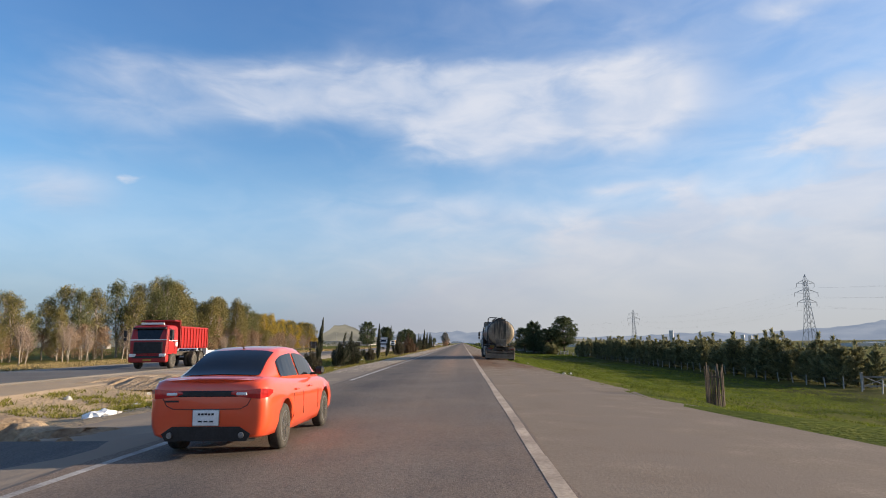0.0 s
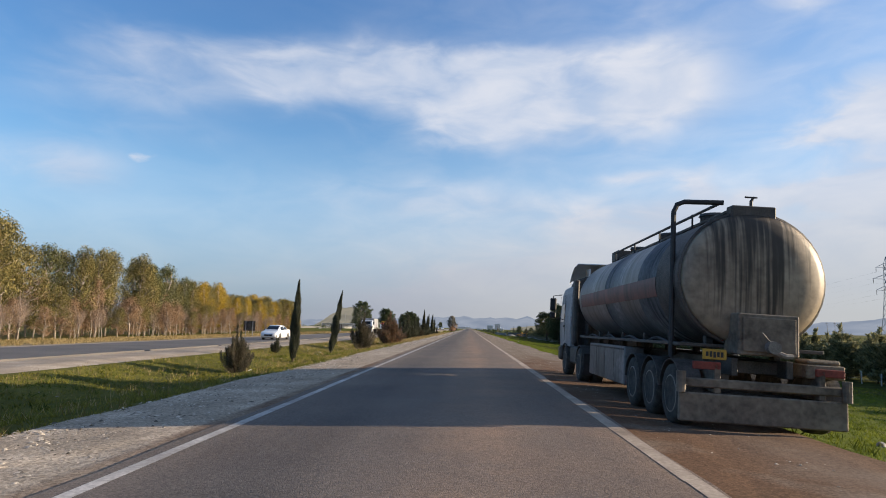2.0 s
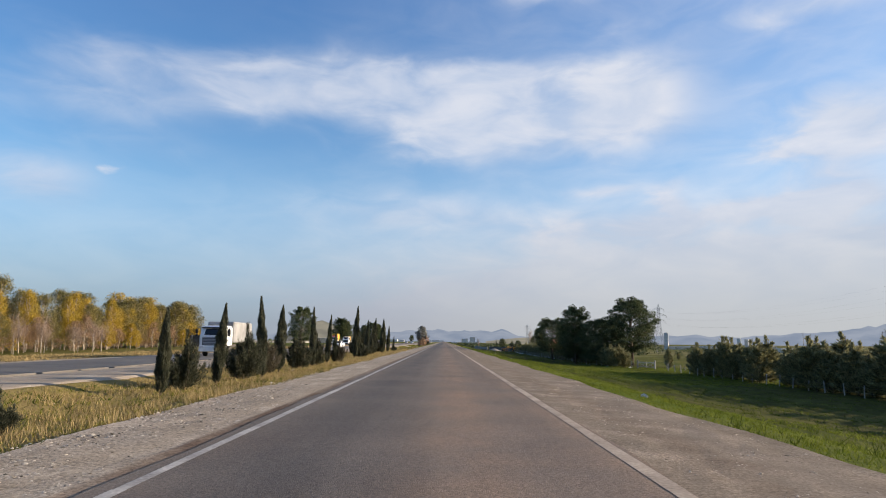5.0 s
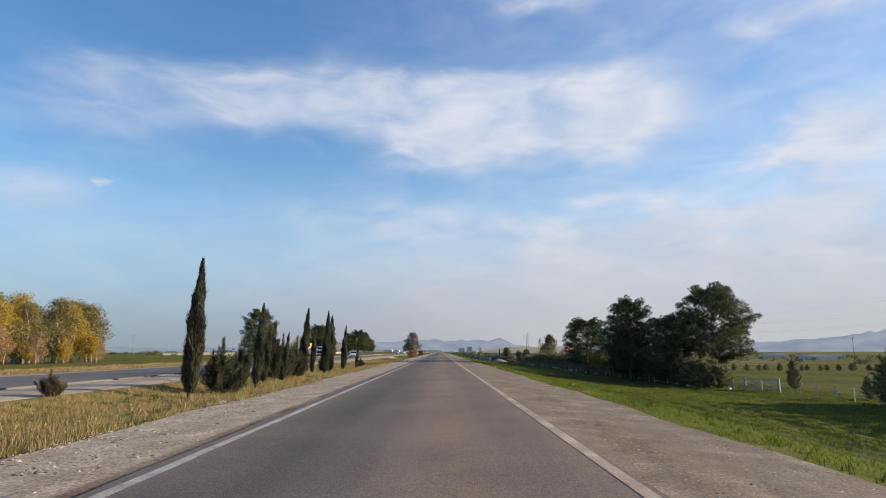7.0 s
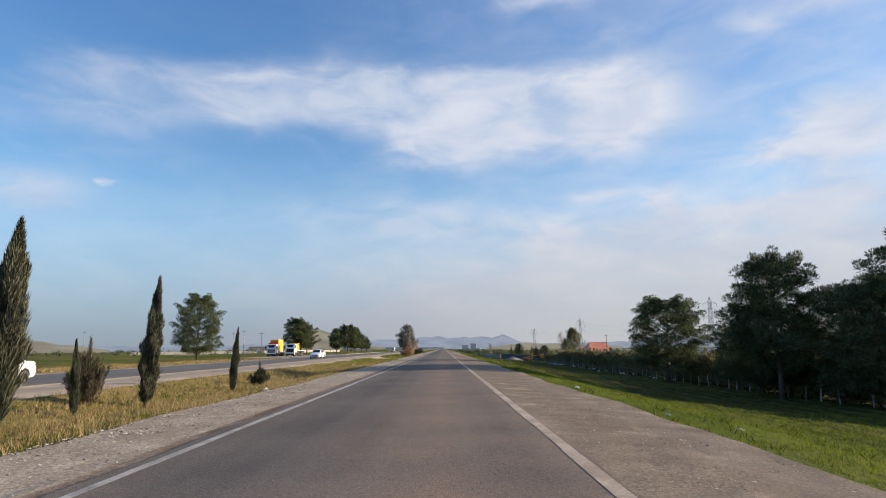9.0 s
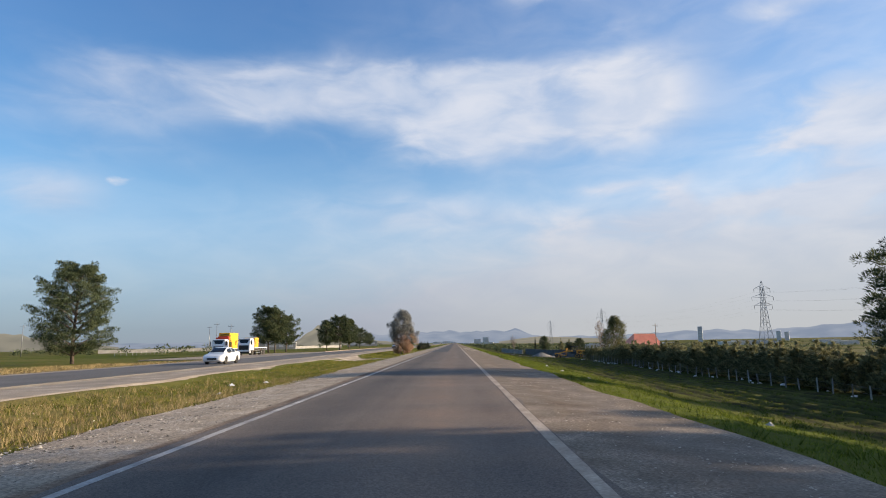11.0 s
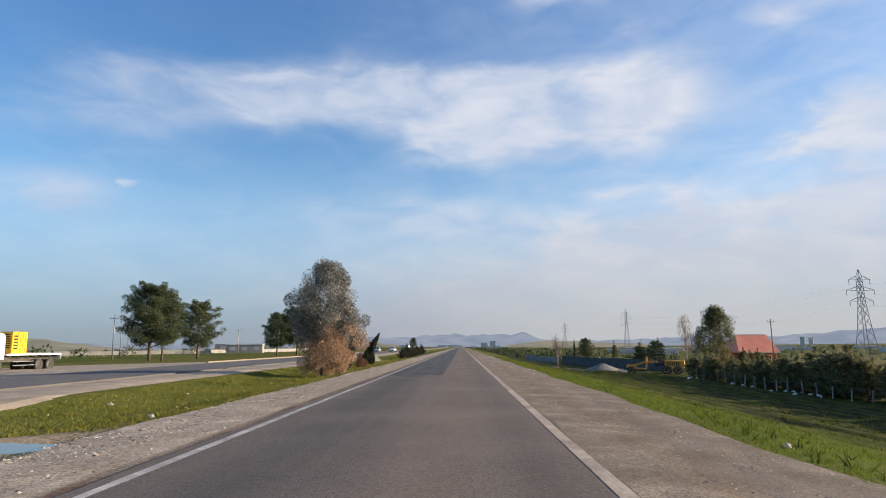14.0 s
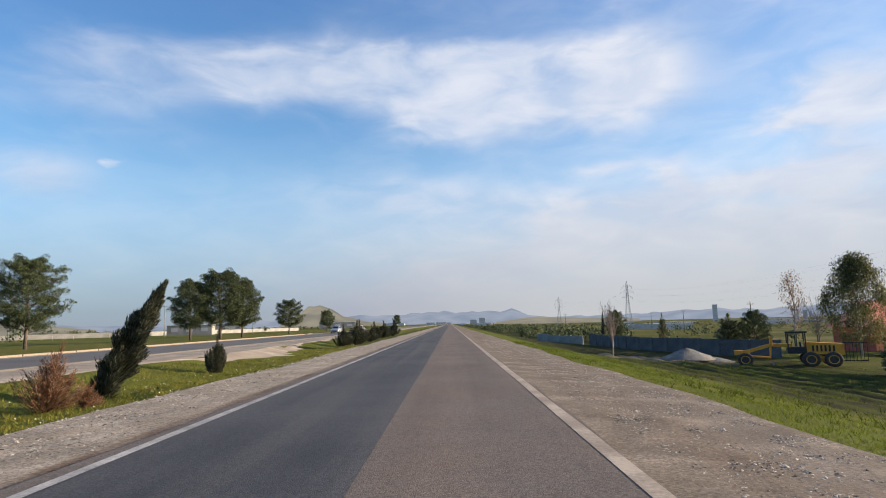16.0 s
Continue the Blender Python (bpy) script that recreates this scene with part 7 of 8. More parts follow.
def pickup(m, label, group=""):
    ob = thing("pickup_truck", m, label, "car", group)
    bm = bmesh.new()
    rings = []
    for y, w, zb, zd in spline(((0.0, 0.80, 0.50, 1.08), (0.06, 0.86, 0.45, 1.10), (0.8, 0.87, 0.42, 1.10), (1.9, 0.875, 0.40, 1.08), (3.4, 0.875, 0.40, 1.06), (4.2, 0.86, 0.42, 1.03), (4.9, 0.84, 0.45, 0.96), (5.1, 0.78, 0.5, 0.85)), 3):
        half = [(0, zb), (0.9 * w, zb), (w, zb + 0.12), (w, zd - 0.15), (0.95 * w, zd), (0, zd + 0.01)]
        rings.append([(x, y, z) for x, z in half] + [(-x, y, z) for x, z in half[-2:0:-1]])
    ring_loft(bm, rings)
    part("body", bm, M_WHITE, ob, smooth=False)
    for s in (-1, 1):
        for y in (1.0, 4.1):
            bm = bmesh.new()
            lathe_x(bm, s * 0.80, y, 0.40, ((-0.085, 0.44), (0.085, 0.44)), 22)
            part("wheel_arch", bm, M_BLACK, ob)
    bm = bmesh.new()
    ring_loft(bm, [[(-0.80, 1.65, 1.05), (0.80, 1.65, 1.05), (0.80, 3.75, 1.03), (-0.80, 3.75, 1.03)], [(-0.66, 1.80, 1.66), (0.66, 1.80, 1.66), (0.66, 3.05, 1.66), (-0.66, 3.05, 1.66)], [(-0.60, 1.90, 1.72), (0.60, 1.90, 1.72), (0.60, 2.95, 1.72), (-0.60, 2.95, 1.72)]])
    part("cabin", bm, M_WHITE, ob)
    for sx in (-1, 1):
        bm = bmesh.new()
        bm.faces.new([bm.verts.new(p) for p in ((sx * 0.805, 1.85, 1.13), (sx * 0.805, 2.68, 1.13), (sx * 0.705, 2.68, 1.58), (sx * 0.705, 1.92, 1.58))])
        bm.faces.new([bm.verts.new(p) for p in ((sx * 0.805, 2.76, 1.13), (sx * 0.805, 3.45, 1.13), (sx * 0.705, 3.02, 1.58), (sx * 0.705, 2.76, 1.58))])
        part("side_window", bm, M_DARKGLASS, ob)
        part("mirror", new_box(sx * 0.95 - 0.09, sx * 0.95 + 0.09, 3.42, 3.52, 1.10, 1.26, 0.03), M_BLACK, ob)
        part("headlamp", new_box(min(sx * 0.5, sx * 0.78), max(sx * 0.5, sx * 0.78), 5.02, 5.10, 0.72, 0.86, 0.02), M_LAMP_CLEAR, ob)
        for y in (1.0, 4.1):
            wheel(ob, sx * 0.80, y, 0.37, 0.24, M_RIM, 6, 0.6)
    bm = bmesh.new()
    patch(bm, [[(x * 0.74, 3.70, 1.08) for x in (-1, 0, 1)], [(x * 0.64, 3.10, 1.60) for x in (-1, 0, 1)]])
    part("windscreen", bm, M_DARKGLASS, ob)
    part("grille", new_box(-0.45, 0.45, 5.05, 5.13, 0.70, 0.86, 0.02), M_BLACK, ob)
    part("bumper", new_box(-0.84, 0.84, 5.0, 5.2, 0.42, 0.62, 0.04), M_GREYP, ob)
    return ob


pickup(pose(-20.4, 53.2, 0.0, 0, 0, 180), "white crew-cab pickup truck on the far road")

# -- white saloons and distant cars on the far road --
WC = sedan(pose(-19.4, 111.4, 0.005, 0, 0, 0), M_WHITE, "white saloon car driving on the far road", "saloon_car", "cars on the far road")
WC.matrix_world = pose(-19.3, 113.0, 0.005, 0, 0, 180)
copy_thing(WC, pose(-19.9, 240.0, 0.005, 0, 0, 180))
copy_thing(WC, pose(-19.6, 313.8, 0.005, 0, 0, 180))
copy_thing(WC, pose(-19.8, 520.0, 0.005, 0, 0, 180))
GC = sedan(pose(-22.6, 505.0, 0.005, 0, 0, 180), M_GREYP, "dark grey saloon car on the far road", "saloon_car", "cars on the far road")


def flatbed(m, crane, label):
    """A parked white lorry with a yellow generator set on its bed; forward is +y."""
    ob = thing("flatbed_lorry", m, label, "lorry", "parked white lorries")
    chassis(ob, 0.2, 8.4, 0.95)
    axle_set(ob, (1.3, 2.65), 0.50, 0.30, True, 1.06, M_RIM)
    axle_set(ob, (7.3,), 0.50, 0.30, False, 1.06, M_RIM)
    truck_cab(ob, 8.7, 2.0, 1.0, 3.05, 2.45, M_WHITE, M_GREYP if crane else M_BLACK, visor=True, win=(0.47, 0.86))
    part("lower_bumper", new_box(-1.15, 1.15, 8.5, 8.79, 0.44, 0.78, 0.03), M_BLACK, ob)
    part("bed", new_box(-1.22, 1.22, 0.0, 6.4, 1.30, 1.45, 0.02), M_WHITE, ob)
    for y in np.linspace(0.4, 6.0, 7):
        part("crossmember", new_box(-1.15, 1.15, y - 0.05, y + 0.05, 1.16, 1.30, 0.01), M_STEEL, ob)
    part("tail_board", new_box(-1.22, 1.22, -0.04, 0.02, 0.95, 1.45, 0.01), M_WHITE, ob)
    bm = bmesh.new()
    for sx in (-1, 1):
        box(bm, sx * 1.1 - 0.02, sx * 1.1 + 0.02, 3.2, 5.6, 0.5, 0.55, 0)
        box(bm, sx * 1.1 - 0.02, sx * 1.1 + 0.02, 3.2, 5.6, 0.8, 0.85, 0)
    part("side_guard", bm, M_GREYP, ob)
    if crane:
        bm = bmesh.new()
        box(bm, -0.25, 0.25, 6.25, 6.65, 1.45, 2.9, 0.03)
        part("crane_column", bm, M_BRICKRED, ob)
        bm = bmesh.new()
        box(bm, -1.2, 1.3, 6.28, 6.62, 3.05, 3.40, 0.04)
        box(bm, -1.1, 0.9, 6.32, 6.58, 3.40, 3.58, 0.04)
        part("crane_boom", bm, M_BRICKRED, ob, "folded red crane boom")
    return ob


def generator(m, length, height, label):
    ob = thing("generator_set", m, label, "generator", "yellow generator sets")
    body = part("housing", new_box(-1.05, 1.05, 0, length, 0, height, 0.04), M_YELP, ob)
    for k in range(7):
        z = height * (0.25 + 0.10 * k)
        part("louvre", new_box(-0.85, 0.85, length, length + 0.03, z, z + height * 0.05, 0), M_BLACK, body)
    for sx in (-1, 1):
        for y in np.linspace(0.25, length - 0.6, 4):
            part("door_seam", new_box(sx * 1.055 - 0.006, sx * 1.055 + 0.006, y, y + 0.02, 0.1, height - 0.1, 0), M_BLACK, body)
        for k in range(5):
            part("louvre", new_box(sx * 1.06 - 0.015, sx * 1.06 + 0.015, length - 0.55, length - 0.15, height * (0.2 + 0.14 * k), height * (0.27 + 0.14 * k), 0), M_BLACK, body)
    return ob


F1 = pose(-45.9, 388.4, -0.46, 0, 0, 180) @ Matrix.Diagonal((1.08, 1.08, 1.14, 1.0))
F2 = pose(-40.3, 388.4, -0.38, 0, 0, 177) @ Matrix.Diagonal((1.08, 1.08, 1.14, 1.0))
flatbed(F1, True, "parked white lorry with folded red crane behind its cab")
flatbed(F2, False, "parked white flatbed lorry beside the far road")
generator(F1 @ pose(0, 1.2, 1.45), 4.6, 2.75, "tall yellow generator set on a lorry bed")
generator(F2 @ pose(0, 4.1, 1.45), 1.7, 1.75, "small yellow generator set on a flatbed lorry")


def box_truck(m):
    ob = thing("box_truck", m, "white lorry with grey covered load on the far road", "lorry")
    chassis(ob, 0.2, 7.0, 0.95)
    axle_set(ob, (1.5,), 0.50, 0.30, True, 1.06)
    axle_set(ob, (6.0,), 0.50, 0.30, False, 1.06)
    truck_cab(ob, 7.3, 1.7, 0.95, 2.75, 2.4, M_WHITE, M_GREYP)
    part("load_cover", new_box(-1.22, 1.22, 0.0, 5.4, 1.25, 3.15, 0.08), M_TANKSIDE, ob)
    return ob


box_truck(pose(-20.2, 180.0, 0.0, 0, 0, 180))


def motor_grader(m):
    """Nose towards -x, standing on z = 0, 8.4 m long."""
    ob = thing("motor_grader", m, "old faded yellow motor grader parked on bare ground", "grader")
    Y = M_GRADER
    bm = bmesh.new()
    ring_loft(bm, [[(x, -w, z - h), (x, w, z - h), (x, w, z + h), (x, -w, z + h)] for x, w, z, h in ((0.2, 0.18, 1.15, 0.16), (1.2, 0.18, 1.35, 0.16), (3.0, 0.17, 1.95, 0.15), (4.6, 0.20, 1.85, 0.20))])
    part("main_frame", bm, Y, ob)
    part("front_axle", new_box(0.75, 1.05, -0.95, 0.95, 0.5, 0.75, 0.03), Y, ob)
    for x, r in ((0.9, 0.62), (5.85, 0.66), (7.45, 0.66)):
        for sy in (-1, 1):
            bm = bmesh.new()
            n = 24
            prof = ((-0.20, r * 0.6), (-0.22, r * 0.8), (-0.16, r), (0.16, r), (0.22, r * 0.8), (0.20, r * 0.6))
            ring_loft(bm, [[(x + rad * math.cos(2 * math.pi * k / n), sy * 1.0 + yy, r + rad * math.sin(2 * math.pi * k / n)) for k in range(n)] for yy, rad in prof])
            tyre = part("tyre", bm, M_RUBBER, ob, smooth=True)
            bm = bmesh.new()
            ring_loft(bm, [[(x + rad * math.cos(2 * math.pi * k / n), sy * (1.0 + yy), r + rad * math.sin(2 * math.pi * k / n)) for k in range(n)] for yy, rad in ((0.08, r * 0.60), (0.205, r * 0.60), (0.20, r * 0.5), (0.12, r * 0.42), (0.16, r * 0.16), (0.16, 0.01))])
            part("rim", bm, Y, tyre)
    for sy in (-1, 1):
        part("tandem_case", new_box(5.6, 7.7, sy * 0.72 - 0.12, sy * 0.72 + 0.12, 0.45, 0.85, 0.03), Y, ob)
    bm = bmesh.new()
    ring_loft(bm, [[(5.5, -0.62, 1.15), (5.5, 0.62, 1.15), (5.5, 0.62, 2.20), (5.5, -0.62, 2.20)], [(8.3, -0.62, 1.05), (8.3, 0.62, 1.05), (8.3, 0.62, 2.05), (8.3, -0.62, 2.05)]])
    hood = part("engine_hood", bm, Y, ob)
    for k in range(6):
        part("louvre", new_box(6.0 + 0.3 * k, 6.15 + 0.3 * k, -0.635, -0.615, 1.35, 1.9, 0), M_BLACK, hood)
    bm = bmesh.new()
    tube(bm, ((6.6, 0.3, 2.1), (6.6, 0.3, 2.8)), 0.06, 0.06, 8)
    part("exhaust_stack", bm, M_STEEL, hood)
    bm = bmesh.new()
    for x in (4.25, 5.55):
        for y in (-0.72, 0.72):
            box(bm, x - 0.05, x + 0.05, y - 0.05, y + 0.05, 1.3, 3.05, 0.01)
    box(bm, 4.1, 5.75, -0.82, 0.82, 3.05, 3.2, 0.04)
    box(bm, 4.2, 5.6, -0.76, 0.76, 1.2, 1.75, 0.03)
    cabin = part("cab_frame", bm, M_BLACK, ob, "dark open-framed operator cab")
    for x in (4.25, 4.9, 5.55):
        for y in (-0.74, 0.74):
            part("window_bar", new_box(x - 0.03, x + 0.03, y - 0.02, y + 0.02, 1.75, 3.05, 0), M_BLACK, cabin)
    bm = bmesh.new()
    tube(bm, ((4.45, 0, 1.7), (4.60, 0, 2.15)), 0.03, 0.03, 6)
    tube(bm, [(4.60 + 0.06 * math.sin(a), 0.19 * math.cos(a), 2.15 + 0.17 * math.sin(a)) for a in np.linspace(0, 6.28, 13)], 0.018, 0.018, 5)
    part("steering_wheel", bm, M_BLACK, cabin)
    part("seat_back", new_box(5.15, 5.27, -0.25, 0.25, 1.6, 2.25, 0.04), M_BLACK, cabin)
    part("nose_block", new_box(0.05, 0.75, -0.32, 0.32, 1.0, 1.45, 0.05), Y, ob)
    part("seat", new_box(4.7, 5.2, -0.25, 0.25, 1.5, 1.7, 0.05), M_BLACK, cabin)
    bm = bmesh.new()
    rows = [[(3.0 + 0.18 * math.sin(a), y, 0.45 - 0.30 * math.cos(a)) for a in np.linspace(-1.0, 1.2, 7)] for y in (-1.75, 1.75)]
    patch(bm, rows)
    patch(bm, [[(x + 0.03, y, z) for x, y, z in rw] for rw in rows][::-1])
    part("blade", bm, M_STEEL, ob, "curved steel grader blade")
    bm = bmesh.new()
    for y in (-0.5, 0.5):
        tube(bm, ((3.0, y, 2.6), (2.9, y, 0.9)), 0.06, 0.05, 8)
        box(bm, 2.9, 3.1, y - 0.08, y + 0.08, 1.8, 2.7, 0.02)
    tube(bm, ((1.0, 0, 0.9), (2.9, -0.5, 0.75)), 0.09, 0.09, 8)
    tube(bm, ((1.0, 0, 0.9), (2.9, 0.5, 0.75)), 0.09, 0.09, 8)
    part("drawbar", bm, Y, ob)
    return ob


motor_grader(pose(30.5, 438.9, gz(35, 437) - 0.02, 0, 0, -24) @ Matrix.Diagonal((1.17, 1.17, 1.08, 1.0)))


# ---- buildings, fences, poles ----
def red_house(m):
    """Long side faces -y; origin at the middle of the base. Hipped at one end, gabled at the other."""
    ob = thing("red_roofed_house", m, "low house with broad red sheet roof among trees", "house")
    bm = bmesh.new()
    box(bm, -4.3, 4.6, -3.6, 3.6, -0.4, 3.3, 0.02)
    part("wall", bm, M_REDWALL, ob)
    bm = bmesh.new()
    pts = [bm.verts.new(p) for p in ((-5.0, -4.4, 3.1), (5.0, -4.4, 3.1), (5.0, 4.4, 3.1), (-5.0, 4.4, 3.1), (-2.4, 0, 6.9), (5.0, 0, 6.9))]
    for f in ((0, 1, 5, 4), (1, 2, 5), (2, 3, 4, 5), (3, 0, 4), (3, 2, 1, 0)):
        bm.faces.new([pts[i] for i in f])
    roof = part("roof", bm, M_ROOFRED, ob, "red sheet roof with standing seams")
    for k in range(18):
        x = -4.6 + k * 9.4 / 17
        t = min(1.0, (x + 5.0) / 2.6)
        bm = bmesh.new()
        ring_loft(bm, [[(x - 0.03, -4.4, 3.105), (x + 0.03, -4.4, 3.105), (x + 0.03, -4.4, 3.17), (x - 0.03, -4.4, 3.17)], [(x - 0.03, -4.4 + 4.4 * t, 3.105 + 3.8 * t), (x + 0.03, -4.4 + 4.4 * t, 3.105 + 3.8 * t), (x + 0.03, -4.4 + 4.4 * t, 3.17 + 3.8 * t), (x - 0.03, -4.4 + 4.4 * t, 3.17 + 3.8 * t)]])
        part("roof_seam", bm, M_ROOFRED, roof)
    part("ridge_cap", new_box(-2.45, 5.05, -0.18, 0.18, 6.84, 7.0, 0.03), M_WHITEROOF, roof)
    part("eaves_board", new_box(-5.0, 5.0, -4.46, -4.40, 2.95, 3.12, 0.01), M_PLASTER, roof)
    for k in range(3):
        x = -2.6 + 2.6 * k
        win = part("window_frame", new_box(x - 0.65, x + 0.65, -3.66, -3.58, 1.0, 2.4, 0.02), M_PLASTER, ob)
        part("pane", new_box(x - 0.55, x + 0.55, -3.68, -3.65, 1.1, 2.3, 0), M_DARKGLASS, win)
    return ob


red_house(pose(63.7, 465.3, -3.60, 0, 0, 12))


def long_wall(name, label, pts, height, material, post_gap=4.0):
    """A boundary wall of panels between posts, along a line of points."""
    ob = thing(name, Matrix(), label, "wall")
    for (xa, ya), (xb, yb) in zip(pts, pts[1:]):
        L = math.hypot(xb - xa, yb - ya)
        n = max(1, round(L / post_gap))
        a = math.degrees(math.atan2(yb - ya, xb - xa))
        for k in range(n + 1):
            x, y = xa + (xb - xa) * k / n, ya + (yb - ya) * k / n
            p = part("post", new_box(-0.12, 0.12, -0.12, 0.12, -0.4, height + 0.1, 0.02), material, ob)
            p.matrix_basis = pose(x, y, gz(x, y), 0, 0, a)
            if k < n:
                q = part("panel", new_box(0.12, L / n - 0.12, -0.06, 0.06, -0.4, height, 0.015), material, ob)
                q.matrix_basis = pose(x, y, gz(x, y), 0, 0, a)
                for j in range(3):
                    rr = part("rib", new_box(0.14, L / n - 0.14, -0.085, -0.058, height * (0.2 + 0.27 * j), height * (0.24 + 0.27 * j), 0.005), material, q)
    return ob


long_wall("boundary_wall", "long blue-grey panelled boundary wall", ((28.5, 496), (30.5, 478), (36.5, 456), (41.0, 449.5)), 2.1, M_WALLBLUE)
long_wall("low_block_wall", "low bare concrete block wall", ((20.5, 512), (27.5, 498)), 1.5, M_OLDWALL, 3.5)


def field_gate(m):
    ob = thing("field_gate", m, "weathered white wooden field gate with crossed braces", "gate")
    for x in (-2.3, 2.3):
        part("post", new_box(x - 0.13, x + 0.13, -0.13, 0.13, -0.4, 1.75, 0.02), M_POST, ob)
    for z in (0.35, 1.25):
        part("rail", new_box(-2.17, 2.17, -0.05, 0.05, z, z + 0.13, 0.01), M_POST, ob)
    part("middle_post", new_box(-0.07, 0.07, -0.06, 0.06, 0.2, 1.5, 0.01), M_POST, ob)
    for s in (-1, 1):
        for d in (-1, 1):
            bm = bmesh.new()
            tube(bm, ((s * 0.1, 0, 0.42 if d > 0 else 1.30), (s * 2.1, 0, 1.30 if d > 0 else 0.42)), 0.04, 0.04, 5)
            part("brace", bm, M_POST, ob)
    return ob


G1 = field_gate(pose(41.3, 243.0, gz(41, 243), 0, 0, -62))
copy_thing(G1, pose(44.6, 64.2, gz(44.6, 64.2), 0, 0, -30))


def wire_fence(label, pts, gap=3.0, seed=1):
    ob = thing("wire_fence", Matrix(), label, "fence", "plantation fences")
    r = random.Random(seed)
    me = None
    tops = []
    for (xa, ya), (xb, yb) in zip(pts, pts[1:]):
        n = max(1, round(math.hypot(xb - xa, yb - ya) / gap))
        for k in range(n):
            t = k / n
            x, y = xa + (xb - xa) * t + r.uniform(-0.2, 0.2), ya + (yb - ya) * t
            if me is None:
                p = part("fence_post", new_box(-0.055, 0.055, -0.055, 0.055, -0.3, 1.25, 0.01, taper=0.15), M_POST, ob)
                me = p.data
            else:
                p = new("fence_post", me)
                p.parent = ob
            p.matrix_basis = pose(x, y, gz(x, y), r.uniform(-5, 5), r.uniform(-6, 6), r.uniform(0, 90)) @ Matrix.Diagonal((1, 1, r.uniform(0.85, 1.15), 1))
            tops.append((x, y, gz(x, y)))
    for z in (0.5, 1.0):
        bm = bmesh.new()
        tube(bm, [(x, y, g + z) for x, y, g in tops], 0.008, 0.008, 3)
        part("wire", bm, M_GALV, ob)
    return ob


wire_fence("wire fence on pale crooked posts before the young pines", ((41.2, 60), (41.4, 150), (42.2, 236)), 3.2, 1)
wire_fence("wire fence on pale crooked posts before the young pines", ((39.5, 247), (34.4, 262), (34.2, 340), (35.2, 424)), 2.6, 2)
wire_fence("wire fence along the green field on pale posts", ((44.5, 240), (60, 215), (110, 190)), 4.0, 3)
wire_fence("long pale fence beyond the far fields", ((-92, 425), (-108, 500), (-112, 640)), 5.0, 4)
long_wall("field_wall", "long low grey concrete wall beyond the green field", ((-175, 560), (-118, 600), (-84, 720)), 1.7, M_OLDWALL, 6.0)


def litter(seed, area, n, label="crumpled white plastic litter on the ground", name="plastic_litter", material=M_BAG, size=0.25):
    r = random.Random(seed)
    for k in range(n):
        x, y = r.uniform(area[0], area[1]), r.uniform(area[2], area[3])
        bm = bmesh.new()
        bmesh.ops.create_icosphere(bm, subdivisions=2, radius=1)
        s = size * r.uniform(0.5, 1.3)
        for v in bm.verts:
            f = 1 + r.uniform(-0.35, 0.25)
            v.co = Vector((v.co.x * s * 1.3 * f, v.co.y * s * f, max(0, v.co.z) * s * 0.9 * f))
        bmesh.ops.recalc_face_normals(bm, faces=bm.faces)
        ob = to_object(name, bm, material)
        ob.matrix_world = pose(x, y, gz(x, y) - 0.02, 0, 0, r.uniform(0, 360))
        tagged(ob, label, "litter" if material is M_BAG else "stone", "litter" if material is M_BAG else "stones")


litter(1, (34.0, 35.8, 300, 424), 46, size=0.20)
litter(2, (36.5, 40.0, 246, 262), 7, size=0.35)
litter(3, (-9.0, -7.0, 14, 20), 2, "half-buried white plastic sack on the dirt", size=0.26)
litter(4, (-12, -6.5, 40, 400), 16, "small white litter in the grass", size=0.12)
litter(5, (7.0, 11.0, 28, 400), 18, "pale stone lying in the verge grass", "stone", M_STONE, 0.11)
litter(6, (-12.0, -6.2, 40, 410), 22, "pale stone lying in the median grass", "stone", M_STONE, 0.13)
litter(7, (-12.0, -5.5, 8, 26), 30, "broken rubble on the bare dirt", "stone", M_STONE, 0.12)
litter(8, (-16.0, -4.6, 10.3, 11.2), 34, "broken earth and asphalt lumps along the dirt bank", "stone", M_EARTH, 0.17)
for sx, sy, sz in ((7.5, 35.3, 0.30), (8.1, 36.6, 0.24), (8.0, 224.0, 0.34), (7.0, 21.0, 0.14), (8.2, 49.5, 0.24), (8.0, 141.0, 0.3)):
    litter(int(sy), (sx, sx, sy, sy), 1, "pale boulder at the edge of the verge", "stone", M_STONE, sz * 0.4)


def gravel_heap(m, rad, h, seed):
    ob = thing("gravel_heap", m, "heap of grey road gravel on bare ground", "gravel heap")
    r = random.Random(seed)
    bm = bmesh.new()
    rings = []
    for t in np.linspace(1, 0.02, 9):
        rings.append([(rad * t * (1 + 0.12 * math.sin(3 * a + seed) + r.uniform(-0.05, 0.05)) * math.cos(a) * 1.5, rad * t * (1 + r.uniform(-0.05, 0.05)) * math.sin(a), h * (1 - t) ** 0.85 + r.uniform(-0.04, 0.04) * h) for a in np.linspace(0, 2 * math.pi, 26)[:-1]])
    ring_loft(bm, rings)
    part("mound", bm, M_PILE, ob, smooth=True)
    return ob


gravel_heap(pose(27.0, 442.5, gz(27, 442) - 0.05, 0, 0, 10), 2.2, 1.35, 1)
gravel_heap(pose(30.5, 444.0, gz(30, 444) - 0.05, 0, 0, -20), 1.6, 0.7, 2)
gravel_heap(pose(22.5, 447.0, gz(22, 447) - 0.05, 0, 0, 0), 1.8, 0.4, 3)


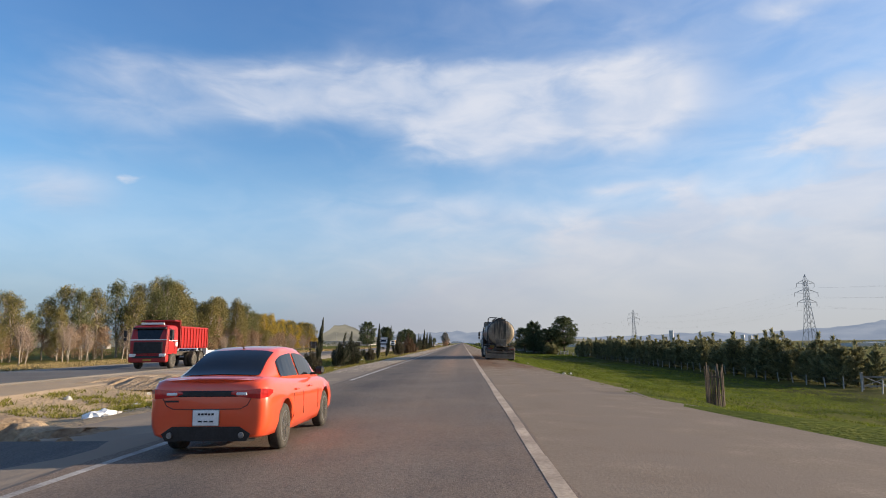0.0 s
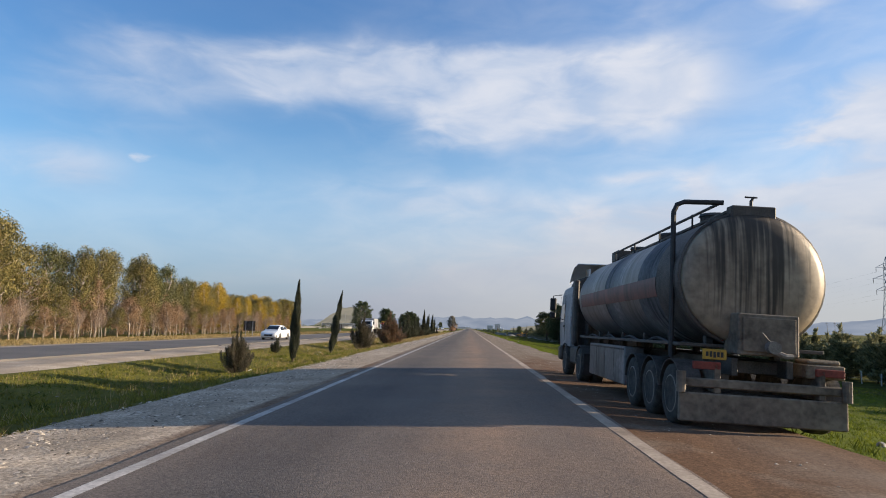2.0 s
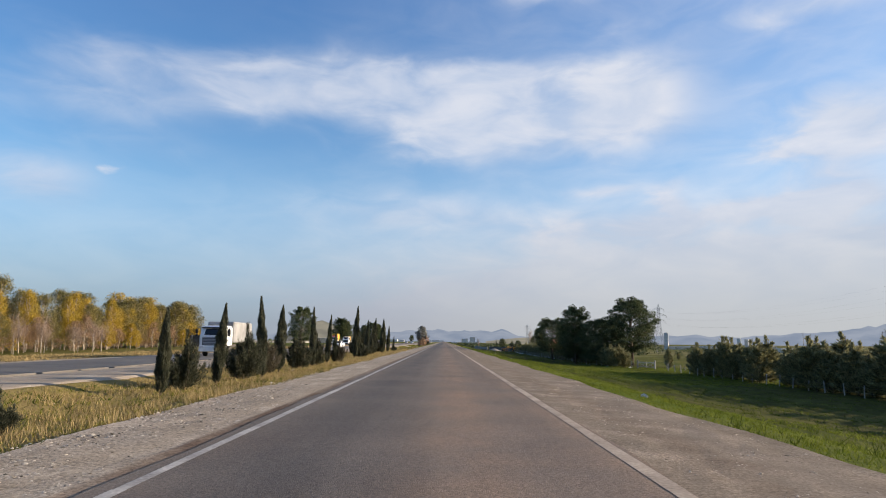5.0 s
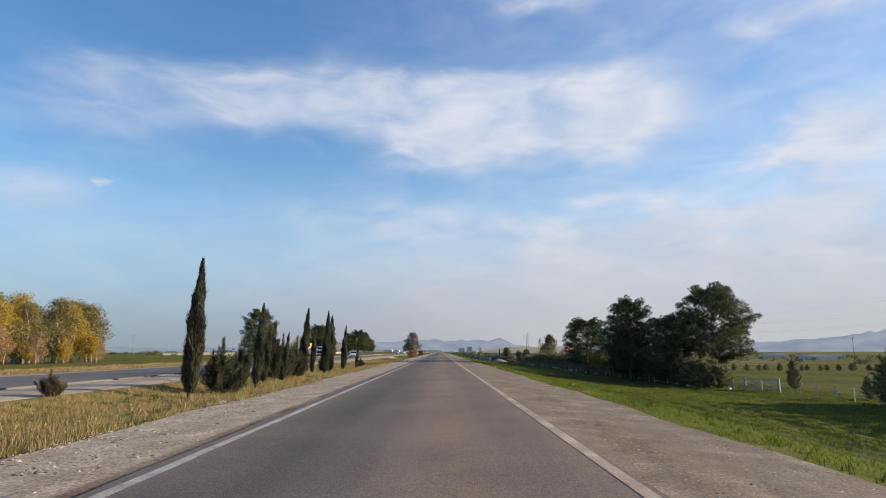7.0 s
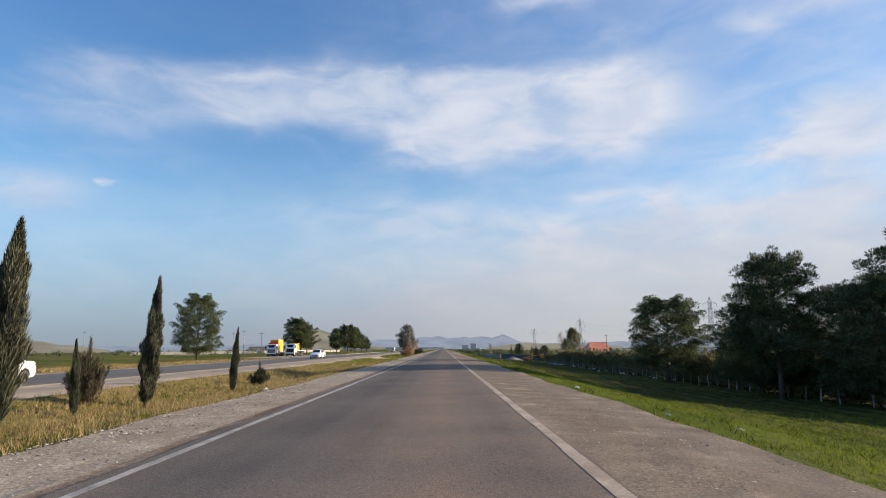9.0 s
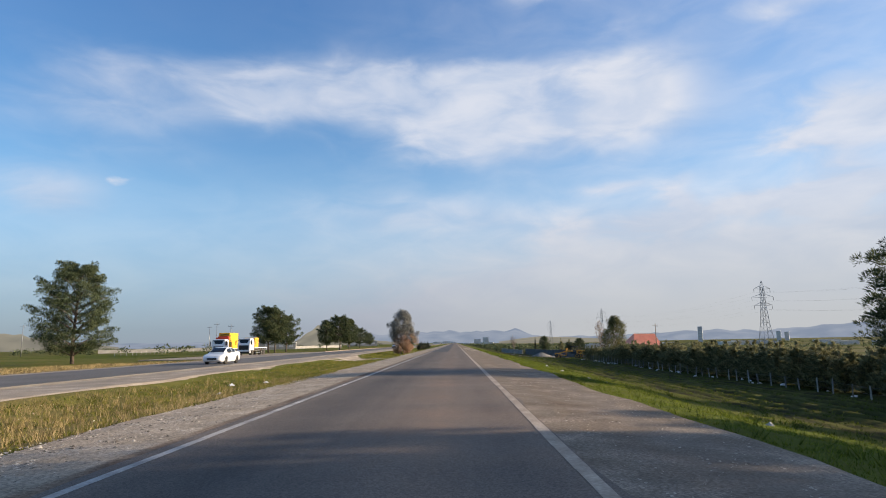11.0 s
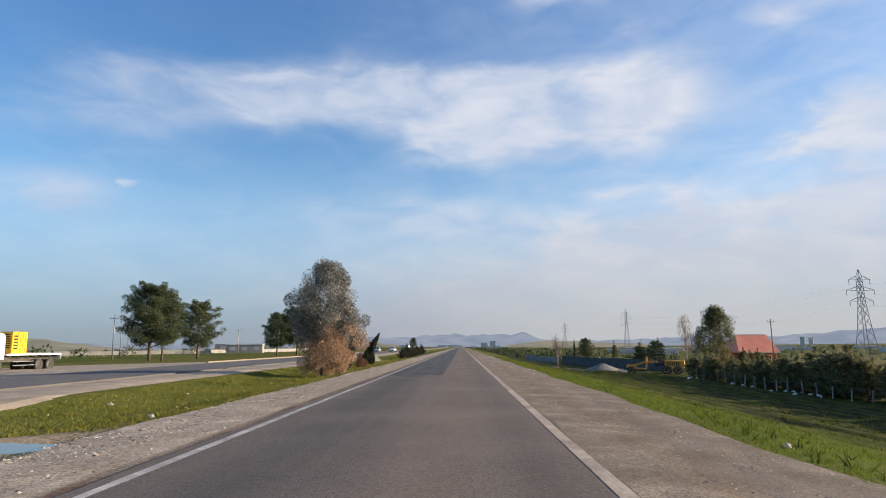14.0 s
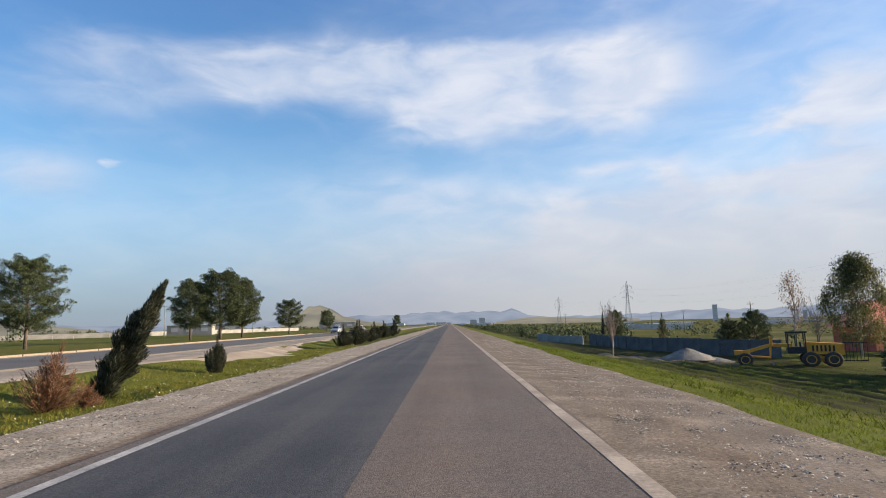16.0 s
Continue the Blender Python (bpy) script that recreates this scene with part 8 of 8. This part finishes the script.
def steel_gate(m):
    ob = thing("yard_gate", m, "dark steel-barred yard gate beside the grader", "gate")
    part("frame", new_box(-2.6, 2.6, -0.04, 0.04, 0.1, 0.2, 0.01), M_BLACK, ob)
    part("frame", new_box(-2.6, 2.6, -0.04, 0.04, 2.0, 2.1, 0.01), M_BLACK, ob)
    for k in range(17):
        x = -2.6 + 5.2 * k / 16
        part("bar", new_box(x - 0.025, x + 0.025, -0.025, 0.025, 0.0, 2.1, 0), M_BLACK, ob)
    return ob


steel_gate(pose(43.0, 441.5, gz(43, 441), 0, 0, -25))


def crate_screen(m):
    """A rough screen of upright sticks on the verge."""
    ob = thing("stick_screen", m, "rough tree guard of upright weathered sticks on the verge", "tree guard")
    r = random.Random(4)
    for k in range(22):
        bm = bmesh.new()
        a = 2 * math.pi * k / 22
        x, y = 0.27 * math.cos(a), 0.27 * math.sin(a)
        tube(bm, ((x, y, -0.15), (x + r.uniform(-0.05, 0.05), y, r.uniform(1.05, 1.45))), 0.026, 0.016, 5)
        part("stick", bm, M_BARK, ob)
    for z in (0.35, 0.95):
        bm = bmesh.new()
        tube(bm, [(0.285 * math.cos(a), 0.285 * math.sin(a), z) for a in np.linspace(0, 6.28, 16)], 0.015, 0.015, 4)
        part("tie", bm, M_BARK, ob)
    return ob


crate_screen(pose(10.35, 21.5, gz(10.35, 21.5), 0, 0, 0))


def pylon(x, y, h, spin=0.0):
    z0 = gz(x, y)
    ob = thing("power_pylon", pose(x, y, z0, 0, 0, spin), "tall grey lattice steel power pylon", "pylon", "power pylons")
    wd = lambda z: float(np.interp(z / h, (0, 0.35, 0.62, 0.92, 1), (3.1, 1.7, 0.95, 0.7, 0.05)))
    lv = [0, 0.12, 0.24, 0.36, 0.46, 0.55, 0.63, 0.70, 0.77, 0.84, 0.92, 1.0]
    t = 0.11
    for sx in (-1, 1):
        for sy in (-1, 1):
            bm = bmesh.new()
            tube(bm, [(sx * wd(f * h), sy * wd(f * h), f * h) for f in lv], t, t * 0.7, 4)
            part("leg", bm, M_GALV, ob)
    bm = bmesh.new()
    for a, b in zip(lv, lv[1:]):
        for sx in (-1, 1):
            for flip in (-1, 1):
                wa, wb = wd(a * h), wd(b * h)
                tube(bm, ((flip * wa, sx * wa, a * h), (-flip * wb, sx * wb, b * h)), t * 0.55, t * 0.55, 3)
                tube(bm, ((sx * wa, flip * wa, a * h), (sx * wb, -flip * wb, b * h)), t * 0.55, t * 0.55, 3)
    part("bracing", bm, M_GALV, ob)
    for f, reach in ((0.64, 4.6), (0.76, 5.6), (0.88, 4.2)):
        bm = bmesh.new()
        for sx in (-1, 1):
            for sy in (-0.6, 0.6):
                tube(bm, ((sx * wd(f * h), sy, f * h), (sx * reach, 0, f * h + 0.2)), t * 0.6, t * 0.6, 3)
                tube(bm, ((sx * wd(f * h), sy, (f + 0.05) * h), (sx * reach, 0, f * h + 0.2)), t * 0.6, t * 0.6, 3)
        arm = part("cross_arm", bm, M_GALV, ob)
        for sx in (-1, 1):
            bm = bmesh.new()
            tube(bm, ((sx * reach, 0, f * h + 0.2), (sx * reach, 0, f * h - 1.7)), 0.09, 0.09, 5)
            part("insulator", bm, M_STEEL, arm)
    return ob


PYL = ((165.8, 297.3, 37.5), (160.0, 575.0, 35.5), (160.5, 927.0, 40.5), (162.0, 60.0, 37.5), (147.0, 1200.0, 38.0))
for x, y, h in PYL:
    pylon(x, y, h, 2)


def cables():
    P = sorted(PYL, key=lambda p: p[1])
    ob = thing("power_cables", Matrix(), "thin dark power cables strung between pylons", "cable")
    for (xa, ya, ha), (xb, yb, hb) in zip(P, P[1:]):
        for f, reach in ((0.64, 4.6), (0.76, 5.6), (0.88, 4.2)):
            for s in (-1, 1):
                bm = bmesh.new()
                pts = []
                for t in np.linspace(0, 1, 13):
                    z = (gz(xa, ya) + f * ha - 1.7) * (1 - t) + (gz(xb, yb) + f * hb - 1.7) * t - 24 * t * (1 - t)
                    pts.append((xa + (xb - xa) * t + s * reach, ya + (yb - ya) * t, z))
                tube(bm, pts, 0.011, 0.011, 3)
                part("cable", bm, M_BLACK, ob)
    return ob


cables()


def utility_pole(x, y, h, label, arm=True, material=M_GALV):
    ob = thing("utility_pole", pose(x, y, gz(x, y), 0, 0, 15), label, "pole", "utility poles")
    bm = bmesh.new()
    tube(bm, ((0, 0, -0.3), (0, 0, h)), 0.14, 0.09, 8)
    part("pole", bm, material, ob, smooth=True)
    if arm:
        a = part("cross_arm", new_box(-0.9, 0.9, -0.05, 0.05, h - 0.7, h - 0.58, 0.01), material, ob)
        for k in (-0.8, 0, 0.8):
            bm = bmesh.new()
            tube(bm, ((k, 0, h - 0.58), (k, 0, h - 0.30)), 0.05, 0.03, 6)
            part("insulator", bm, M_CONCRETE, a)
    return ob


for x, y, h in ((-88.5, 488, 11), (-70, 452, 9), (-104, 520, 11), (-95, 330, 9.5), (-150, 470, 11), (-82, 262, 8), (-76, 540, 9), (-68, 590, 9)):
    utility_pole(x, y, h, "slim grey utility pole with cross-arm in the fields")
utility_pole(67.4, 461.0, 10.6, "dark wooden utility pole beside the red-roofed house", True, M_WOOD)
for x, y, h in ((72, 520, 9), (90, 610, 9), (60, 690, 9), (120, 740, 10), (205, 470, 14), (215, 420, 14), (188, 380, 13)):
    utility_pole(x, y, h, "grey utility pole on the plain", True, M_STEEL)


def notice_board(m, label, w=1.5, h=1.1):
    ob = thing("notice_board", m, label, "sign")
    for x in (-w / 2, w / 2):
        part("post", new_box(x - 0.04, x + 0.04, -0.04, 0.04, -0.2, 1.0 + h, 0.01), M_GALV, ob)
    b = part("board", new_box(-w / 2, w / 2, -0.03, 0.03, 0.75, 0.75 + h, 0.01), M_PLATE, ob)
    for k in range(3):
        part("text_bar", new_box(-w * 0.38, w * (0.36 - 0.08 * k), -0.036, -0.028, 0.95 + 0.28 * k, 1.06 + 0.28 * k, 0), M_WALLBLUE, b)
    return ob


notice_board(pose(-38.8, 77.0, gz(-38.8, 77), 0, 0, 0), "weathered white notice board on two posts beyond the road", 2.0, 1.2)


def road_sign_back(m):
    ob = thing("road_sign", m, "dark back of a rectangular road sign on posts", "sign")
    for x in (-0.5, 0.5):
        part("post", new_box(x - 0.04, x + 0.04, -0.04, 0.04, -0.2, 2.2, 0.01), M_GALV, ob)
    part("panel", new_box(-0.85, 0.85, 0.04, 0.08, 0.8, 2.2, 0.02), M_STEEL, ob)
    return ob


S1 = road_sign_back(pose(-30.5, 134.0, gz(-30.5, 134), 0, 0, 0))
copy_thing(S1, pose(-31.0, 196.0, gz(-31, 196), 0, 0, 0))


def small_building(m, w, d, h, label, wall, windows=3, name="small_building"):
    ob = thing(name, m, label, "building", "far buildings")
    part("wall", new_box(-w / 2, w / 2, -d / 2, d / 2, -1.0, h, 0.03), wall, ob)
    part("roof", new_box(-w / 2 - 0.2, w / 2 + 0.2, -d / 2 - 0.2, d / 2 + 0.2, h, h + 0.25, 0.03), M_WHITEROOF, ob)
    for k in range(windows):
        x = -w / 2 + w * (k + 0.5) / windows
        f = part("window", new_box(x - w / windows * 0.22, x + w / windows * 0.22, -d / 2 - 0.04, -d / 2 + 0.02, h * 0.35, h * 0.72, 0.02), M_FARWIN, ob)
    return ob


for x, y, w, d, h, wl_, lab in ((-98, 610, 16, 8, 3.6, M_OLDWALL, "long low concrete shed in the field"), (-79, 283, 3.6, 3, 3.0, M_OLDWALL, "small pale block shelter beside the trees"), (-150, 760, 40, 12, 5, M_OLDWALL, "long low pale warehouse"), (-95, 900, 30, 12, 5, M_OLDWALL, "long low pale warehouse"), (-330, 560, 14, 10, 5, M_OLDWALL, "pale flat-roofed village house in the fields"), (-360, 600, 12, 10, 6, M_OLDWALL, "pale flat-roofed village house in the fields"), (-400, 640, 14, 10, 5, M_OLDWALL, "pale flat-roofed village house in the fields")):
    small_building(pose(x, y, gz(x, y), 0, 0, 12), w, d, h, lab, wl_)
rr = random.Random(3)
for k in range(22):
    y = rr.uniform(700, 1500)
    x = y * math.tan(radians(rr.uniform(9, 36)))
    w = rr.uniform(16, 50)
    small_building(pose(x, y, gz(x, y), 0, 0, rr.uniform(-20, 20)), w, 14, rr.uniform(2.6, 4.2), "low white industrial shed on the plain", M_PLASTER, 5, "industrial_shed")
for k in range(14):
    y = rr.uniform(1300, 2300)
    x = y * math.tan(radians(rr.uniform(-4.5, 4.0)))
    small_building(pose(x, y, gz(x, y), 0, 0, rr.uniform(-10, 10)), rr.uniform(12, 30), 12, rr.uniform(3, 6.5), "pale town building at the end of the road", M_FARWALL, 4, "town_building")


def tower(m, w, h, storeys, label):
    ob = thing("tower_block", m, label, "building", "far towers")
    part("wall", new_box(-w / 2, w / 2, -w / 2, w / 2, -3, h, 0.1), M_FARWALL, ob)
    for s in range(storeys):
        z = h * (s + 0.3) / storeys
        part("window_band", new_box(-w * 0.4, w * 0.4, -w / 2 - 0.1, -w / 2 + 0.1, z, z + h / storeys * 0.45, 0), M_FARWIN, ob)
    return ob


for az, d, w, h, n in ((23.2, 1450, 10, 36, 10), (29.2, 1700, 10, 24, 8), (29.8, 1720, 10, 22, 8), (3.0, 2300, 22, 24, 8), (2.2, 2350, 26, 18, 6)):
    x, y = d * math.sin(radians(az)), 374 + d * math.cos(radians(az))
    tower(pose(x, y, gz(x, y), 0, 0, -az), w, h, n, "far grey concrete tower block in a haze-paled colour")


# -- kerb, puddles, broken asphalt --
def kerb_run():
    ob = thing("kerb", Matrix(), "pale concrete kerb along the far road", "kerb")
    me = None
    for k in range(70):
        y = 400 + 1.55 * k
        if me is None:
            p = part("kerb_stone", new_box(-0.12, 0.12, 0, 1.5, -0.3, 0.13, 0.02), M_KERB, ob)
            me = p.data
        else:
            p = new("kerb_stone", me)
            p.parent = ob
        p.matrix_basis = pose(-28.9 + 0.02 * math.sin(k * 3), y, -0.09, 0, 0, 0)
    return ob


kerb_run()


def puddle(name, x, y, rx, ry, z, material, label, seed):
    r = random.Random(seed)
    bm = bmesh.new()
    ring_loft(bm, [[(x + rx * s * (1 + 0.25 * math.sin(2 * a + seed) + 0.12 * math.sin(5 * a)) * math.cos(a), y + ry * s * (1 + 0.2 * math.sin(3 * a + seed)) * math.sin(a), z + (0.0 if s > 0.5 else 0.002)) for a in np.linspace(0, 2 * math.pi, 30)[:-1]] for s in (1.0, 0.4, 0.05)])
    ob = to_object(name, bm, material)
    return tagged(ob, label, "puddle", "puddles")


puddle("puddle", -8.0, 339.4, 2.0, 0.75, -0.412, M_WATER, "shallow puddle on the muddy median crossing", 1)
puddle("puddle", 4.2, 47.0, 0.30, 0.22, -0.084, M_WATER, "shallow muddy puddle behind the tank lorry", 2)
